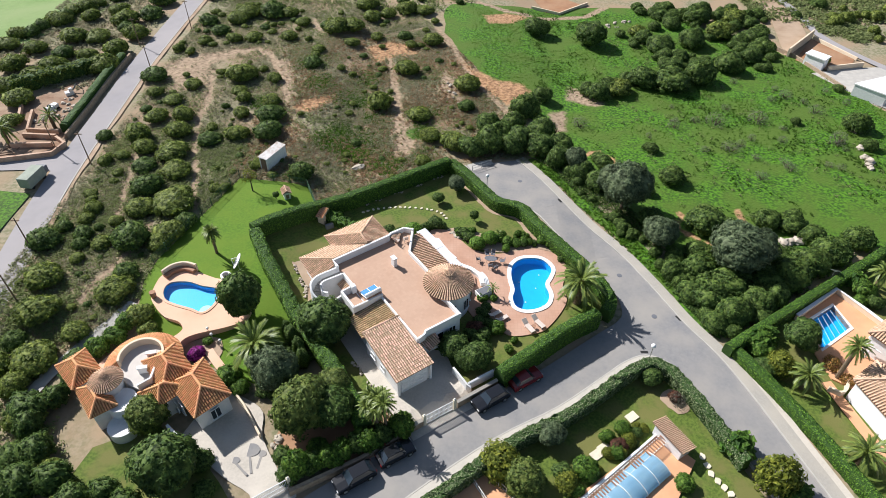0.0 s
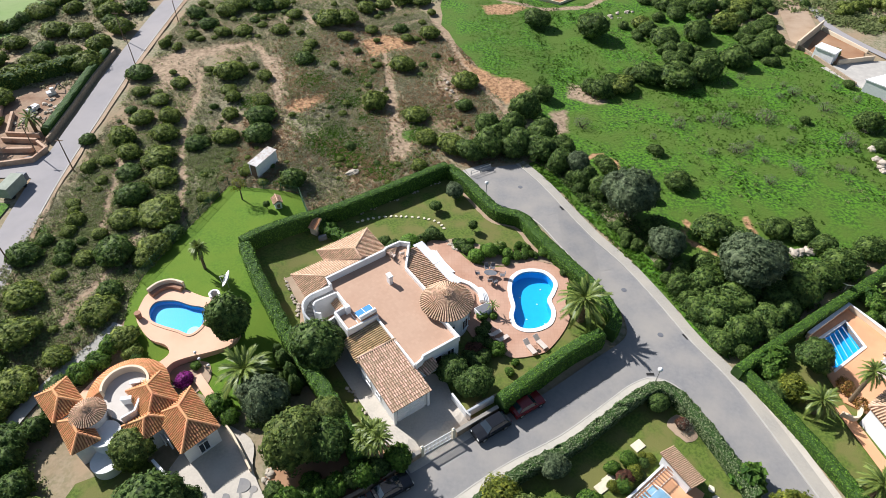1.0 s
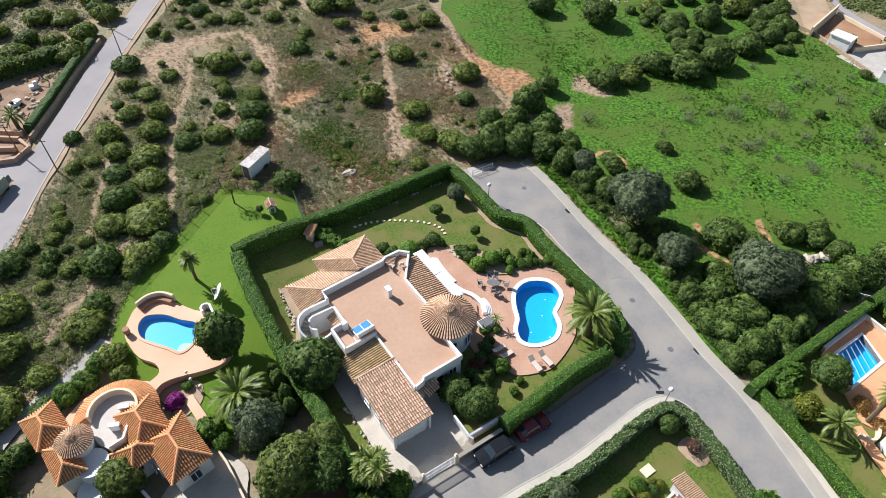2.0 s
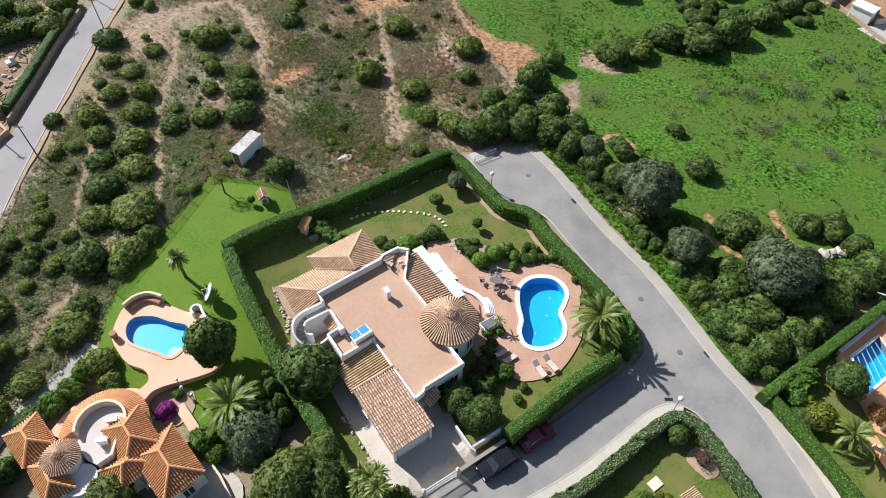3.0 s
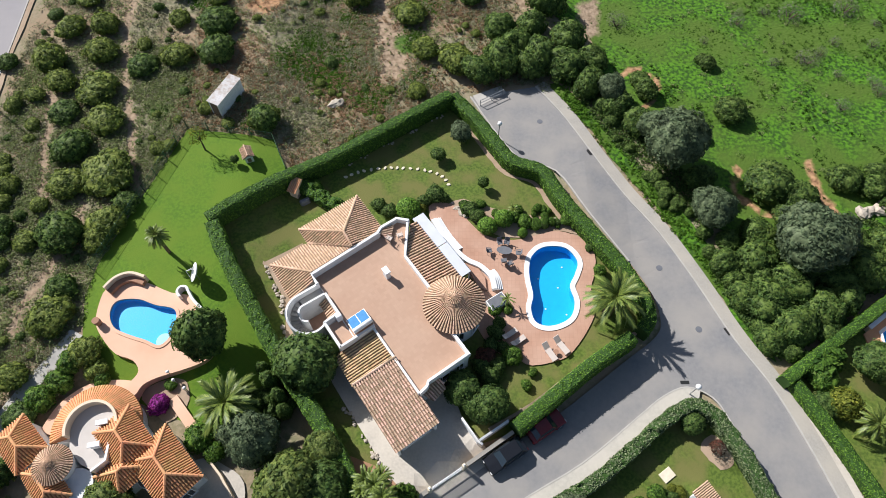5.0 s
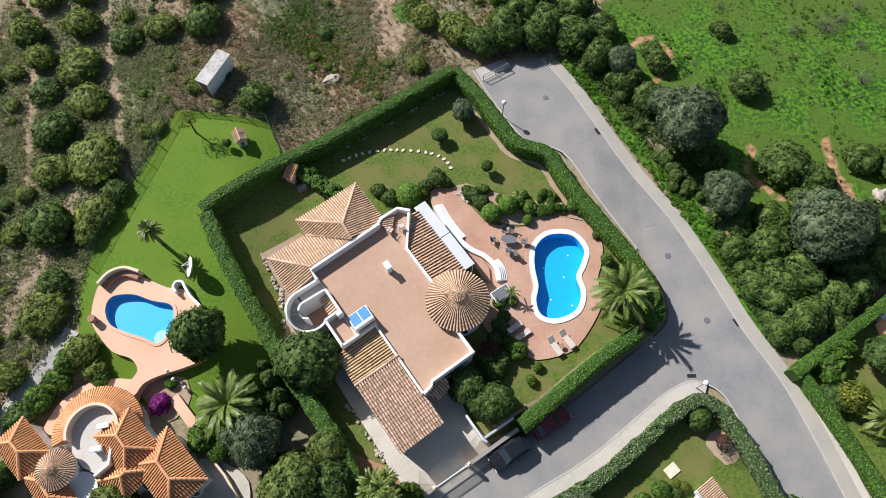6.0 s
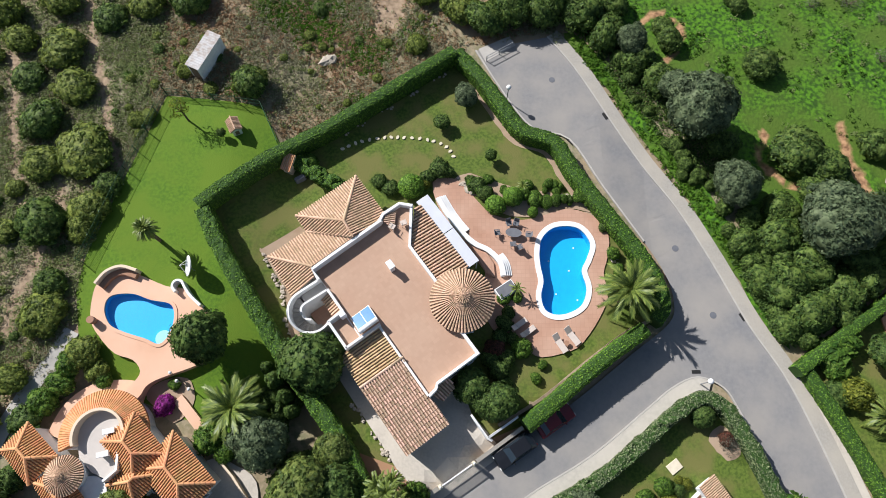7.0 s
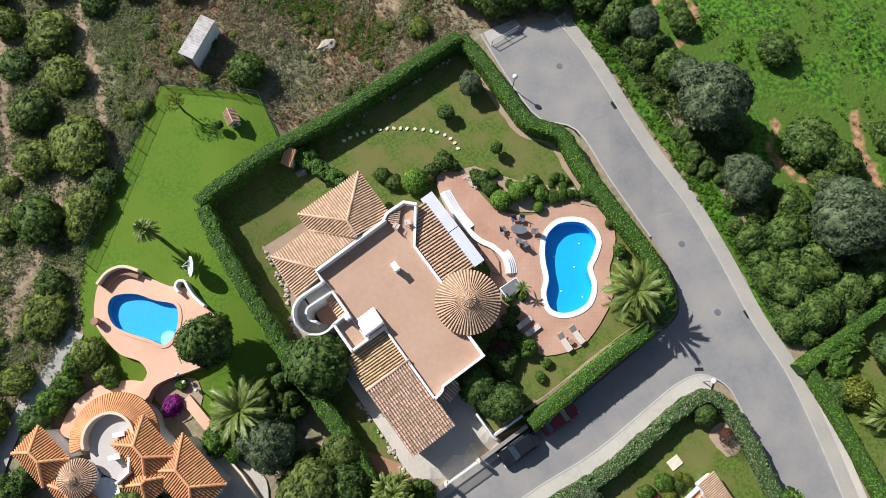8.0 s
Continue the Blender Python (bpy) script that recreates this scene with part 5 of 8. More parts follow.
SCRUB_C = [(-16.5, 104.5, 0.8), (-14.3, 103.0, 0.7), (-19.7, 120.3, 2.3), (-16.3, 122.3, 2.3), (-11.5, 119.7, 1.2), (-13.1, 129.7, 1.6), (-6.0, 120.3, 1.4), (-6.5, 133.9, 2.3), (-2.8, 133.6, 1.9), (-15.8, 115.2, 1.4), (-10.2, 115.6, 0.7),
           (-4.7, 105.4, 2.1), (-8.6, 93.4, 2.1), (-1.8, 90.4, 1.9), (-4.5, 116.2, 1.1), (0.2, 84.3, 1.8), (4.1, 82.3, 2.3), (-13.3, 90.7, 0.7), (-13.1, 93.5, 0.6), (-11.2, 82.4, 0.8), (-0.7, 77.8, 1.2), (6.2, 100.0, 2.2),
           (5.9, 93.3, 1.5), (-0.3, 117.9, 1.8)]
ROAD_SIDE = [(-57.9, 101.8, 2.6), (-66.9, 101.9, 2.5), (-68.0, 97.9, 2.4), (-58.5, 108.8, 2.4), (-64.4, 114.2, 2.2), (-68.7, 114.1, 2.2), (-67.2, 90.6, 2.3), (-57.4, 115.5, 2.2), (-58.2, 125.5, 2.2), (-67.4, 106.8, 2.1), (-74.0, 101.9, 2.2), (-62.3, 122.4, 2.3),
             (-73.6, 108.9, 2.1), (-69.9, 124.0, 2.0), (-65.4, 84.4, 1.8), (-62.5, 106.0, 1.9), (-71.0, 94.5, 2.2), (-60.5, 118.5, 1.8), (-65.5, 127.5, 2.0), (-58.5, 133.0, 2.2)]
for spots in (SCRUB_W, SCRUB_SW, SCRUB_M, SCRUB_N, SCRUB_C, ROAD_SIDE):
    for x, y, r in spots:
        plant(rnd.choice(scrub_kinds), x, y, r * 1.03, rnd, rnd.uniform(0.85, 1.05))
for x, y, r in ((-39.4, 36.2, 1.7), (-36.2, 32.4, 1.7), (-35.6, 28.6, 1.5), (-31.4, 27.0, 1.6), (-29.0, 24.6, 1.4), (-42.4, 38.4, 1.6), (-38.0, 25.6, 1.7), (-33.6, 22.6, 1.7)):
    tagged(plant(rnd.choice(scrub_kinds), x, y, r, rnd), "olive green bush in the wild ground beside a house")
# smaller bushes between them
taken = SCRUB_W + SCRUB_SW + SCRUB_M + SCRUB_N + SCRUB_C
for i in range(330):
    x, y = rnd.uniform(-48.5, 8), rnd.uniform(45, 134)
    if off_scrub(x, y) or max(bareness(x, y)) > 0.25 or any(math.hypot(x - a, y - b) < c + 0.5 for a, b, c in taken):
        continue
    r = rnd.uniform(0.25, 0.6) if y < 96 else rnd.uniform(0.35, 0.95)
    taken.append((x, y, r))
    plant(rnd.choice(scrub_kinds), x, y, r, rnd, 0.9)

# the wooded top of the hill and the belt beyond the road
for i in range(42):
    x, y = rnd.uniform(-50, 6), rnd.uniform(126, 165)
    plant(rnd.choice(scrub_kinds), x, y, rnd.uniform(0.9, 2.3), rnd)
for i in range(30):
    s = i / 30
    x, y = -86 + 22 * s + rnd.uniform(-2, 2), 98 + 50 * s + rnd.uniform(-2, 2)
    plant(rnd.choice(scrub_kinds), x, y, rnd.uniform(1.4, 2.2), rnd)
for i in range(70):
    x, y = rnd.uniform(78, 150), rnd.uniform(95, 190)
    if y > 128 - (x - 78) * 0.8 + 8:
        plant(rnd.choice(scrub_kinds), x, y, rnd.uniform(0.7, 2.0), rnd)

thick_kinds = [bush_kind("thicket_bush", 40 + i, "leaf_dark", 0.8, 190, 10, 0.07, 0.12, stems=3, label="dark evergreen thicket bush beside the street", group="thicket along the street") for i in range(3)]
TREE_LINE = [(8.8, 82.8, 2.0), (11.1, 84.3, 2.3), (14.0, 82.8, 2.3), (16.9, 81.2, 2.4), (19.6, 78.6, 2.2), (15.6, 92.0, 2.6), (19.0, 97.7, 2.2), (27.4, 101.1, 2.1), (32.9, 101.6, 3.0), (29.1, 99.7, 2.5), (38.1, 105.0, 3.6), (42.9, 104.1, 3.8), (48.7, 106.5, 3.6), (55.4, 111.4, 3.2),
             (61.0, 115.3, 2.7), (44.7, 119.8, 3.2), (51.5, 122.2, 3.4), (58.6, 126.7, 3.5), (56.1, 134.3, 3.5), (64.0, 134.7, 3.5), (65.4, 124.7, 2.7), (41.9, 127.2, 2.3), (9.4, 87.8, 1.9), (13.4, 88.2, 2.0), (17.8, 86.2, 2.1), (20.4, 82.6, 1.9)]
THICKET = [(22.6, 75.5, 2.1), (24.7, 73.1, 1.9), (30.2, 65.6, 1.7), (30.7, 55.2, 1.6), (37.4, 64.6, 2.4), (40.2, 63.0, 1.9), (26.0, 80.0, 1.1), (34.1, 83.6, 0.8), (35.4, 76.2, 1.1), (45.8, 65.4, 1.9), (48.8, 64.4, 1.6), (34.0, 55.5, 2.3), (33.8, 50.9, 2.2), (35.6, 48.3, 2.1), (39.1, 50.1, 2.3), (31.9, 51.6, 1.6), (44.1, 54.4, 2.4), (47.8, 56.9, 2.2), (49.8, 66.4, 1.3),
           (51.4, 58.8, 2.2), (56.2, 61.5, 2.0), (33.4, 47.2, 1.5), (41.7, 54.0, 2.0), (35.0, 45.9, 1.1), (50.5, 62.2, 1.6), (36.4, 52.8, 2.2), (34.8, 58.6, 1.7), (38.6, 60.4, 1.7), (31.6, 57.8, 1.4), (41.6, 51.4, 1.9), (39.0, 47.9, 1.5)]
for x, y, r in TREE_LINE + THICKET:
    plant(rnd.choice(thick_kinds + scrub_kinds[:1]) if y > 95 else rnd.choice(thick_kinds), x, y, r * (0.82 if y > 95 else 1), rnd, 1.1 if x < 22 and y > 75 else 0.95)
# the closed canopy between hedge and footpath
for i in range(150):
    x, y = rnd.uniform(31, 58), rnd.uniform(46, 61)
    if x > 34.6 - (y - 44) * 0.42 and y > 47.2 + (x - 35) * 0.64 and y < 57 + (x - 40) * 0.25 and rnd.random() < 0.75:
        plant(rnd.choice(thick_kinds), x, y, rnd.uniform(0.8, 1.35), rnd, 1.25)
for i in range(190):
    x, y = rnd.uniform(28, 72), rnd.uniform(99, 142)
    if y > 88 + x * 0.36 and y > 100 + (x - 28) * 0.3 and noise.noise((x * 0.12, y * 0.12, 2.0)) > -0.12 and (x > 38 or y < 106):
        plant(rnd.choice(thick_kinds), x, y, rnd.uniform(0.7, 1.9), rnd, 0.9)
for i in range(26):
    s = rnd.random()
    x, y = 16.8 + 17 * s + rnd.uniform(0.6, 2.8), 79 - 33 * s + rnd.uniform(-0.5, 2.0)
    plant(rnd.choice(thick_kinds), x, y, rnd.uniform(0.5, 1.1), rnd)

far_kinds = [tree_kind("tree", 60, "leaf_dark", 0.3, 0.7, label="broad dark tree standing in the meadow", group="trees in the meadow")]
for x, y, r in ((20.7, 126.0, 2.6), (31.1, 122.0, 3.2)):
    plant(far_kinds[0], x, y, r, rnd)
for x, y, r in ((6.6, 80.2, 1.9), (9.4, 81.6, 2.1), (12.4, 81.0, 1.8)):
    tagged(plant(far_kinds[0], x, y, r, rnd, 1.2), "dark tree hanging over the dead end of the street")
olive = tree_kind("olive_tree", 62, "leaf_olive", 0.7, 0.85, 170, 36, 0.055, 0.16, label="grey-green olive tree with a rounded crown", group="olive trees")
for x, y, r, h in ((27.2, 68.4, 3.1, 1.15), (30.1, 60.8, 2.1, 0.9), (38.8, 56.4, 3.4, 1.0), (21.9, 77.2, 1.7, 1.0), (-13.5, 37.4, 2.3, 1.0), (25.6, 71.6, 1.6, 1.0), (13.4, 32.3, 1.3, 0.8)):
    plant(olive, x, y, r, rnd, h)
bare = bush_kind("bare_shrub", 63, "leaf_grey", 0.7, 40, 16, 0.045, 0.45, stems=9, sparse=True, label="leafless grey shrub in the meadow", group="shrubs in the meadow", category="shrub")
for x, y, r in ((45.7, 90.9, 1.7), (47.7, 81.9, 1.7), (53.1, 92.4, 1.7), (60.9, 100.5, 1.6), (57.3, 86.4, 1.6), (39.7, 90.6, 1.3), (48.5, 76.5, 1.2), (63.6, 86.6, 1.7), (24.8, 90.1, 1.2), (50, 97, 1.2), (42, 84, 1.0), (55, 79, 1.1), (36.5, 87, 1.1), (66, 95, 1.3), (61, 78, 1.0)):
    plant(bare, x + rnd.uniform(-1.5, 1.5), y + rnd.uniform(-1.5, 1.5), r * rnd.uniform(0.5, 1.1), rnd, rnd.uniform(0.8, 1.5))
tagged(plant(bare, 26.6, 36.6, 0.9, rnd, 1.4), "leafless grey shrub on bare soil behind the corner hedge")
for i in range(22):
    x, y = rnd.uniform(40, 72), rnd.uniform(74, 108)
    plant(bare, x, y, rnd.uniform(0.35, 1.0), rnd, rnd.uniform(0.8, 1.5))
for x, y, r in ((34.6, 82.7, 1.0), (35.6, 74.8, 1.8), (26.4, 78.2, 1.4), (69.8, 90.7, 2.2), (69.0, 84.7, 1.2), (31.4, 71.8, 1.2), (60.5, 92.0, 0.9), (72.8, 103.6, 1.0)):
    plant(thick_kinds[1], x, y, r, rnd)

# garden trees
round_tree = tree_kind("garden_tree", 65, "leaf_tree", 0.55, 0.85, 130, 26, 0.07, 0.18, label="round dark-leaved garden tree")
for x, y, r, h, label in ((-18.85, 46.0, 2.3, 1.28, "round dark tree with pale blossom beside the pool"), (-9.6, 44.0, 2.5, 1.0, "bushy dark tree between hedge and drive"), (4.2, 41.9, 1.55, 0.95, "dense dark tree by the garage drive"),
                          (6.6, 40.5, 1.75, 0.95, "dense dark tree beside the white wall"), (5.3, 40.6, 1.35, 0.9, "dense dark tree by the garage drive"), (24.4, 39.2, 1.1, 0.8, "small dark tree behind a corner hedge"), (-20.7, 27.2, 2.6, 0.9, "large leafy tree in front of the tiled house"),
                          (-7.2, 33.6, 2.4, 1.0, "large mixed tree in the front garden"), (-11.4, 43.4, 1.3, 1.0, "dark shrubby tree beside the hedge"), (41.7, 44.5, 1.9, 0.9, "dense dark tree beside the small pool")):
    tagged(plant(round_tree, x, y, r, rnd, h), label)
fresh_tree = tree_kind("garden_tree", 66, "leaf_garden", 0.5, 0.85, 130, 26, 0.07, 0.18, label="large olive green garden tree")
for x, y, r, label in ((-10.2, 33.4, 2.9, "large spreading olive green tree in a front garden"), (-24.3, 32.4, 1.9, "yellowish green tree against a white house"), (-7.6, 36.6, 1.6, "leafy tree beside a hedge"), (10.4, 27.6, 1.6, "olive green tree by the street")):
    tagged(plant(fresh_tree, x, y, r, rnd), label)
yellow = bush_kind("garden_bush", 67, "leaf_yellow", 0.95, 90, 24, 0.10, 0.34, sparse=True, label="yellow-green leafy bush in the garden")
rust = bush_kind("garden_bush", 76, "leaf_rust", 0.9, 26, 22, 0.12, 0.4, sparse=True, label="loose rust-yellow shrub on the terrace")
for x, y, r in ((44.0, 41.7, 0.95), (44.7, 39.6, 0.8)):
    plant(rust, x, y, r, rnd)
for x, y, r, h in ((8.4, 29.2, 1.8, 1.2), (33.0, 28.4, 1.8, 1.4), (14.4, 27.8, 1.0, 1.0), (38.2, 40.9, 1.5, 1.1), (0.2, 61.6, 0.5, 1.0)):
    plant(yellow, x, y, r, rnd, h)
green = bush_kind("garden_bush", 68, "leaf_green", 0.85, 70, 20, 0.085, 0.2, stems=3, label="fresh green leafy bush in the garden", group="bushes in the gardens")
for x, y, r in ((-11.5, 64.1, 0.95), (8.8, 45.3, 1.05), (9.7, 60.4, 0.8), (10.9, 59.8, 0.8), (12.0, 59.6, 0.7), (15.4, 60.2, 0.8), (16.2, 59.6, 0.7), (18.0, 54.2, 0.7), (18.4, 52.6, 0.6), (10.0, 42.6, 0.5), (10.7, 43.8, 0.45), (-3.4, 31.6, 1.3),
                (-6.6, 29.6, 1.0), (-8.4, 30.6, 0.9), (20.4, 33.4, 0.9), (18.8, 32.6, 0.7), (16.2, 29.2, 1.1), (24.9, 28.0, 0.9), (-31.2, 44.2, 1.1), (-31.9, 42.6, 1.2), (-33.2, 41.0, 1.2), (-30.4, 45.6, 0.8), (-18.4, 37.7, 1.3), (-17.0, 36.6, 1.0), (37.2, 43.3, 1.3), (52.6, 52.6, 1.4), (51.4, 50.9, 0.9),
                (-28.2, 42.9, 0.8), (-22.0, 42.4, 0.5), (7.4, 50.0, 0.7), (8.7, 50.0, 0.5), (5.6, 50.6, 0.6)):
    plant(green, x, y, r, rnd)
ball = bush_kind("clipped_ball_bush", 69, "hedge", 0.95, 150, 16, 0.06, 0.11, even=True, label="green bush clipped to a ball", group="clipped balls by the pool terrace")
for x, y, r in ((7.0, 59.2, 1.0), (10.6, 58.5, 0.6), (8.7, 60.0, 1.05), (-1.2, 61.2, 1.3)):
    plant(ball, x, y, r, rnd)
for i in range(34):
    s = rnd.random()
    x, y = 4.6 + 12 * s, 61.8 - 2.6 * s + rnd.uniform(-0.9, 0.9) + (0.6 if s > 0.6 else 0)
    plant(green, x, y, rnd.uniform(0.25, 0.55), rnd, rnd.uniform(0.8, 1.3))
dark_low = bush_kind("garden_bush", 70, "leaf_tree", 0.75, 70, 20, 0.085, 0.2, stems=3, label="low dark leafy bush in the garden", group="bushes in the gardens")
for x, y, r in ((14.2, 28.7, 1.1), (1.6, 63.2, 1.0), (0.4, 62.4, 0.8), (2.4, 62.9, 0.7), (5.2, 61.4, 0.8), (6.0, 60.6, 0.8), (4.6, 62.0, 0.6), (-3.2, 61.2, 0.8), (-4.4, 62.0, 0.7), (6.9, 46.4, 0.8), (7.4, 44.4, 0.9), (6.6, 43.4, 1.0), (7.4, 47.6, 0.8), (7.8, 48.6, 0.7), (6.0, 44.3, 0.9), (8.0, 46.2, 0.6), (7.2, 42.2, 0.7), (12.9, 59.6, 0.6), (14.2, 59.8, 0.5), (17.3, 56.9, 0.5),
                (-14.6, 39.4, 1.2), (-12.8, 39.0, 1.1), (-13.4, 41.4, 1.0), (-5.0, 31.0, 0.9), (-11.4, 29.6, 1.0), (-18.6, 28.6, 1.2), (-17.4, 26.0, 1.0), (-22.8, 28.0, 1.2), (36.9, 41.0, 1.2), (52.9, 50.6, 1.1), (-33.8, 37.4, 1.4), (-34.6, 39.5, 1.3), (-36.4, 33.4, 2.0)):
    plant(dark_low, x, y, r, rnd)
for i in range(26):
    x, y = rnd.uniform(-15.2, -9.4), rnd.uniform(35.4, 42.0)
    if (x + 15.9) ** 2 + (y - 40.2) ** 2 > 3.0 and x + 0.62 * y < 15.2:
        tagged(plant(dark_low, x, y, rnd.uniform(0.4, 0.9), rnd, rnd.uniform(0.8, 1.3)), "dark shrub in the dense planting beside the hedge")
for i in range(13):
    s = i / 12
    plant(rnd.choice((green, dark_low)), -10.6 + 9.6 * s + rnd.uniform(-0.3, 0.3), 27.6 + 5.2 * s + rnd.uniform(-0.3, 0.3), rnd.uniform(0.8, 1.25), rnd, rnd.uniform(1.2, 1.6))
for x, y, r in ((-30.6, 26.4, 1.6), (-28.2, 24.6, 1.4), (-25.6, 25.4, 1.3), (-23.4, 24.2, 1.5), (-33.4, 29.0, 1.6), (-35.4, 31.6, 1.5), (-26.6, 22.4, 1.8), (-30.0, 22.6, 1.6), (-34.4, 34.8, 1.3), (-33.2, 26.0, 1.7)):
    plant(dark_low, x, y, r, rnd, 1.3)
purple = bush_kind("flowering_bush", 71, "flower", 0.8, 36, 50, 0.09, 0.3, label="magenta flowering bush against the tiled house", category="bush")
plant(purple, -22.6, 40.6, 0.95, rnd)
redf = bush_kind("flowering_bush", 72, "flower_red", 0.8, 20, 30, 0.1, 0.3, label="small bush with bright red flowers", category="bush")
plant(redf, -2.3, 31.5, 0.55, rnd, 1.6)
redl = bush_kind("garden_bush", 73, "leaf_red", 0.8, 36, 45, 0.09, 0.3, label="reddish-leaved bush against the villa wall", category="bush")
for x, y, r in ((6.4, 45.2, 0.9), (-1.2, 33.2, 0.9), (-0.6, 32.4, 0.7), (26.4, 37.2, 0.6), (19.7, 31.6, 0.85)):
    plant(redl, x, y, r, rnd)
for i in range(24):
    s = rnd.random()
    tagged(plant(rnd.choice((green, dark_low, yellow)), 22.4 - 8.6 * s + rnd.uniform(-0.4, 0.4), 33.7 - 7.2 * s + rnd.uniform(-0.5, 0.5), rnd.uniform(0.3, 0.75), rnd, rnd.uniform(0.8, 1.2)), "leafy bush in the bed along the pool wall")
small_tree = tree_kind("young_tree", 74, "leaf_dark", 0.9, 0.9, 40, 40, 0.11, 0.3, label="small dark young tree on the lawn")
for x, y, r, h in ((1.9, 68.2, 0.85, 0.7), (6.7, 64.4, 0.62, 1.1), (-19.9, 66.6, 0.4, 1.3)):
    plant(small_tree, x, y, r, rnd, h)
tagged(plant(olive, 4.3, 71.0, 1.15, rnd, 1.0), "young grey olive tree on the lawn")
cyp = tree_kind("cypress", 75, "leaf_dark", 0.2, 2.6, 60, 60, 0.10, 0.3, label="tall slender dark cypress beside the hedge", group="cypresses by the hedge", category="cypress")
for x, y, r in ((-12.9, 42.6, 0.75), (-12.0, 41.2, 0.7), (-13.7, 43.6, 0.6), (-11.4, 40.0, 0.6)):
    plant(cyp, x, y, r, rnd)
banana = bush_kind("broadleaf_plant", 76, "leaf_green", 1.0, 18, 26, 0.42, 0.5, sparse=True, label="clump of large glossy leaves", category="plant", group="broad-leaved plants")
for x, y, r in ((30.7, 31.7, 1.3), (37.0, 44.6, 1.2), (38.6, 45.4, 1.0), (34.2, 27.0, 1.1), (52.2, 54.0, 1.0)):
    plant(banana, x, y, r, rnd)
retire(*scrub_kinds, *thick_kinds, *far_kinds, olive, bare, round_tree, fresh_tree, yellow, rust, green, ball, dark_low, purple, redf, redl, small_tree, cyp, banana)


# ---- palms ----
def frond_mesh(seed, droop, width=0.10, pairs=24):
    """A feather frond of length 1 along +x, arching down."""
    rng = random.Random(seed)
    verts, faces = [], []

    def spine(s):
        return Vector((s * (1 - 0.12 * droop * s), 0, 0.35 * s - (0.35 + droop * 0.75) * s * s))

    for i in range(6):
        a, b = spine(i / 6), spine((i + 1) / 6)
        w0, w1 = 0.012 * (1 - i / 7), 0.012 * (1 - (i + 1) / 7)
        k = len(verts)
        verts += [a + Vector((0, -w0, 0)), a + Vector((0, w0, 0)), b + Vector((0, w1, 0)), b + Vector((0, -w1, 0))]
        faces.append((k, k + 1, k + 2, k + 3))
    for i in range(pairs):
        s = 0.14 + 0.84 * i / pairs
        p = spine(s)
        q = (spine(min(1, s + 0.03)) - p).normalized()
        L = width * (0.7 + 1.15 * math.sin(math.pi * min(1, s * 0.95)) ** 0.8) * rng.uniform(0.85, 1.1)
        for side in (-1, 1):
            tip = p + Vector((q.x * L * 1.3, side * L * 0.62, q.z * L * 1.3 - 0.12 * L + rng.uniform(-0.02, 0.02)))
            wv = q * 0.042
            k = len(verts)
            verts += [p - wv, p + wv, tip]
            faces.append((k, k + 1, k + 2))
    me = bpy.data.meshes.new("frond")
    me.from_pydata([tuple(v) for v in verts], [], faces)
    me.materials.append(M["leaf_palm"])
    return me


FRONDS = [frond_mesh(i, d) for i, d in enumerate((0.25, 0.7, 1.2))]


def palm(x, y, head, r, trunk_r, count, seed, label, upright=1.0):
    rnd = random.Random(seed)
    z = ground_z(x, y)
    t = thing("palm_tree", pose(x, y, z), label, "palm")
    top = head - z
    bm = bmesh.new()
    for i in range(8):
        a, b = -0.2 + (top + 0.2) * i / 8, -0.2 + (top + 0.2) * (i + 1) / 8
        tube(bm, (0, 0, a), (0, 0, b), trunk_r * (1.08 - 0.02 * i), trunk_r * (1.2 - 0.02 * i), 10)
    part("trunk", bm, M["palm_bark"], t)
    for i in range(count):
        f = (i + 0.5) / count
        ob = new("frond", FRONDS[0 if f < 0.3 else 1 if f < 0.7 else 2])
        ob.parent = t
        s = r * rnd.uniform(0.85, 1.1) * (0.8 + 0.25 * f)
        ob.matrix_basis = pose(0, 0, top, 0, 0, i * 137.5 + rnd.uniform(-10, 10)) @ pose(0, 0, 0, rnd.uniform(-25, 25), -(62 - 78 * f) * upright + rnd.uniform(-7, 7), 0) @ Matrix.Diagonal((s, s, s, 1))
    return t


palm(18.3, 49.9, 3.3, 3.2, 0.42, 46, 1, "stout date palm with a huge feathery crown by the pool")
palm(-24.8, 55.7, 4.6, 1.15, 0.16, 100, 2, "slender young palm on the lawn", 1.25)
palm(-15.9, 40.2, 3.2, 3.1, 0.38, 46, 3, "date palm with long arching fronds by the tiled house")
palm(39.8, 38.9, 1.6, 2.0, 0.22, 40, 4, "small palm behind a clipped hedge")
palm(44.0, 40.2, 4.6, 1.5, 0.2, 40, 5, "palm on the orange terrace")
palm(41.6, 30.6, 1.4, 2.2, 0.25, 44, 6, "small palm on a lawn beside an ochre house")
palm(54.5, 53.5, 2.2, 1.8, 0.25, 36, 11, "small palm in a shady garden")
palm(8.6, 50.6, 1.4, 0.85, 0.1, 18, 7, "small potted-size palm beside the round tower")
for i, (x, y, h, r) in enumerate(((-2.9, 33.5, 4.1, 1.3), (-2.2, 32.6, 4.4, 1.25), (-3.6, 34.0, 3.7, 1.2), (-3.0, 32.6, 3.4, 1.2), (-3.9, 33.2, 3.1, 1.1), (-2.5, 34.3, 3.2, 1.1))):
    palm(x, y, h, r, 0.14, 44, 20 + i, "tall yucca with dense pale green blades by the gate", 1.1)
palm(9.8, 61.2, 0.5, 0.8, 0.1, 26, 30, "low spiky rosette plant by the terrace")
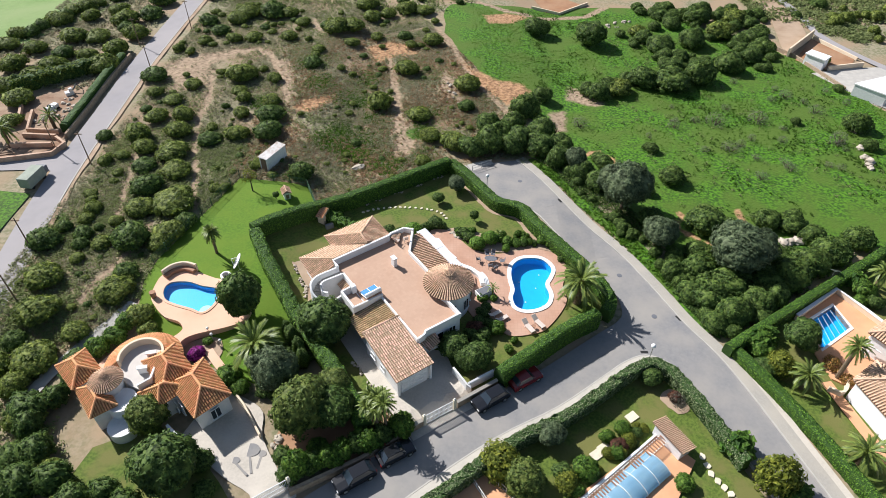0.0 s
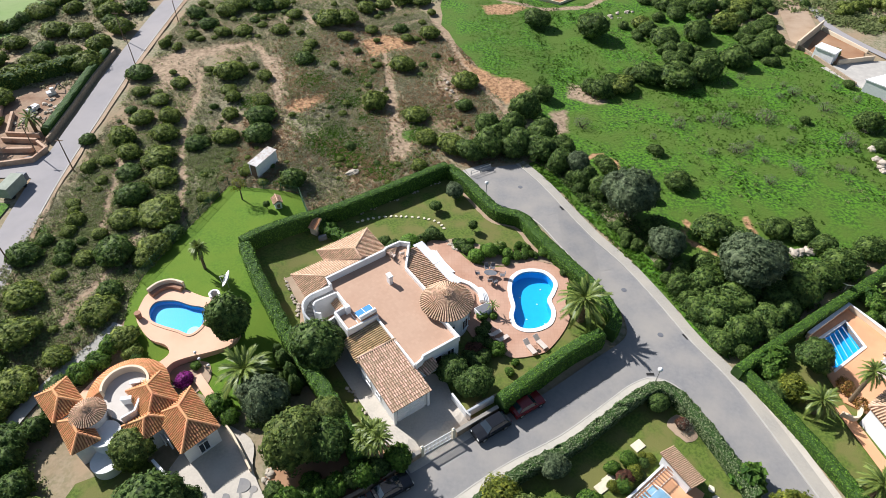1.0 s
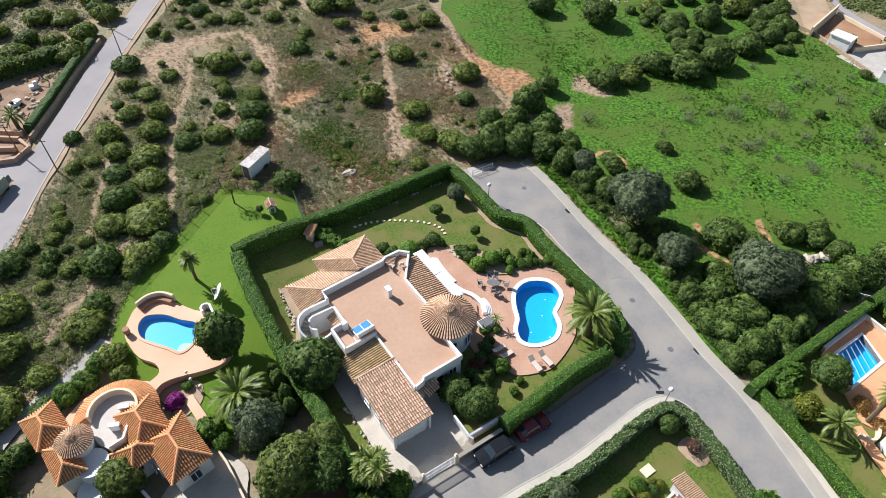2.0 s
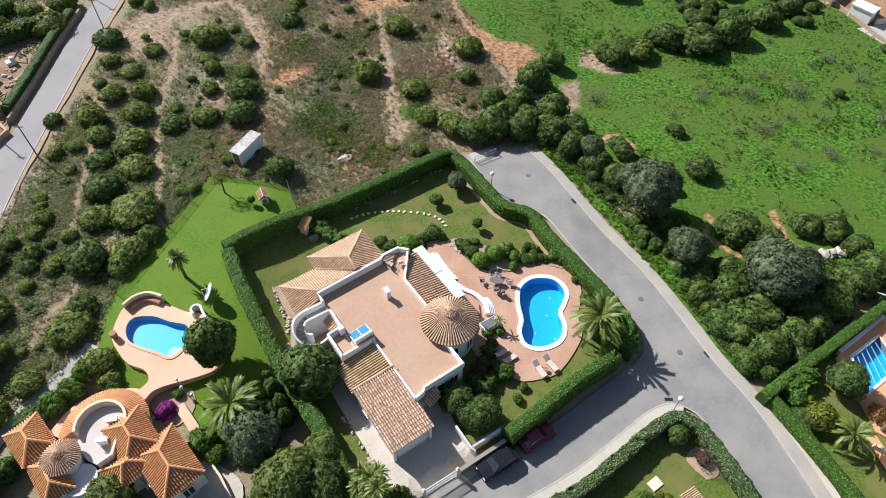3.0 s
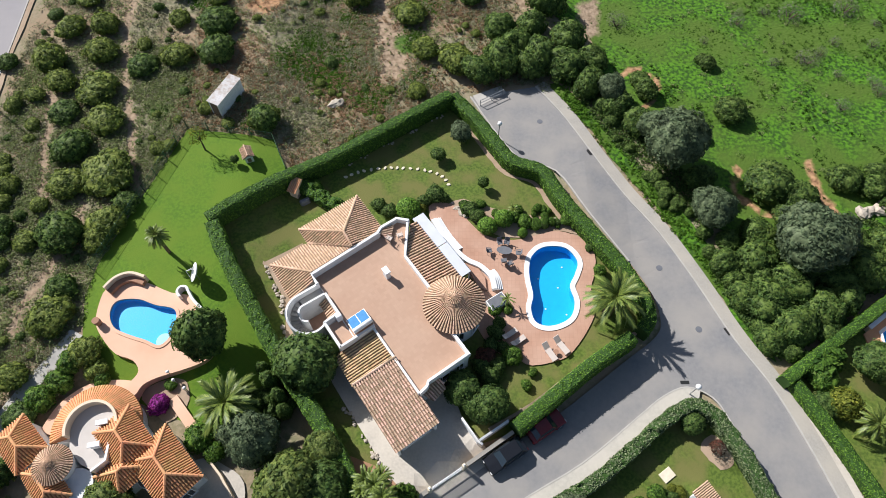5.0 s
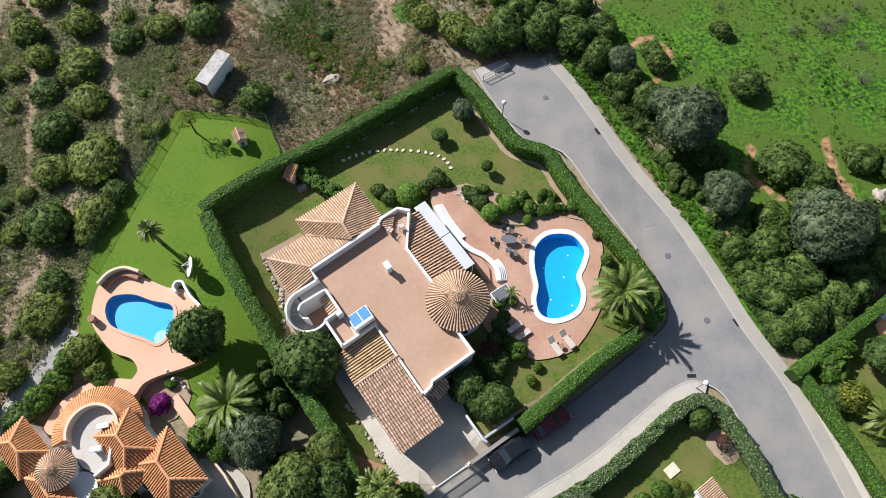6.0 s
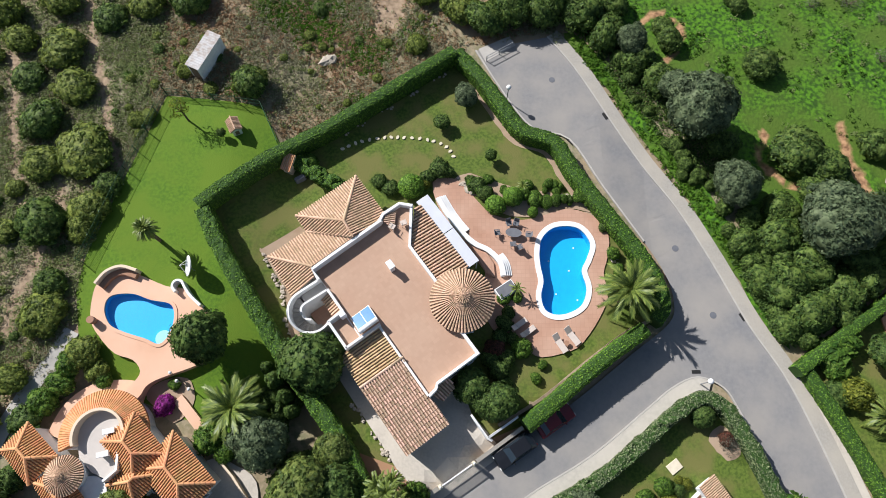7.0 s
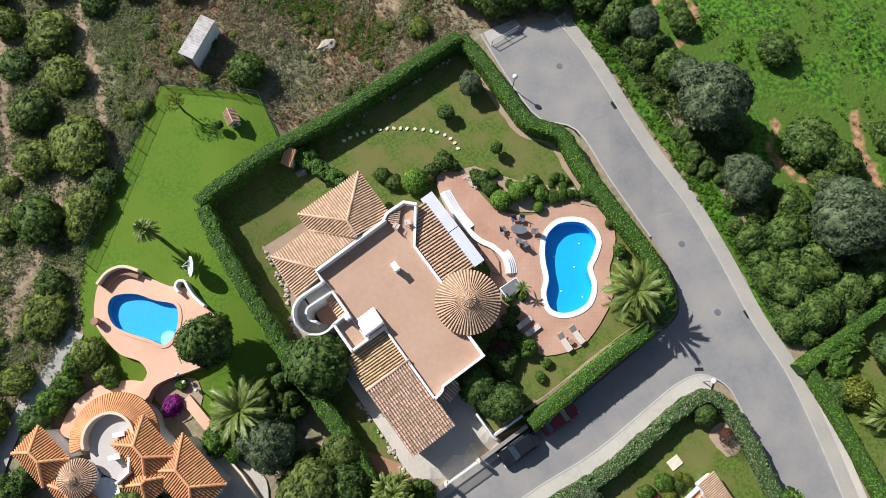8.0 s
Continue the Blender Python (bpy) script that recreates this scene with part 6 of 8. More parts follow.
palm(22.9, 76.5, 0.3, 0.6, 0.1, 20, 31, "pale agave beside the footpath")


# ---- low growth ----
def tufts(name, seed, count, area, leaf, radius, leaves, size, label, skip=None, lift=0.12):
    rng = np.random.default_rng(seed)
    x0, x1, y0, y1 = area
    cs, ns = [], []
    made = 0
    tries = 0
    while made < count and tries < count * 6:
        tries += 1
        x, y = rng.uniform(x0, x1), rng.uniform(y0, y1)
        if noise.noise((x * 0.11, y * 0.11, seed)) < rng.uniform(-0.4, 0.3) or (skip and skip(x, y)):
            continue
        made += 1
        r = rng.uniform(*radius)
        e = rng.normal(0, 1, (leaves, 3))
        e[:, 2] = abs(e[:, 2])
        e /= np.linalg.norm(e, axis=1)[:, None]
        cs.append(e * r * rng.uniform(0.5, 1.0, (leaves, 1)) * np.array((1, 1, 0.7)) + np.array((x, y, ground_z(x, y) + lift * r)))
        ns.append(e + np.array((0, 0, 0.4)))
    v, f = leaf_quads(rng, np.concatenate(cs), np.concatenate(ns), size)
    ob = new(name, leaf_mesh(name, v, f, M[leaf]))
    tagged(ob, label, "undergrowth", kind="stuff")


WEEDS = tuple((x, y, r * 1.25) for x, y, r in GREEN if x > -32)


def off_weeds(x, y):
    return off_scrub(x, y) or all(math.hypot(x - a, y - b) > r * rnd.uniform(0.35, 1.15) for a, b, r in WEEDS)


tufts("heath", 1, 19000, (-49, 15, 40, 136), "leaf_heath", (0.14, 0.5), 10, 0.10, "low grey-brown heath tufts on the hillside", off_scrub)
tufts("heath", 2, 11000, (-49, 15, 40, 136), "leaf_sage", (0.14, 0.5), 10, 0.10, "low olive green scrub on the hillside", off_scrub)
tufts("heath", 15, 5500, (-47, -27, 40, 84), "leaf_sage", (0.2, 0.55), 10, 0.11, "dense olive scrub low on the slope", off_scrub)
tufts("heath", 3, 8000, (-28, 12, 66, 122), "leaf_dry", (0.1, 0.4), 9, 0.11, "dry reddish stalks on the hillside", off_scrub)
tufts("heath", 8, 6000, (-33, 4, 68, 110), "leaf_meadow", (0.1, 0.35), 8, 0.11, "patches of fresh green weeds on the hillside", off_weeds)
tufts("heath", 4, 3600, (-80, -56, 78, 150), "leaf_heath", (0.2, 0.6), 9, 0.17, "low scrub beyond the country road", lambda x, y: y < 95 and x > -74)
tufts("meadow_grass", 5, 9000, (6, 84, 62, 138), "leaf_meadow", (0.06, 0.2), 5, 0.09, "rough grass tufts in the meadow", lambda x, y: x > 75 - (y - 104) * 0.4 or rnd.random() < (96 - y) / 22 or y < 92 - (x - 14) * 1.25 or y < 60 or x < 16 - (y - 90) * 0.4 or rnd.random() * 0.95 < max(bareness(x, y)) * 0.9)
tufts("undergrowth", 6, 2600, (30, 58, 45, 64), "leaf_dark", (0.3, 0.8), 14, 0.16, "dense dark undergrowth beside the footpath", lambda x, y: y > 61 - abs(x - 46) * 0.3 or x < 33.8 - (y - 44) * 0.42 or y < 45 + (x - 35) * 0.64 + 1.5)
tufts("undergrowth", 7, 3800, (9, 34, 46, 88), "leaf_meadow", (0.12, 0.38), 8, 0.12, "lush weeds on the verge", lambda x, y: not (0.5 < (x - 14.6) * 0.87 + (y - 79) * 0.49 < 2.6))
tufts("heath", 9, 9000, (70, 150, 95, 180), "leaf_sage", (0.4, 1.1), 8, 0.33, "low grey-green scrub beyond the yards", lambda x, y: y < 132 - (x - 78) * 0.8)
tufts("heath", 10, 3500, (-50, 8, 134, 170), "leaf_sage", (0.3, 0.8), 7, 0.22, "low scrub on the hilltop", lambda x, y: abs(x + 52) < 3.6)
tufts("undergrowth", 11, 1500, (-48, -22, 18, 48), "leaf_sage", (0.2, 0.6), 10, 0.14, "olive green undergrowth beside the tiled house", lambda x, y: inside(HOUSE_PLOT, x, y) or (x > -38 and y > 33 + (x + 33) * 0.2 and x < -31) or rnd.random() < bareness(x, y)[0])
tufts("undergrowth", 12, 2200, (14, 36, 50, 82), "leaf_dark", (0.2, 0.55), 9, 0.13, "dark undergrowth between the street trees", lambda x, y: not (2.3 < (x - 14.6) * 0.87 + (y - 79) * 0.49 < 6.5))
def off_meadow(x, y):
    return x > 75 - (y - 104) * 0.4 or y < 92 - (x - 14) * 1.1 or y < 66 or x < 18 - (y - 90) * 0.4


tufts("meadow_weeds", 13, 420, (30, 84, 66, 126), "leaf_sage", (0.3, 0.75), 22, 0.10, "pale weed clumps in the meadow", off_meadow)
def off_drift(x, y):
    return off_meadow(x, y) or noise.noise((x * 0.10 + y * 0.05, y * 0.05, 9.0)) < -0.05 or noise.noise((x * 0.5, y * 0.22, 4.0)) < rnd.uniform(-0.3, 0.35)


tufts("meadow_weeds", 14, 3000, (18, 84, 66, 138), "leaf_tussock", (0.14, 0.42), 11, 0.10, "tussocks drifting across the meadow, their shade painted in dark green", off_drift, 0.3)


# ---- drives and paved patches ----
pad("driveway", [(-8.8, 46.2), (-8.1, 43.5), (-6.2, 40.7), (-4.3, 38.0), (-2.3, 35.0), (-0.4, 33.0), (0.4, 31.9), (2.4, 33.2), (7.0, 36.3), (4.2, 39.6), (3.2, 42.4), (0.0, 42.4), (-3.0, 46.2)], 0.02, M["cobble"], "pale cobbled drive up to the garage", "driveway")
pad("driveway", smooth_line([(-21.2, 31.5), (-18.6, 36.0), (-16.0, 35.5), (-14.3, 34.2), (-13.7, 31.5), (-11.0, 27.6), (-9.6, 26.2), (-12.4, 24.2), (-13.6, 26.0), (-16.2, 27.4), (-19.4, 29.8)], 3, True), 0.02, M["cobble"], "pale cobbled forecourt with a dark tree emblem", "driveway")
pad("patio", [(-15.4, 54.9), (-12.0, 57.4), (-10.8, 56.4), (-14.6, 53.6)], 0.03, M["soil"], "pale dusty patio beside the wing", "patio")
pad("flower_bed", smooth_line([(-15.6, 55.0), (-14.6, 53.6), (-13.0, 50.6), (-12.6, 48.0), (-11.9, 46.0), (-10.8, 46.6), (-11.6, 49.0), (-12.2, 51.0), (-13.6, 54.0)], 3, True), 0.03, M["soil"], "strip of bare soil along the villa wall", "flower bed", jitter=0.1)
pad("flower_bed", smooth_line([(2.6, 61.6), (5.2, 60.4), (7.4, 58.6), (11.0, 58.0), (14.0, 59.0), (16.6, 58.4), (16.6, 60.0), (13.0, 60.6), (9.0, 61.2), (4.6, 62.8)], 3, True), 0.03, M["soil"], "planted bed with pale rocks above the terrace", "flower bed", jitter=0.1)
pad("flower_bed", [(-2.6, 35.2), (-0.6, 33.2), (-0.2, 32.2), (-4.2, 29.9), (-11.0, 27.8), (-12.8, 31.0), (-11.6, 36.4), (-7.4, 37.2)], 0.0, M["red_soil"], "shady planted bed along the street", "flower bed", jitter=0.2)
pad("gravel_bed", smooth_line([(-24.6, 41.8), (-22.4, 43.0), (-20.6, 42.6), (-20.4, 40.4), (-21.8, 39.2), (-23.4, 40.2)], 3, True), 0.03, M["soil"], "brown gravel bed below the pool terrace", "flower bed", jitter=0.1)
pad("flower_bed", smooth_line([(25.0, 37.4), (26.2, 38.4), (27.3, 37.4), (27.6, 36.0), (26.6, 35.4), (25.6, 36.2)], 4, True), 0.0, M["soil"], "patch of bare brown soil behind the corner hedge", "flower bed", jitter=0.08)
raised_strip("pavement", [(-21.6, 41.2), (-18.9, 38.2)], 0.9, 0.35, M["peach"], "peach garden steps beside the house", "pavement")
# emblem laid in the forecourt
emblem = thing("paving_emblem", None, "grey cobble emblem of three round trees in the drive", "paving", kind="structure")
for x, y, r, sx, sy in ((-14.5, 30.2, 0.85, -13.9, 27.9), (-15.6, 29.1, 0.42, -14.2, 27.7), (-13.4, 29.9, 0.42, -13.5, 28.4)):
    bm = bmesh.new()
    z = ground_z(x, y)
    prism(bm, [(x + r * math.cos(a * math.tau / 18), y + 0.8 * r * math.sin(a * math.tau / 18)) for a in range(18)], z, z + 0.035)
    prism(bm, ribbon([(x, y - 0.5 * r), (sx, sy)], 0.2), z - 0.03, z + 0.031)
    part("inlay", bm, M["asphalt"], emblem)

# ---- gates, boundary walls ----
def stone_coping(line, z0, z1, width, material, label, name="boundary_wall", cap=None):
    t = thing(name, None, label, "wall", kind="structure")
    bm = bmesh.new()
    prism(bm, ribbon(line, width), lambda x, y: ground_z(x, y) + z0, lambda x, y: ground_z(x, y) + z1, 0.015)
    part("wall", bm, material, t)
    if cap:
        bm = bmesh.new()
        prism(bm, ribbon(line, width + 0.12), lambda x, y: ground_z(x, y) + z1 + 0.003, lambda x, y: ground_z(x, y) + z1 + 0.08, 0.015)
        part("cap", bm, cap, t)
    return t


stone_coping([(4.5, 35.65), (8.6, 38.4)], -0.3, 0.95, 0.22, M["stone_wall"], "low stone street wall with a pale cap", cap=M["footpath"])
stone_coping([(1.2, 33.55), (0.2, 32.9)], -0.3, 0.95, 0.25, M["stone_wall"], "short stone wall beside the gate", cap=M["footpath"])
stone_coping([(-0.2, 32.5), (-4.4, 29.6), (-10.2, 26.3)], -0.3, 0.75, 0.35, M["stone_wall"], "low rubble stone wall along the street")
stone_coping([(4.1, 39.5), (5.5, 37.5), (5.9, 37.3)], -0.3, 0.95, 0.2, M["white"], "white garden wall beside the drive")
stone_coping([(5.6, 37.6), (8.2, 39.3)], -0.3, 0.95, 0.2, M["white"], "white garden wall behind the street wall")
stone_coping(smooth_line([(6.5, 38.6), (10.5, 40.9), (14.5, 43.9), (18.4, 46.6), (21.2, 47.9)], 3), -0.5, 0.5, 0.3, M["stone_wall"], "dark low stone wall under the hedge")


def bar_gate(p, q, height, label):
    """A gate of upright bars between two posts."""
    p, q = Vector(p), Vector(q)
    d = q - p
    z = min(ground_z(*p), ground_z(*q))
    t = thing("gate", pose(p.x, p.y, z, 0, 0, math.degrees(math.atan2(d.y, d.x))), label, "gate")
    L = d.length
    for zz in (0.12, height * 0.5, height - 0.05):
        bm = bmesh.new()
        box(bm, 0, -0.03, zz - 0.035, L, 0.03, zz + 0.035)
        part("rail", bm, M["metal_white"], t)
    n = int(L / 0.14)
    for i in range(n):
        bm = bmesh.new()
        box(bm, (i + 0.5) * L / n - 0.025, -0.02, 0.05, (i + 0.5) * L / n + 0.025, 0.02, height)
        part("bar", bm, M["metal_white"], t)
    for x in (-0.2, L + 0.2):
        bm = bmesh.new()
        box(bm, x - 0.16, -0.16, -0.4, x + 0.16, 0.16, height + 0.1, 0.03)
        f = part("post", bm, M["stepping"], t)
        bm = bmesh.new()
        bmesh.ops.create_uvsphere(bm, u_segments=12, v_segments=8, radius=0.09, matrix=Matrix.Translation((x, 0, height + 0.17)))
        part("lamp_globe", bm, M["white"], f, smooth=True)


bar_gate((1.55, 33.75), (4.1, 35.4), 1.5, "white barred sliding gate across the drive")
bar_gate((-13.2, 24.9), (-10.4, 26.8), 1.5, "white barred gate of the neighbouring forecourt")


# ---- the tiled house next door ----
next_house = thing("house", None, "white neighbouring house with many orange clay tile roofs", "house")


def house_block(parent, corners, z1, material, shrink=0.3, z0=-0.3):
    cx, cy = sum(p[0] for p in corners) / len(corners), sum(p[1] for p in corners) / len(corners)
    o = [(x + (cx - x) * shrink / math.hypot(cx - x, cy - y), y + (cy - y) * shrink / math.hypot(cx - x, cy - y)) for x, y in corners]
    bm = bmesh.new()
    prism(bm, o, z0, z1)
    part("wall", bm, material, parent)


for corners, z, rise in (([(-24.0, 39.9), (-20.9, 36.6), (-23.3, 34.3), (-26.4, 37.6)], 3.3, 1.15), ([(-23.4, 36.5), (-20.9, 35.1), (-23.2, 32.8), (-25.6, 34.2)], 2.9, 0.95), ([(-20.7, 38.4), (-16.8, 34.3), (-19.4, 31.6), (-23.0, 35.4)], 3.0, 1.2),
                         ([(-32.8, 39.2), (-29.9, 36.5), (-31.8, 34.3), (-34.7, 37.0)], 3.1, 1.0), ([(-31.7, 34.5), (-29.6, 35.6), (-27.0, 32.9), (-28.9, 31.4)], 2.9, 0.9)):
    hip_roof(next_house, corners, z, rise, M["tile_orange"], M["pan_orange"], pitch=0.22)
    house_block(next_house, corners, z - 0.1, M["white"], 0.45)
RC = (-26.6, 38.1)


def ring_pt(r, a):
    return (RC[0] + r * math.cos(radians(a)), RC[1] + r * math.sin(radians(a)))


verts, faces = [], []
for i in range(58):
    a0 = -8 + 208 * i / 58 + 1.8
    rad_d, tan_d = Vector((math.cos(radians(a0)), math.sin(radians(a0)), 0)), Vector((-math.sin(radians(a0)), math.cos(radians(a0)), 0))
    for k in range(4):
        base = len(verts)
        for s, lift in ((k / 4, 0.05), ((k + 1) / 4 + 0.03, 0.015)):
            rr = 3.75 - 1.55 * s
            for ang in (0, 60, 120, 180):
                w = 0.034 * rr
                verts.append(Vector((*RC, 2.55 + 0.95 * s + lift)) + rad_d * rr + tan_d * w * math.cos(radians(ang)) + Vector((0, 0, w * math.sin(radians(ang)))))
        faces += [(base + q, base + q + 1, base + 5 + q, base + 4 + q) for q in range(3)] + [(base, base + 3, base + 2, base + 1)]
mesh_part("tiling", verts, faces, M["tile_orange"], next_house)["kind"] = "stuff"
bm = bmesh.new()
rows = [[bm.verts.new((*ring_pt(r, -8 + 208 * i / 40), z)) for r, z in ((3.75, 2.42), (3.75, 2.55), (2.15, 3.5), (2.15, 2.42))] for i in range(41)]
for r, s in zip(rows, rows[1:]):
    for j in range(4):
        bm.faces.new((r[j], r[(j + 1) % 4], s[(j + 1) % 4], s[j]))
bm.faces.new(rows[0]), bm.faces.new(rows[-1][::-1])
bmesh.ops.recalc_face_normals(bm, faces=bm.faces[:])
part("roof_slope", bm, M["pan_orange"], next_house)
bm = bmesh.new()
prism(bm, [ring_pt(3.3, -8 + 208 * i / 24) for i in range(25)], -0.3, 2.45)
part("wall", bm, M["white"], next_house)
bm = bmesh.new()
prism(bm, [ring_pt(2.18, a) for a in range(-12, 212, 8)] + [ring_pt(1.95, a) for a in range(-12, 212, 8)][::-1], 2.4, 3.8)
part("parapet", bm, M["cream"], next_house, "curved pale parapet")
bm = bmesh.new()
prism(bm, [ring_pt(2.0, a) for a in range(-10, 201, 10)] + [(-28.2, 36.4), (-27.0, 35.2), (-25.6, 34.6), (-24.7, 35.4)], -0.3, 2.95)
part("terrace_floor", bm, M["roof_floor"], next_house, "pale roof terrace floor")
bm = bmesh.new()
prism(bm, ribbon([(-24.75, 37.7), (-24.65, 35.4), (-25.6, 34.55)], 0.22), 2.9, 3.75, 0.015)
part("parapet", bm, M["white"], next_house)
for x, y in ((-25.7, 38.4), (-25.9, 36.6)):
    bm = bmesh.new()
    box(bm, -0.42, -0.16, 2.95, 0.42, 0.16, 3.7, 0.03, m=pose(x, y, 0, 0, 0, 12))
    box(bm, -0.5, -0.22, 3.7, 0.5, 0.22, 3.8, 0.02, m=pose(x, y, 0, 0, 0, 12))
    part("chimney", bm, M["white"], next_house)
bm = bmesh.new()
bmesh.ops.create_cone(bm, cap_ends=True, segments=32, radius1=1.3, radius2=1.3, depth=4.3, matrix=Matrix.Translation((-28.7, 35.0, 1.75)))
part("tower_wall", bm, M["white"], next_house)
cone_roof(next_house, -28.7, 35.0, 1.6, 3.8, 4.75, M["tile"], M["pan"], 44, 5)
for c, r, h in (((-27.0, 33.6), 1.35, 2.7), ((-26.6, 31.7), 1.3, 1.5)):
    bm = bmesh.new()
    bmesh.ops.create_cone(bm, cap_ends=True, segments=32, radius1=r, radius2=r, depth=h + 0.5, matrix=Matrix.Translation((*c, h / 2 - 0.25)))
    part("tower_wall", bm, M["white"], next_house)
stone_coping([(-22.3, 31.6), (-20.6, 30.2)], -0.2, 1.5, 0.25, M["white"], "white wall beside the front door")
for x, y, turn in ((-18.2, 33.1, 46), (-21.6, 33.6, -44), (-22.3, 33.9, -44)):
    window(next_house, x, y, 1.0, turn, 1.0, 1.3)
stone_coping([(-18.0, 36.6), (-16.2, 34.7), (-13.9, 31.5)], -0.2, 0.6, 0.2, M["cream"], "low pale wall at the forecourt edge")

# ---- the pool terrace of the tiled house ----
bench = thing("garden_bench", None, "curved peach and white masonry bench by the pool", "bench")
arc_b = smooth_line([(-29.7, 51.3), (-28.9, 52.4), (-27.6, 52.9), (-26.1, 52.5)], 6)
bm = bmesh.new()
prism(bm, ribbon(arc_b, 0.28), 1.3, 2.35, 0.03)
part("backrest", bm, M["cream"], bench)
bm = bmesh.new()
prism(bm, ribbon(offset_line(arc_b, -0.42), 0.55), 1.3, 1.85, 0.03)
part("seat", bm, M["terracotta"], bench)
snake = smooth_line([(-22.4, 50.5), (-22.75, 51.0), (-22.55, 51.5), (-22.0, 51.5), (-21.6, 50.9), (-21.0, 50.1), (-20.0, 49.2)], 6)
t = thing("garden_wall", None, "low white serpentine wall beside the pool", "wall")
bm = bmesh.new()
prism(bm, ribbon(snake, 0.24), 1.2, 2.15, 0.03)
part("wall", bm, M["white"], t)
pot = thing("planter_pot", pose(-29.6, 48.0, 1.42), "weathered terracotta barrel pot beside the pool", "pot")
bm = bmesh.new()
tube(bm, (0, 0, 0), (0, 0, 0.45), 0.26, 0.34, 16)
tube(bm, (0, 0, 0.45), (0, 0, 0.75), 0.34, 0.28, 16)
part("body", bm, M["terracotta"], pot)
bm = bmesh.new()
tube(bm, (0, 0, 0.75), (0, 0, 0.84), 0.34, 0.34, 16)
part("rim", bm, M["terracotta"], pot)
dish = thing("satellite_dish", pose(-21.2, 52.7, 1.3), "white satellite dish on a post on the lawn", "satellite dish")
bm = bmesh.new()
tube(bm, (0, 0, -0.1), (0, 0, 1.2), 0.05)
part("post", bm, M["metal"], dish)
bm = bmesh.new()
m = pose(0, 0, 1.5, 0, -56, 8)
rings = [[bm.verts.new(m @ Vector((r * math.cos(a * math.tau / 28), r * math.sin(a * math.tau / 28), 0.28 * r * r - 0.2 + off))) for a in range(28)] for off, rs in ((0.0, (0.05, 0.35, 0.65, 0.95)), (-0.03, (0.95, 0.65, 0.35, 0.05))) for r in rs]
for r, s in zip(rings, rings[1:]):
    for i in range(28):
        bm.faces.new((r[i], r[(i + 1) % 28], s[(i + 1) % 28], s[i]))
bmesh.ops.recalc_face_normals(bm, faces=bm.faces[:])
part("reflector", bm, M["metal_white"], dish, smooth=True)
bm = bmesh.new()
for a in (0, 120, 240):
    tube(bm, m @ Vector((0.85 * math.cos(radians(a)), 0.85 * math.sin(radians(a)), 0)), m @ Vector((0, 0, 0.75)), 0.02, n=6)
part("feed_arm", bm, M["metal_white"], dish)
light_posts = [(-22.1, 43.3), (-21.5, 42.6), (-20.4, 41.9)]
for x, y in light_posts:
    t = thing("garden_light", pose(x, y, ground_z(x, y)), "small white globe garden light on the gravel", "garden light", "garden lights")
    bm = bmesh.new()
    tube(bm, (0, 0, -0.1), (0, 0, 1.0), 0.04)
    part("post", bm, M["metal"], t)
    bm = bmesh.new()
    bmesh.ops.create_uvsphere(bm, u_segments=12, v_segments=8, radius=0.16, matrix=Matrix.Translation((0, 0, 1.1)))
    part("globe", bm, M["white"], t, smooth=True)


# ---- lawn behind: shed, playhouse, fence ----
shed = thing("shed", pose(-22.1, 75.2, 1.3, 0, 0, 65.4), "white corrugated metal storage shed with a rusty roof", "shed")
bm = bmesh.new()
box(bm, -2.15, -0.68, -0.2, 2.15, 0.68, 2.0, 0.02)
part("wall", bm, M["metal_white"], shed)
for i in range(16):
    bm = bmesh.new()
    x0 = -2.25 + i * 4.5 / 16
    v = [bm.verts.new(p) for p in ((x0, -0.76, 2.02), (x0 + 0.14, -0.76, 2.07), (x0 + 0.28, -0.76, 2.02), (x0, 0.76, 2.12), (x0 + 0.14, 0.76, 2.17), (x0 + 0.28, 0.76, 2.12))]
    bm.faces.new((v[0], v[1], v[4], v[3])), bm.faces.new((v[1], v[2], v[5], v[4]))
    part("roof_sheet", bm, M["rusty_sheet"], shed, "pale sheet with rust streaks")
bm = bmesh.new()
box(bm, -2.19, -0.45, 0.0, -2.15, 0.45, 1.9)
part("door", bm, M["wood"], shed, "dark doorway")
play = thing("playhouse", pose(-18.7, 67.4, 1.25, 0, 0, 25) @ Matrix.Scale(0.78, 4), "small white garden house with a clay tile roof", "playhouse")
bm = bmesh.new()
box(bm, -0.55, -0.85, -0.2, 0.55, 0.85, 1.1, 0.02)
part("wall", bm, M["white"], play)
for sgn in (-1, 1):
    tile_rows(play, [(sgn * 0.75, -1.0, 1.05), (sgn * 0.75, 1.0, 1.05), (0, 1.0, 1.6), (0, -1.0, 1.6)], M["tile"], M["pan"], 0.2, 0.3)
ridge_caps(play, (0, -1, 1.6), (0, 1, 1.6), M["tile"], 0.09)
bm = bmesh.new()
box(bm, -0.25, -0.88, 0.0, 0.25, -0.852, 0.8)
part("door", bm, M["wood"], play)
hut = thing("barbecue_hut", pose(-13.2, 63.5, 0.3, 0, 0, -22), "small masonry barbecue with a striped tile roof by the hedge", "barbecue")
bm = bmesh.new()
box(bm, -0.45, -0.6, -0.5, 0.45, 0.6, 1.1, 0.02)
part("body", bm, M["cream"], hut)
tile_rows(hut, [(-0.55, -0.8, 1.1), (0.55, -0.8, 1.1), (0.55, 0.8, 1.6), (-0.55, 0.8, 1.6)], M["tile_orange"], M["cream"], 0.2, 0.3)
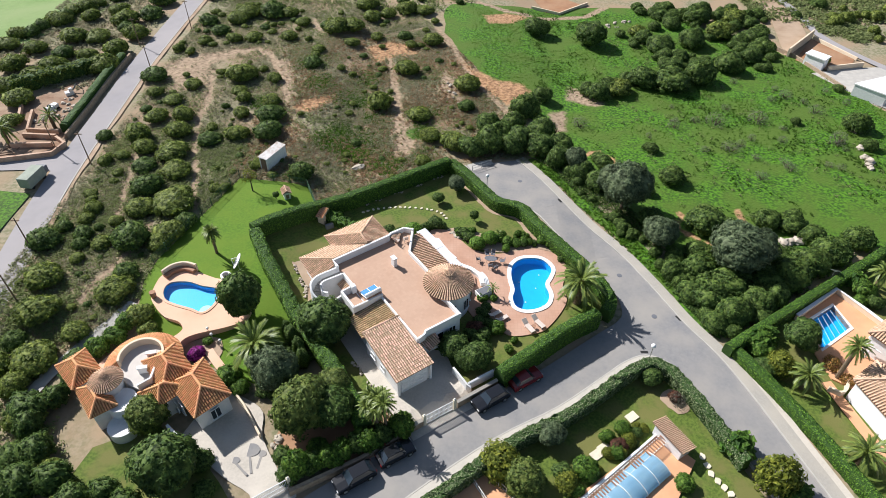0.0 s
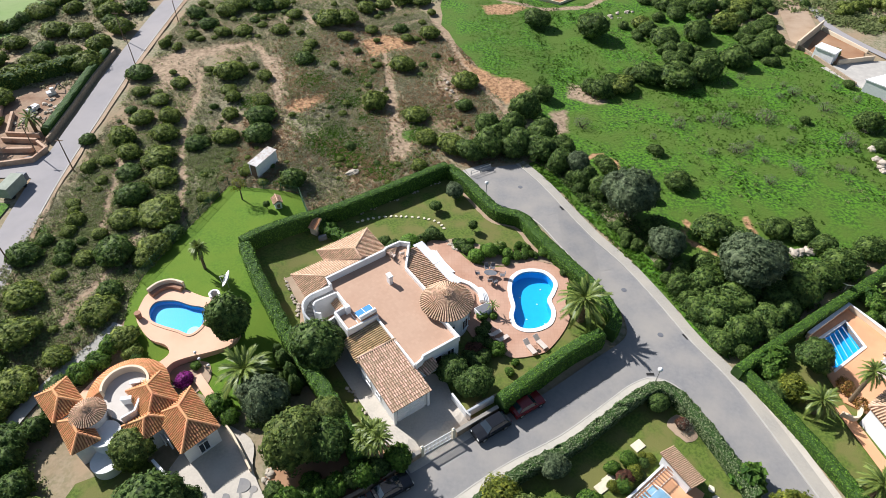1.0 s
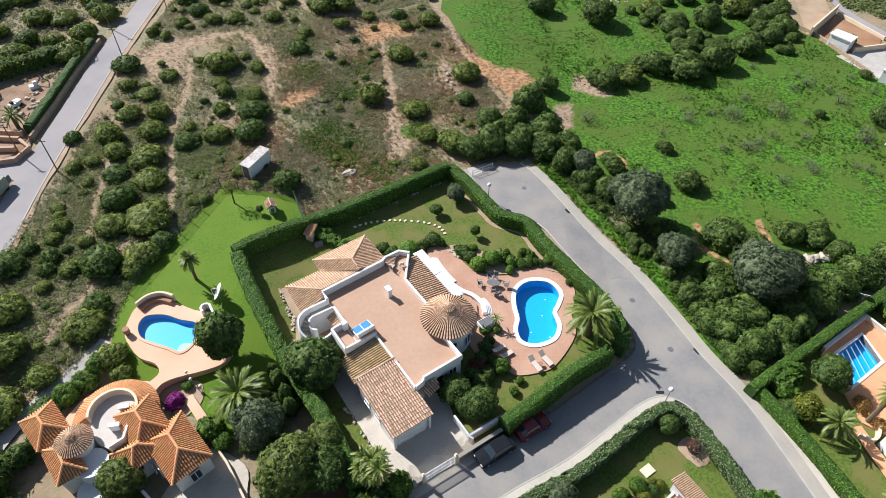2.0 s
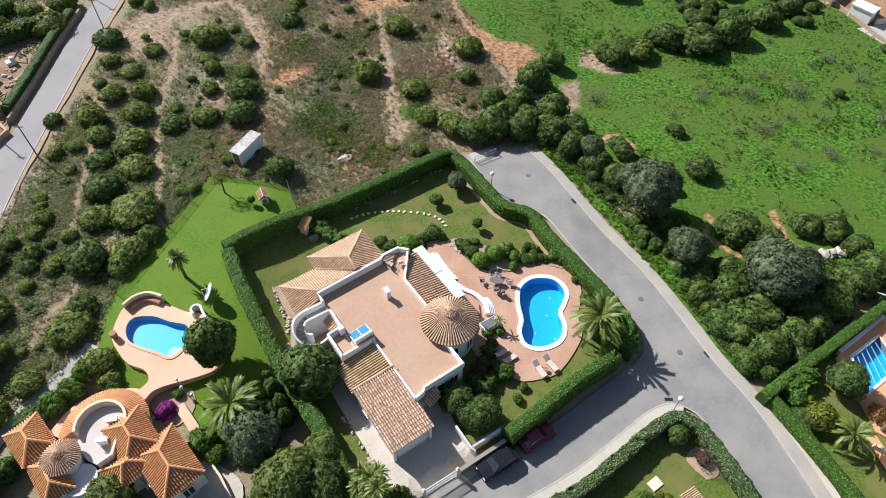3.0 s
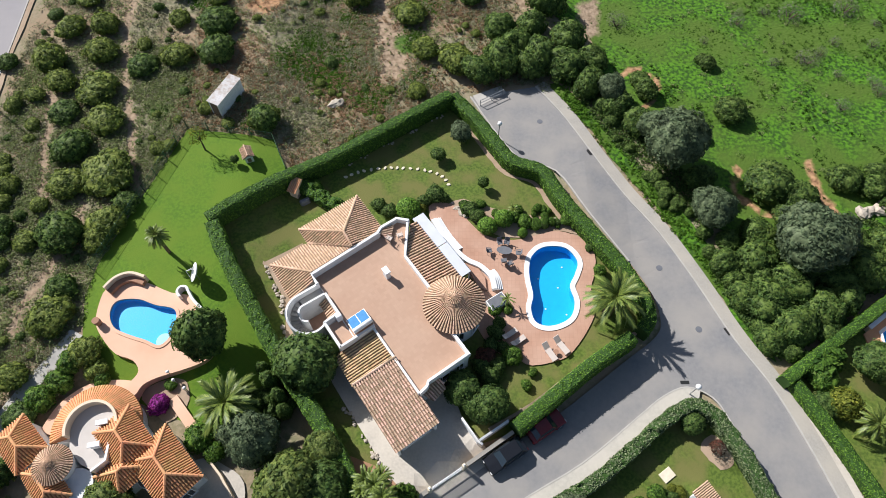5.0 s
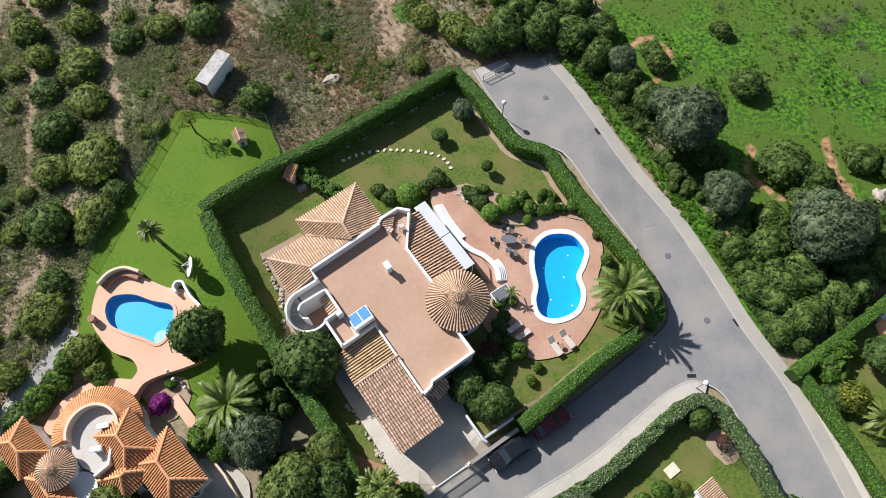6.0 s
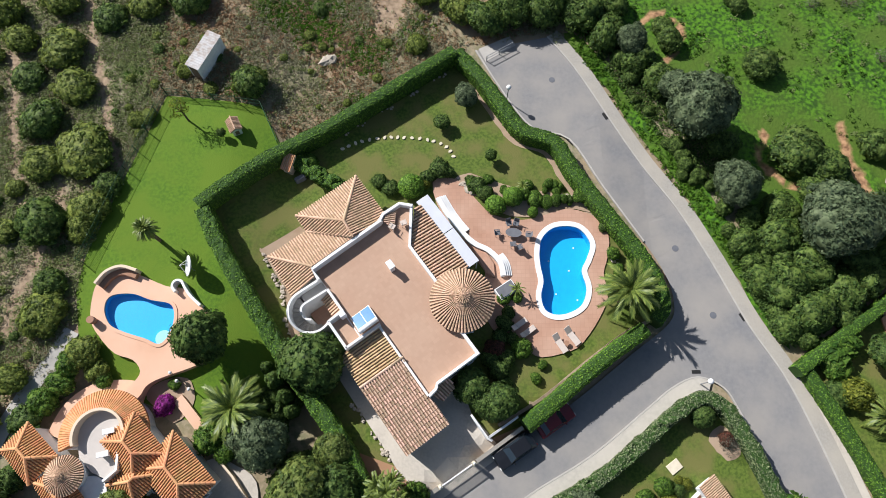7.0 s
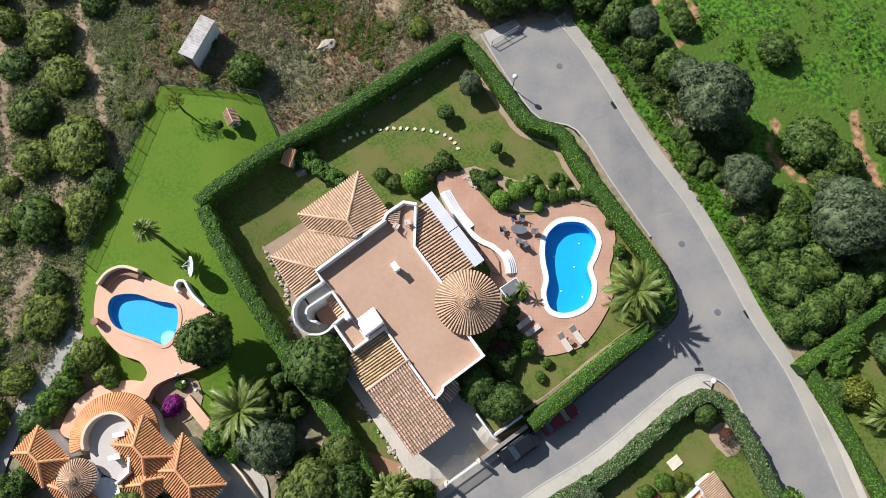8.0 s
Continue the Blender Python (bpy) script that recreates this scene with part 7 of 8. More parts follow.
cover = thing("covered_mower", pose(-12.2, 62.3, 0.35, 0, 0, 30), "grey-blue covered mower beside the barbecue", "mower")
bm = bmesh.new()
box(bm, -0.55, -0.25, -0.45, 0.55, 0.25, 0.35, 0.12)
part("cover", bm, M["plastic_grey"], cover)


def wire_fence(line, height, label):
    t = thing("fence", None, label, "fence")
    for (x0, y0), (x1, y1) in zip(line, line[1:]):
        d = math.hypot(x1 - x0, y1 - y0)
        k = max(1, round(d / 2.2))
        for i in range(k + 1):
            x, y = x0 + (x1 - x0) * i / k, y0 + (y1 - y0) * i / k
            bm = bmesh.new()
            z = ground_z(x, y)
            tube(bm, (x, y, z - 0.2), (x, y, z + height + 0.08), 0.05, n=6)
            part("post", bm, M["green_mesh"], t)
        bm = bmesh.new()
        n = int(d / 0.12)
        for i in range(n):
            x, y = x0 + (x1 - x0) * i / n, y0 + (y1 - y0) * i / n
            tube(bm, (x, y, ground_z(x, y) + 0.02), (x, y, ground_z(x, y) + height), 0.013, n=3, caps=False)
        for h in (0.1, 0.5 * height, height):
            tube(bm, (x0, y0, ground_z(x0, y0) + h), (x1, y1, ground_z(x1, y1) + h), 0.022, n=4, caps=False)
        part("mesh_panel", bm, M["green_mesh"], t)["kind"] = "stuff"


wire_fence([(-14.5, 65.9), (-16.4, 70.1), (-26.1, 71.4), (-28.8, 62.8), (-31.7, 53.6)], 1.25, "green wire mesh fence round the lawn")
# plants against the fence
bare_tree = tree_kind("young_tree", 90, "leaf_yellow", 1.4, 0.7, 16, 20, 0.10, 0.5, sparse=True, label="thin young tree with sparse golden leaves on the lawn")
bare_tree.matrix_basis = pose(-23.6, 68.4, 1.25) @ Matrix.Diagonal((1.0, 1.0, 1.4, 1))


# ---- things round the villa ----
steps_white = thing("garden_steps", None, "curved white masonry steps between terrace levels", "steps")
curve = smooth_line([(1.4, 60.1), (2.5, 58.1), (3.8, 56.35), (4.9, 55.3), (6.2, 54.6), (7.25, 53.4), (7.5, 52.1)], 7)
bm = bmesh.new()
prism(bm, ribbon(curve, 0.5), -0.1, 0.52, 0.02)
part("wall_top", bm, M["white"], steps_white)
for i in range(3):
    for piece in (curve[:15], curve[-11:]):
        bm = bmesh.new()
        prism(bm, ribbon(offset_line(piece, 0.35 + i * 0.2), 0.19), -0.1, 0.39 - i * 0.13, 0.01)
        part("step", bm, M["white"], steps_white)
bm = bmesh.new()
prism(bm, [(4.6, 55.0), (6.0, 54.4), (6.6, 53.4), (6.7, 52.0), (5.9, 52.4)], -0.1, 0.3)
tagged(part("raised_terrace", bm, M["deck"]), "raised terracotta corner inside the curved steps", "terrace", kind="structure")
tub = thing("stone_table", pose(7.65, 50.7, 0, 0, 0, 33), "grey topped masonry counter beside the round tower", "counter")
bm = bmesh.new()
box(bm, -0.95, -0.6, -0.1, 0.95, 0.6, 0.72, 0.02)
part("base", bm, M["white"], tub)
bm = bmesh.new()
box(bm, -0.85, -0.52, 0.724, 0.85, 0.52, 0.79, 0.02)
part("top", bm, M["plastic_grey"], tub, "grey slab")

lounger = thing("sun_lounger", pose(12.35, 45.7, 0.07, 0, 0, 122), "pale sun lounger on the terracotta terrace", "lounger", "sun loungers by the pool")
bm = bmesh.new()
box(bm, -0.95, -0.3, 0.28, 0.35, 0.3, 0.34, 0.02)
part("seat", bm, M["lounger"], lounger)
bm = bmesh.new()
box(bm, 0, -0.3, -0.03, 0.7, 0.3, 0.03, 0.02, m=pose(0.36, 0, 0.32, 0, -32, 0))
part("backrest", bm, M["lounger"], lounger)
for x in (-0.85, 0.3):
    for y in (-0.26, 0.26):
        bm = bmesh.new()
        tube(bm, (x, y, 0), (x, y, 0.29), 0.025, n=6)
        part("leg", bm, M["metal_white"], lounger)
copy_thing(lounger, pose(13.5, 46.35, 0.07, 0, 0, 126))
for x, y, a in ((8.75, 47.5, 215), (9.5, 46.8, 215)):
    tagged(copy_thing(lounger, pose(x, y, 0.07, 0, 0, a) @ Matrix.Scale(0.85, 4)), "sun lounger in the shade of the tower")
side = thing("side_table", pose(12.95, 45.7, 0.07), "small low table between the loungers", "table")
bm = bmesh.new()
tube(bm, (0, 0, 0.36), (0, 0, 0.4), 0.24, n=16)
part("top", bm, M["terracotta"], side)
bm = bmesh.new()
tube(bm, (0, 0, 0), (0, 0, 0.36), 0.04)
part("leg", bm, M["metal"], side)

table = thing("garden_table", pose(8.6, 56.3, 0.07, 0, 0, -8) @ Matrix.Scale(0.82, 4), "oval grey garden table on the terrace", "table")
bm = bmesh.new()
prism(bm, [(0.95 * math.cos(a * math.tau / 24), 0.55 * math.sin(a * math.tau / 24)) for a in range(24)], 0.69, 0.73)
part("tabletop", bm, M["plastic_grey"], table)
for x, y in ((-0.6, -0.25), (-0.6, 0.25), (0.6, -0.25), (0.6, 0.25)):
    bm = bmesh.new()
    tube(bm, (x, y, 0), (x * 0.9, y * 0.9, 0.69), 0.03, n=6)
    part("leg", bm, M["metal"], table)


def garden_chair(m, seat, label, group):
    t = thing("garden_chair", m, label, "chair", group)
    bm = bmesh.new()
    box(bm, -0.25, -0.25, 0.4, 0.25, 0.25, 0.45, 0.02)
    part("seat", bm, seat, t)
    bm = bmesh.new()
    box(bm, -0.25, 0, 0, 0.25, 0.04, 0.5, 0.02, m=pose(0, 0.22, 0.45, -14, 0, 0))
    part("backrest", bm, seat, t)
    for x in (-0.22, 0.22):
        for y in (-0.22, 0.22):
            bm = bmesh.new()
            tube(bm, (x, y, 0), (x, y, 0.41), 0.02, n=6)
            part("leg", bm, M["metal"], t)
        bm = bmesh.new()
        box(bm, x - 0.03 + (0.04 if x > 0 else -0.04), -0.22, 0.62, x + 0.03 + (0.04 if x > 0 else -0.04), 0.25, 0.65, 0.01)
        part("armrest", bm, seat, t)
    return t


chair = garden_chair(pose(7.1, 56.35, 0.07, 0, 0, 95), M["plastic_grey"], "grey plastic garden chair at the oval table", "chairs at the oval table")
for x, y, a in ((8.2, 57.3, 15), (8.9, 57.3, -15), (10.0, 56.1, -95), (8.5, 55.2, 185), (9.1, 54.9, 205)):
    copy_thing(chair, pose(x, y, 0.07, 0, 0, a))
for x, y, a in ((-2.75, 56.0, 150), (-1.75, 56.35, 200)):
    garden_chair(pose(x, y, 3.12, 0, 0, a), M["lounger"], "pale wooden armchair on the roof terrace", "chairs on the roof terrace")
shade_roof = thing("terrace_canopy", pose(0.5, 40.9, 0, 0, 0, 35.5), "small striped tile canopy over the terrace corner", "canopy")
tile_rows(shade_roof, [(6.0, 13.9, 3.4), (7.3, 15.3, 3.4), (6.2, 15.45, 3.55), (5.75, 15.2, 3.55)], M["tile_garage"], M["pan"], 0.2)
bm = bmesh.new()
for x, y in ((6.1, 14.1), (7.1, 15.2)):
    tube(bm, (x, y, 3.1), (x, y, 3.38), 0.04)
part("post", bm, M["wood"], shade_roof)

# stepping stones in an arc over the lawn
stone_me = []
for i in range(3):
    bm = bmesh.new()
    rr = random.Random(i)
    prism(bm, [((0.24 + rr.uniform(-0.04, 0.05)) * math.cos(a * math.tau / 9), (0.19 + rr.uniform(-0.03, 0.03)) * math.sin(a * math.tau / 9)) for a in range(9)], -0.12, 0.05, 0.015)
    me = bpy.data.meshes.new("stepping_stone")
    bm.to_mesh(me)
    bm.free()
    me.materials.append(M["stepping"])
    stone_me.append(me)
arc_s = smooth_line([(-8.2, 65.7), (-6.7, 66.4), (-4.2, 66.9), (-2.0, 66.9), (0.0, 66.7), (1.9, 66.1), (2.9, 65.0), (3.0, 64.3)], 10)
dist, last = 0.0, None
for i, p in enumerate(arc_s):
    if last is None or math.hypot(p[0] - last[0], p[1] - last[1]) > 0.62:
        last = p
        ob = new("stepping_stone", stone_me[i % 3])
        ob.matrix_basis = pose(p[0], p[1], ground_z(*p), 0, 0, rnd.uniform(0, 360)) @ Matrix.Diagonal((0.85, 0.85, 1, 1))
        tagged(ob, "pale stepping stone set in the lawn", "stone", "stepping stones in an arc")
for x, y in ((27.4, 30.9), (27.6, 30.0), (27.7, 29.2), (28.1, 28.5), (28.5, 27.9), (28.9, 27.3), (29.3, 26.6)):
    ob = new("stepping_stone", stone_me[1])
    ob.matrix_basis = pose(x, y, ground_z(x, y), 0, 0, rnd.uniform(0, 360)) @ Matrix.Diagonal((1.5, 1.5, 1, 1))
    tagged(ob, "pale garden path stone on the lawn", "stone", "stones of the garden path")
# loose pale rocks
rock_me = []
for i in range(4):
    bm = bmesh.new()
    bmesh.ops.create_icosphere(bm, subdivisions=2, radius=1.0)
    for v in bm.verts:
        v.co *= 0.8 + 0.5 * noise.noise(v.co * 1.3 + Vector((i * 7, 0, 0)))
        v.co.z *= 0.65
    me = bpy.data.meshes.new("rock")
    bm.to_mesh(me)
    bm.free()
    me.materials.append(M["stone"])
    rock_me.append(me)


def rocks(line, count, r, label, group, off=0.3):
    for i in range(count):
        s = rnd.random() * (len(line) - 1)
        k = min(int(s), len(line) - 2)
        f = s - k
        x = line[k][0] + (line[k + 1][0] - line[k][0]) * f + rnd.uniform(-off, off)
        y = line[k][1] + (line[k + 1][1] - line[k][1]) * f + rnd.uniform(-off, off)
        s = rnd.uniform(*r)
        ob = new("rock", rnd.choice(rock_me))
        ob.matrix_basis = pose(x, y, ground_z(x, y) + s * 0.15, 0, 0, rnd.uniform(0, 360)) @ Matrix.Diagonal((s * rnd.uniform(0.8, 1.3), s, s, 1))
        tagged(ob, label, "rock", group)


rocks([(3.2, 62.4), (4.2, 60.9), (5.6, 60.7), (6.4, 60.0)], 14, (0.18, 0.42), "pale limestone rock edging a planted bed", "rocks by the terrace")
rocks([(10.8, 59.6), (12.4, 59.8), (13.8, 60.1), (15.4, 60.0)], 16, (0.18, 0.4), "pale limestone rock edging a planted bed", "rocks by the terrace")
rocks([(-15.4, 55.0), (-14.2, 52.6), (-13.2, 50.8), (-12.7, 48.4), (-12.2, 46.6)], 26, (0.12, 0.28), "small pale rock along the villa bed", "rocks along the villa", 0.2)
rocks([(-6.4, 40.6), (-4.4, 38.0), (-2.5, 35.0), (-0.8, 33.2)], 34, (0.1, 0.24), "small brown rock along the drive", "rocks along the drive", 0.2)
rocks([(-8.0, 67.4), (-3.0, 70.6), (2.6, 74.6)], 22, (0.1, 0.2), "small stone edging under the hedge", "stones under the hedge", 0.15)
rocks([(-10.4, 76.0), (-10.0, 76.4)], 3, (0.5, 0.8), "white boulder in the scrub", "boulders on the hill", 0.3)
rocks([(46.2, 61.0), (48.5, 61.6), (50.8, 64.3)], 6, (0.5, 1.0), "grey boulder among the thickets", "boulders in the meadow", 0.3)
rocks([(67.2, 84.2), (67.0, 82.0), (66.4, 79.3)], 7, (0.6, 1.2), "pale boulder in the meadow", "boulders in the meadow", 0.6)
rocks([(35, 130.5), (41.5, 133.5)], 16, (0.2, 0.6), "white rubble stone beside the farm track", "rubble by the farm track", 1.2)
rocks([(2.8, 101.0), (5.6, 94.0)], 14, (0.2, 0.5), "pale stone on the bare patch", "stones on the hill", 0.9)
rocks([(18.0, 54.6), (18.4, 53.0), (18.6, 52.2)], 7, (0.15, 0.3), "pale rock at the foot of the palm", "rocks by the palm", 0.3)
rocks([(-10.6, 28.2), (-12.2, 30.6), (-12.4, 33.0)], 10, (0.2, 0.5), "dark rock in the front bed", "rocks in the front bed", 0.4)
for x, y in ((21.7, 35.0), (18.4, 31.6), (17.6, 30.9)):
    bm = bmesh.new()
    box(bm, -0.6, -0.45, -0.2, 0.6, 0.45, 0.06, 0.02)
    ob = tagged(part("paving_slab", bm, M["stepping"]), "pale paving slab set in the lawn", "slab", "slabs on the lawn")
    ob.matrix_basis = pose(x, y, ground_z(x, y), 0, 0, 35)

# ---- street things ----
def car(m, paint, label, kind=0):
    """A hatchback or estate: body shell, glass house, wheels and lamps."""
    t = thing("car", m, label, "car")
    W = 1.72
    bm = bmesh.new()
    sections = []
    for y, k, dz in ((-W / 2, 0.97, 0.0), (-W / 2 + 0.1, 1.0, 0.05), (0, 1.0, 0.08), (W / 2 - 0.1, 1.0, 0.05), (W / 2, 0.97, 0.0)):
        pts = [(-2.07, 0.32), (-2.06, 0.6), (-1.95, 0.78), (-0.9, 0.88), (1.75, 0.93), (2.02, 0.86), (2.07, 0.6), (2.05, 0.3)]
        sections.append([bm.verts.new((x * k, y, z + (dz if z > 0.7 else 0))) for x, z in pts])
    for a, b in zip(sections, sections[1:]):
        for i in range(len(a)):
            j = (i + 1) % len(a)
            bm.faces.new((a[i], a[j], b[j], b[i]))
    bm.faces.new(sections[0]), bm.faces.new(sections[-1][::-1])
    bmesh.ops.recalc_face_normals(bm, faces=bm.faces[:])
    part("body", bm, paint, t)
    bm = bmesh.new()
    base = [(-0.95, 0.9), (1.85 if kind else 1.7, 0.94)]
    top = [(-0.3, 1.4), (1.35 if kind else 1.1, 1.4)]
    v = [bm.verts.new(p) for p in ((base[0][0], -0.78, base[0][1]), (base[1][0], -0.76, base[1][1]), (base[1][0], 0.76, base[1][1]), (base[0][0], 0.78, base[0][1]),
                                   (top[0][0], -0.6, top[0][1]), (top[1][0], -0.58, top[1][1]), (top[1][0], 0.58, top[1][1]), (top[0][0], 0.6, top[0][1]))]
    for f in ((0, 1, 5, 4), (1, 2, 6, 5), (2, 3, 7, 6), (3, 0, 4, 7)):
        bm.faces.new([v[i] for i in f])
    bmesh.ops.recalc_face_normals(bm, faces=bm.faces[:])
    part("glazing", bm, M["glass"], t, "dark glazing")
    bm = bmesh.new()
    prism(bm, [(top[0][0] - 0.03, -0.61), (top[1][0] + 0.05, -0.6), (top[1][0] + 0.05, 0.6), (top[0][0] - 0.03, 0.61)], 1.4, 1.45, 0.02)
    for sx in ((top[0], base[0]), (top[1], base[1])):
        for s in (-1, 1):
            tube(bm, (sx[0][0], s * 0.6, 1.41), (sx[1][0], s * 0.78, 0.92), 0.035, n=6)
    part("roof", bm, paint, t)
    for x in (-1.32, 1.28):
        for s in (-1, 1):
            bm = bmesh.new()
            tube(bm, (x, s * 0.66, 0.31), (x, s * 0.87, 0.31), 0.31, n=20)
            w = part("wheel", bm, M["dark"], t)
            bm = bmesh.new()
            tube(bm, (x, s * 0.86, 0.31), (x, s * 0.885, 0.31), 0.2, n=14)
            part("rim", bm, M["metal"], w)
    for s in (-1, 1):
        bm = bmesh.new()
        box(bm, -2.06, s * 0.62 - 0.17, 0.6, -1.9, s * 0.62 + 0.17, 0.76, 0.03)
        part("headlight", bm, M["lamp_clear"], t)
        bm = bmesh.new()
        box(bm, 1.98, s * 0.66 - 0.13, 0.62, 2.07, s * 0.66 + 0.13, 0.86, 0.03)
        part("tail_light", bm, M["lamp_red"], t)
        bm = bmesh.new()
        box(bm, -0.75, s * 0.9 - 0.1, 0.92, -0.6, s * 0.9 + 0.1, 1.04, 0.03)
        part("wing_mirror", bm, paint, t)
    return t


for x, y, a, key, label, kind in ((-4.66, 27.9, 33, "car_black", "black car parked beside a stone wall", 1), (-1.15, 30.35, 32, "car_black", "black hatchback parked in palm shade", 0), (7.84, 36.5, 33, "car_black", "black estate car parked under the hedge", 1), (11.5, 39.0, 33, "car_red", "dark red hatchback parked under the hedge", 0)):
    car(pose(x, y, ground_z(x, y), 0, 0, a + (0 if kind else 180)) @ Matrix.Scale(0.94 if kind else 0.88, 4), M[key], label, kind)


def lamp(x, y, h, label):
    t = thing("street_lamp", pose(x, y, ground_z(x, y)), label, "street lamp")
    bm = bmesh.new()
    tube(bm, (0, 0, -0.2), (0, 0, h), 0.06, 0.045)
    part("post", bm, M["metal"], t)
    bm = bmesh.new()
    bmesh.ops.create_uvsphere(bm, u_segments=14, v_segments=10, radius=0.26, matrix=Matrix.Translation((0, 0, h + 0.2)))
    part("globe", bm, M["white"], t, smooth=True)


lamp(24.9, 42.0, 2.2, "street lamp with a white globe at the corner")
lamp(8.6, 71.0, 2.4, "short street lamp with a white globe by the hedge")
for x, y in ((24.3, 54.9), (27.0, 48.3), (13.5, 73.5), (12.9, 39.2)):
    bm = bmesh.new()
    tube(bm, (0, 0, -0.05), (0, 0, 0.015), 0.32, n=20)
    ob = tagged(part("manhole_cover", bm, M["plastic_grey"]), "round dark iron manhole cover in the street", "manhole", "manhole covers")
    ob.matrix_basis = pose(x, y, ground_z(x, y))
for x, y, a in ((24.7, 43.1, 0), (18.7, 69.2, 120), (14.9, 66.3, 130), (29.7, 48.1, 117)):
    bm = bmesh.new()
    box(bm, -0.4, -0.16, -0.05, 0.4, 0.16, 0.02)
    ob = tagged(part("drain_grate", bm, M["dark"]), "dark iron drain grate at the kerb", "drain", "drain grates")
    ob.matrix_basis = pose(x, y, ground_z(x, y), 0, 0, a)
gate_n = thing("barrier", pose(6.7, 75.9, -0.1, 0, 0, 31), "low metal barrier at the street's dead end", "barrier")
for x in (0, 1.6, 3.2):
    bm = bmesh.new()
    tube(bm, (x, 0, -0.2), (x, 0, 1.0), 0.05)
    part("post", bm, M["metal"], gate_n)
for z in (0.5, 0.95):
    bm = bmesh.new()
    tube(bm, (0, 0, z), (3.2, 0, z), 0.035)
    part("rail", bm, M["metal"], gate_n)
for x, y, h in ((-44.6, 47.0, 6.2), (-47.4, 55.6, 5.0), (-48.3, 74.0, 5.4), (-50.0, 102.5, 5.2), (-48.6, 120.5, 5.6), (-55.6, 112.0, 5.4), (-55.0, 77.5, 5.0)):
    t = thing("utility_pole", pose(x, y, ground_z(x, y)), "weathered wooden utility pole beside the country road", "utility pole", "poles along the country road")
    bm = bmesh.new()
    tube(bm, (0, 0, -0.4), (0, 0, h), 0.09, 0.06)
    part("post", bm, M["wood"], t)
    bm = bmesh.new()
    box(bm, -0.5, -0.05, h - 0.45, 0.5, 0.05, h - 0.35)
    part("crossarm", bm, M["wood"], t)


# ---- the garden south of the street ----
pad("pool_surround", [(23.9, 33.1), (26.6, 30.4), (22.5, 24.5), (18.5, 19.5), (10.5, 23.0), (16.0, 27.4)], 0.12, M["orange"], "orange tiled terrace under a pool cover", "terrace")
cover = thing("pool_enclosure", None, "arched translucent blue pool enclosure with white ribs", "pool enclosure")
ax0, ax1 = Vector((22.95, 29.95)), Vector((13.95, 22.75))
d = (ax1 - ax0).normalized()
s = Vector((-d.y, d.x))


def arch(half):
    """Section of the enclosure: upright skirts and a low vault between them."""
    c, z0, rise = half / math.cos(radians(42)), -0.08, 0.5 + (half - 1.38)
    vault = [(c * math.cos(radians(a)), z0 + rise * (math.sin(radians(a)) - 0.669) / 0.331) for a in range(42, 139, 8)]
    return [(half, -0.4)] + vault + [(-half, -0.4)]


for i in range(7):
    p0, p1 = ax0 + d * i * 1.6, ax0 + d * (i * 1.6 + 1.54)
    bm = bmesh.new()
    ra = [[bm.verts.new((*(p + s * y), z)) for y, z in arch(1.38)] for p in (p0, p1)]
    for k in range(len(ra[0]) - 1):
        bm.faces.new((ra[0][k], ra[0][k + 1], ra[1][k + 1], ra[1][k]))
    bmesh.ops.solidify(bm, geom=bm.faces[:], thickness=0.03)
    part("sheet", bm, M["poolcover"], cover)
    bm = bmesh.new()
    q = p0 - d * 0.03
    line = [(*(q + s * y), z) for y, z in arch(1.41)]
    for a, b in zip(line, line[1:]):
        tube(bm, a, b, 0.035, n=5)
    part("rib", bm, M["metal_white"], cover, "white aluminium rib")
south_hut = thing("garden_pavilion", None, "low garden pavilion with a pale clay tile roof", "pavilion")
hutc = [(23.0, 33.4), (24.5, 34.4), (26.5, 31.1), (25.0, 30.1)]
house_block(south_hut, hutc, 0.75, M["white"], 0.3, -0.8)
tile_rows(south_hut, [(*hutc[1], 0.72), (*hutc[2], 0.72), (*hutc[3], 1.15), (*hutc[0], 1.15)], M["tile"], M["pan"], 0.165, 0.25)
stone_coping([(23.6, 33.0), (16.2, 27.0), (12.0, 23.6)], -0.2, 0.4, 0.22, M["white"], "low white wall along the pool terrace")
slats = thing("pergola", None, "white framed pergola with rust-brown slats beside the pool", "pergola")
e0, e1 = Vector((23.9, 32.2)), Vector((15.9, 25.8))
for i in range(30):
    if i in (8, 9, 14, 15, 16, 22):
        continue
    p = e0.lerp(e1, i / 30)
    bm = bmesh.new()
    box(bm, -0.42, -0.05, 0.7, 0.42, 0.05, 0.8, m=pose(p.x, p.y, -0.4, 0, 0, 128))
    part("slat", bm, M["terracotta"], slats)
for off in (-0.4, 0.4):
    bm = bmesh.new()
    q = Vector((-0.62, 0.78)) * off
    tube(bm, (e0.x + q.x, e0.y + q.y, 0.27), (e1.x + q.x, e1.y + q.y, 0.27), 0.035)
    for i in range(5):
        p = e0.lerp(e1, i / 4)
        tube(bm, (p.x + q.x, p.y + q.y, -0.6), (p.x + q.x, p.y + q.y, 0.27), 0.035)
    part("beam", bm, M["white"], slats)
pad("patio", [(4.6, 27.5), (7.0, 28.8), (9.6, 26.2), (6.0, 22.5), (2.5, 24.6)], 0.12, M["orange"], "orange tiled corner terrace by the footpath", "terrace")
rail = thing("railing", None, "thin white railing round the corner terrace", "railing")
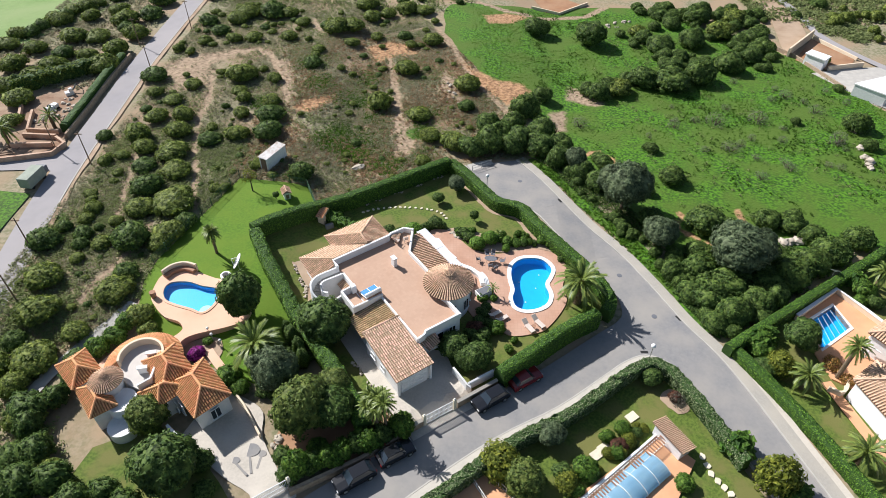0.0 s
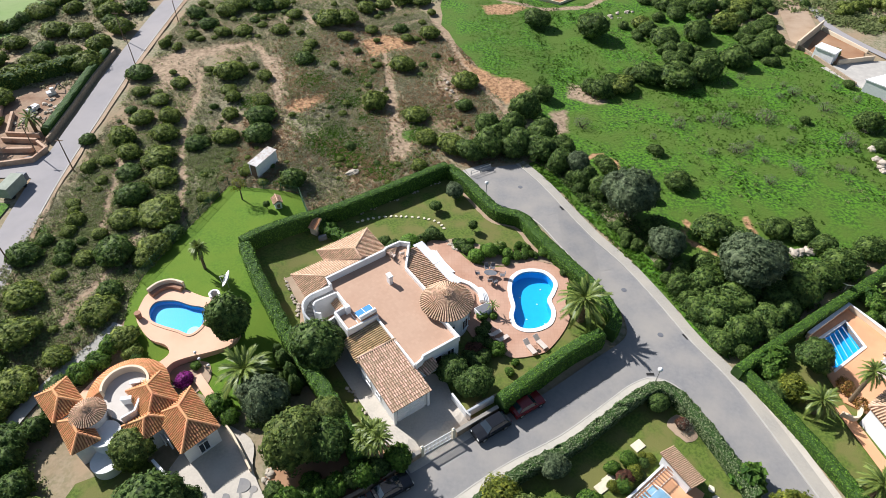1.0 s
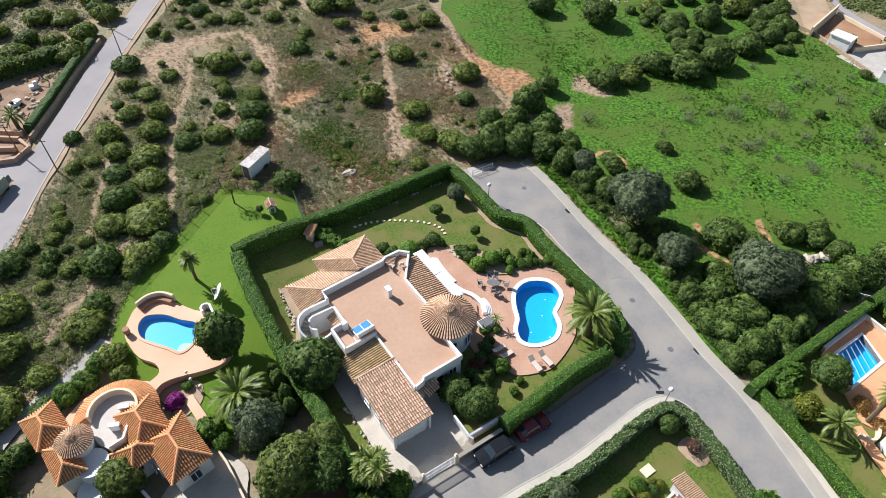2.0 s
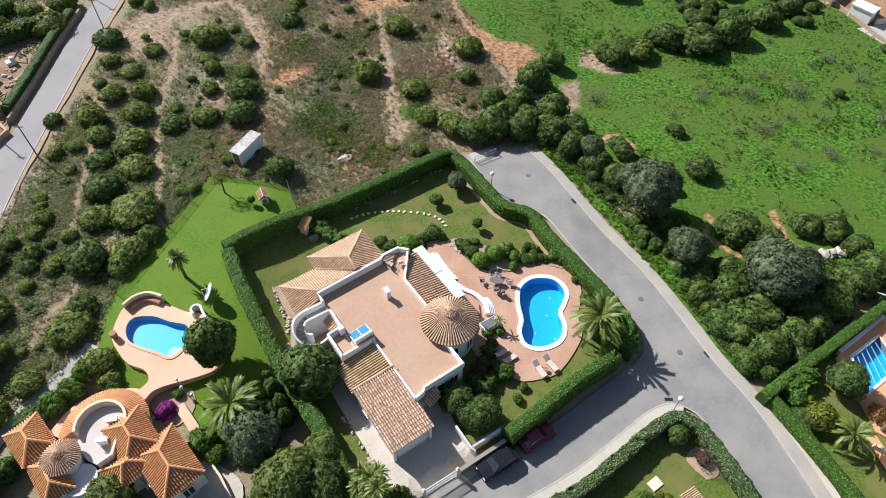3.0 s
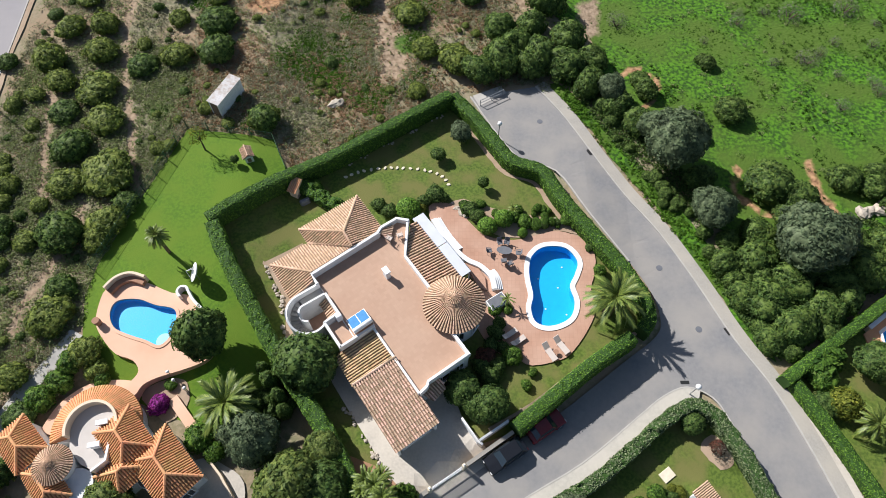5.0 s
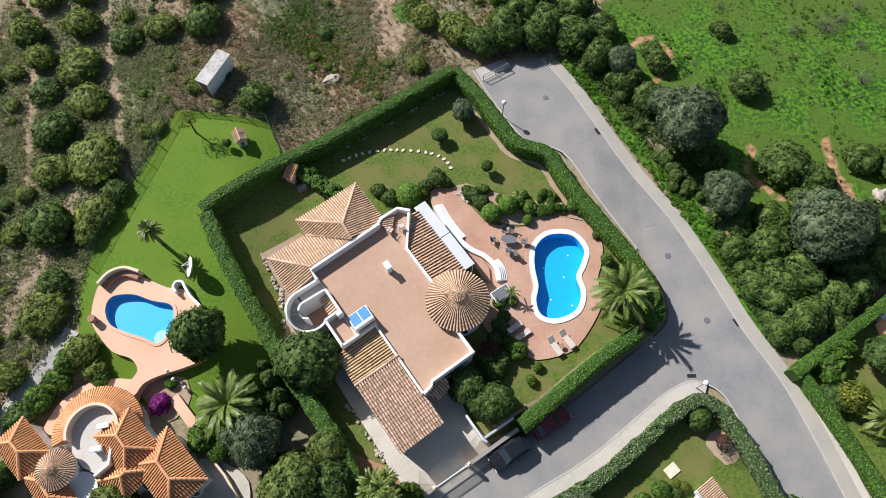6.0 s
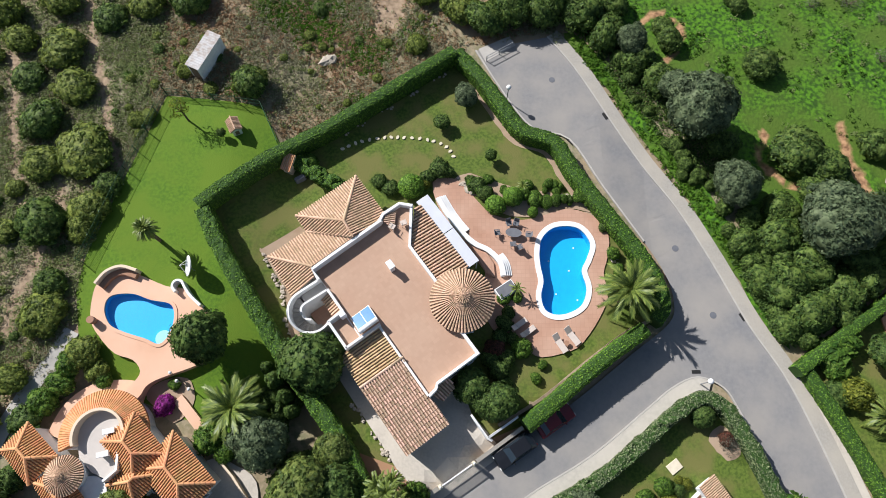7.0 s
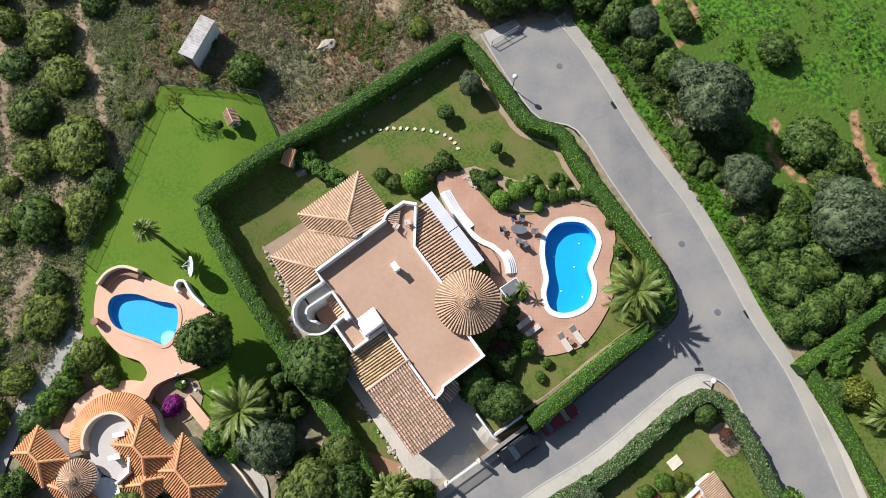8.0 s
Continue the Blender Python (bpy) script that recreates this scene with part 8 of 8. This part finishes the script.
for p, q in (((4.5, 27.4), (7.0, 28.9)), ((7.0, 28.9), (9.5, 26.3)), ((5.8, 28.1), (7.6, 25.2))):
    bm = bmesh.new()
    for h in (0.2, 0.75):
        tube(bm, (*p, -0.45 + h), (*q, -0.45 + h), 0.03)
    for i in range(5):
        a = Vector(p).lerp(Vector(q), i / 4)
        tube(bm, (*a, -0.7), (*a, 0.32), 0.03)
    part("rail", bm, M["white"], rail)


# ---- the ochre house east of the street ----
east_house = thing("house", None, "ochre and white house with pinkish tile roofs beside a pool", "house")
for corners, z, rise in (([(43.5, 38.0), (47.0, 40.4), (52.4, 35.0), (45.1, 32.0)], 2.2, 1.0), ([(47.8, 44.0), (51.8, 46.6), (57.0, 41.6), (52.0, 37.6)], 2.4, 1.1), ([(44.8, 31.8), (52.0, 34.8), (56.4, 27.0), (47.1, 24.0)], 2.0, 1.1)):
    hip_roof(east_house, corners, z, rise, M["tile"], M["pan"], pitch=0.28)
    house_block(east_house, corners, z - 0.1, M["white"], 0.4, -1.2)
for p, q, w in (((42.6, 39.6), (44.2, 32.2), 1.2), ((44.2, 32.2), (46.4, 24.2), 1.2)):
    pad("pavement", ribbon([p, q], w), 0.1, M["orange"], "orange tiled path round the house", "pavement")
stone_coping([(42.9, 48.2), (49.35, 52.6), (51.2, 49.3), (52.6, 46.6)], -0.5, 0.75, 0.3, M["cream"], "low cream wall round the small pool", cap=M["white"])
stone_coping(smooth_line([(42.3, 38.6), (43.2, 38.0), (44.0, 38.4), (44.6, 39.4)], 3), -0.4, 0.7, 0.25, M["cream"], "curved low garden wall")
balus = thing("pergola", None, "white slatted pergola in front of the house", "pergola")
for i in range(9):
    bm = bmesh.new()
    box(bm, -0.9, -0.07, 1.6, 0.9, 0.07, 1.75, m=pose(48.2 + i * 0.45, 42.9 + i * 0.36, -0.4, 0, 0, 128))
    part("slat", bm, M["white"], balus)
for i in (0, 4, 8):
    bm = bmesh.new()
    tube(bm, (48.2 + i * 0.45, 42.9 + i * 0.36, -0.8), (48.2 + i * 0.45, 42.9 + i * 0.36, 1.2), 0.1)
    part("post", bm, M["white"], balus)
t = thing("satellite_dish", pose(49.6, 54.6, -0.5), "white satellite dish on a post behind the wall", "satellite dish")
bm = bmesh.new()
tube(bm, (0, 0, 0), (0, 0, 1.6), 0.05)
part("post", bm, M["metal"], t)
bm = bmesh.new()
bmesh.ops.create_cone(bm, cap_ends=True, segments=24, radius1=0.1, radius2=0.6, depth=0.18, matrix=pose(0, 0, 1.75, 40, 0, 160))
part("reflector", bm, M["metal_white"], t)


# ---- far yard, east ----
pad("yard", [(71.0, 110.5), (74.5, 103.6), (78.5, 97.0), (96.0, 92.0), (96.0, 112.0), (86.0, 113.5), (80.0, 113.0)], 0.03, M["kerb"], "wide pale concrete yard", "yard", cell=4.0)
pad("yard", [(70.2, 116.0), (77.6, 126.2), (82.0, 116.8), (80.0, 113.4), (74.4, 112.0)], 0.04, M["red_soil"], "yard of bare orange earth", "yard", cell=4.0)
pad("dirt_track", [(69.0, 118.2), (70.4, 117.6), (77.4, 127.4), (79.6, 138.0), (78.0, 155.0), (73.0, 155.0), (73.5, 138.0)], 0.03, M["soil"], "pale earth track behind the yard", "track", cell=4.0)
pad("road", ribbon(smooth_line([(79.0, 158), (80.5, 138), (80.2, 128), (84.0, 117.5), (89.0, 109), (97, 98)], 4), 1.8), 0.05, M["asphalt_far"], "narrow grey lane beyond the yard", "road", cell=4.0)
stone_coping([(69.2, 117.6), (78.0, 127.0)], -0.3, 1.7, 0.3, M["cream"], "long cream yard wall")
stone_coping([(74.6, 111.8), (80.2, 113.2), (82.0, 113.6)], -0.3, 0.9, 0.3, M["cream"], "low cream yard wall")
stone_coping([(67.0, 123.5), (70.6, 117.0), (74.2, 104.0)], -0.3, 0.6, 0.3, M["stone_wall"], "low stone field wall")
stone_coping([(78.2, 126.6), (82.4, 116.6)], -0.3, 0.5, 0.3, M["cream"], "low kerb wall of the yard")
for corners, z, label in (([(71.0, 114.6), (72.6, 116.0), (74.9, 113.2), (73.2, 111.6)], 1.5, "small flat-roofed white house by the yard"), ([(74.4, 102.2), (82.6, 105.6), (88.0, 104.0), (78.0, 98.2)], 1.5, "large flat-roofed white farm building"), ([(79.4, 97.6), (83.0, 99.4), (90.0, 97.0), (86.0, 92.0)], 1.6, "low white farm outbuilding")):
    t = thing("farm_building", None, label, "building")
    bm = bmesh.new()
    prism(bm, corners, -1.2, z)
    part("wall", bm, M["white"], t)
    bm = bmesh.new()
    prism(bm, offset_line(corners, 0.25, True) if not inside(corners, *offset_line(corners, 0.25, True)[0]) else offset_line(corners, -0.25, True), z, z + 0.18)
    part("roof", bm, M["white"], t)
tree_p = bush_kind("yard_bush", 95, "leaf_scrub", 0.9, 60, 12, 0.1, 0.2, stems=2, label="round bush inside the yard wall", group="bushes in the yard")
for x, y in ((73.6, 116.6), (75.4, 115.0)):
    plant(tree_p, x, y, 1.1, rnd)
for i in range(60):
    x, y = rnd.uniform(83, 118), rnd.uniform(96, 160)
    if x - 82 > (128 - y) * 0.5 + 2:
        plant(tree_p, x, y, rnd.uniform(0.7, 1.8), rnd)
for outline, label in (([(24.0, 138.2), (27.0, 137.4), (33.0, 142.6), (30.0, 146.0), (22.0, 146)], "walled plot of dark red earth"),):
    pad("yard", outline, 0.04, M["red_soil"], label, "yard", cell=4.0)
stone_coping([(21.0, 140.2), (26.8, 137.2), (34.0, 143.6)], -0.3, 0.5, 0.3, M["cream"], "low pale wall round a plot")


# ---- building site, west ----
pad("building_site", [(-54.4, 79.0), (-55.6, 83.0), (-57.0, 100.0), (-62.0, 97.5), (-66.0, 91.5), (-80.0, 88.0), (-80.0, 75.6), (-60.0, 74.6)], 0.03, M["churned"], "building site of churned red earth", "building site", jitter=0.3, seed=9)
hedge([(-55.9, 82.4), (-56.0, 90.0), (-56.2, 98.0), (-56.2, 106.0)], 1.2, 1.5, 21, "dark clipped hedge along the country road", density=30)
stone_coping([(-55.0, 80.8), (-55.1, 90.0), (-55.3, 98.0), (-55.3, 107.0)], -0.2, 0.8, 0.35, M["stone_wall"], "rubble wall along the country road")
hedge([(-57.2, 103.6), (-62.0, 100.2), (-66.0, 97.0), (-70.0, 94.0)], 2.4, 2.2, 22, "tall loose hedge behind the building site", "leaf_scrub", density=24, loose=0.2, size=0.2)
for line in ([(-63.5, 87.6), (-61.6, 82.2), (-56.6, 81.9)], [(-61.6, 80.8), (-56.4, 80.6)], [(-56.2, 80.2), (-54.2, 78.6), (-54.8, 76.0), (-61.3, 74.2), (-72.0, 73.6)], [(-62.0, 78.0), (-56.0, 78.4)], [(-64.0, 84.0), (-66.5, 90.0)]):
    stone_coping(line, -0.3, 0.75, 0.4, M["brick_rubble"], "unfinished rubble retaining wall on the building site")
rocks([(-63, 84.5), (-60, 86.5), (-58, 88.5), (-59, 92)], 30, (0.2, 0.55), "rubble heap stone on the building site", "rubble on the building site", 1.6)
digger = thing("excavator", pose(-60.4, 93.6, 1.3, 0, 0, 40) @ Matrix.Scale(0.72, 4), "small white excavator on the building site", "excavator")
bm = bmesh.new()
box(bm, -0.9, -0.75, 0.55, 0.9, 0.75, 1.35, 0.08)
part("body", bm, M["car_white"], digger)
bm = bmesh.new()
box(bm, 0.0, -0.7, 1.35, 0.8, 0.1, 2.2, 0.06)
part("cab", bm, M["car_white"], digger)
bm = bmesh.new()
box(bm, 0.8, -0.62, 1.45, 0.82, 0.02, 2.1)
part("windscreen", bm, M["glass"], digger)
for y in (-0.75, 0.75):
    bm = bmesh.new()
    box(bm, -1.2, y - 0.2, 0.0, 1.2, y + 0.2, 0.55, 0.15)
    part("track", bm, M["dark"], digger)
bm = bmesh.new()
tube(bm, (0.8, 0.3, 1.2), (2.0, 0.3, 2.5), 0.14)
tube(bm, (2.0, 0.3, 2.5), (2.9, 0.3, 1.1), 0.11)
part("arm", bm, M["plastic_grey"], digger)
dumper = thing("dumper", pose(-61.0, 88.8, 1.3, 0, 0, 70), "small white site dumper on churned earth", "dumper")
bm = bmesh.new()
box(bm, -0.9, -0.5, 0.35, 0.1, 0.5, 0.95, 0.06)
part("body", bm, M["car_white"], dumper)
bm = bmesh.new()
prism(bm, [(0.15, -0.55), (1.0, -0.45), (1.0, 0.45), (0.15, 0.55)], 0.5, 1.05, 0.04)
part("skip", bm, M["metal_white"], dumper)
bm = bmesh.new()
box(bm, -0.6, -0.25, 0.95, -0.2, 0.25, 1.3, 0.05)
part("seat", bm, M["dark"], dumper)
for x in (-0.6, 0.6):
    for s in (-1, 1):
        bm = bmesh.new()
        tube(bm, (x, s * 0.4, 0.3), (x, s * 0.6, 0.3), 0.3, n=16)
        part("wheel", bm, M["dark"], dumper)
for i in range(16):
    bm = bmesh.new()
    L = rnd.uniform(1.0, 2.6)
    box(bm, -L / 2, -0.09, 0.0, L / 2, 0.09, 0.08, 0.01)
    ob = tagged(part("plank", bm, M["wood"]), "rough timber plank lying on the building site", "plank", "planks on the building site")
    x, y = rnd.uniform(-63, -56.5), rnd.choice((rnd.uniform(75.5, 79.8), rnd.uniform(83, 88)))
    ob.matrix_basis = pose(x, y, ground_z(x, y) + 0.04, 0, 0, rnd.choice((10, 15, 80, 95)) + rnd.uniform(-12, 12))
trailer = thing("container_trailer", pose(-54.0, 69.2, 1.3, 0, 0, 84) @ Matrix.Scale(0.88, 4), "grey-green container trailer parked at the roadside", "trailer")
bm = bmesh.new()
box(bm, -2.0, -0.95, 0.4, 2.0, 0.95, 2.1, 0.05)
part("body", bm, M["tarpaulin"], trailer)
for x in (-1.4, 1.4):
    for y in (-0.8, 0.8):
        bm = bmesh.new()
        tube(bm, (x, y - 0.1, 0.35), (x, y + 0.1, 0.35), 0.35, n=16)
        part("wheel", bm, M["dark"], trailer)
bm = bmesh.new()
box(bm, 2.01, -0.85, 0.5, 2.9, 0.85, 1.7, 0.1)
part("cab", bm, M["plastic_grey"], trailer)
palm(-62.6, 78.6, 4.2, 2.0, 0.25, 36, 40, "dusty palm standing on the building site")
palm(-58.2, 83.6, 3.6, 1.8, 0.25, 30, 41, "dusty palm standing beside rubble")
palm(-66.0, 80.0, 4.0, 1.8, 0.25, 30, 42, "dusty palm standing on the building site")
retire(tree_p)
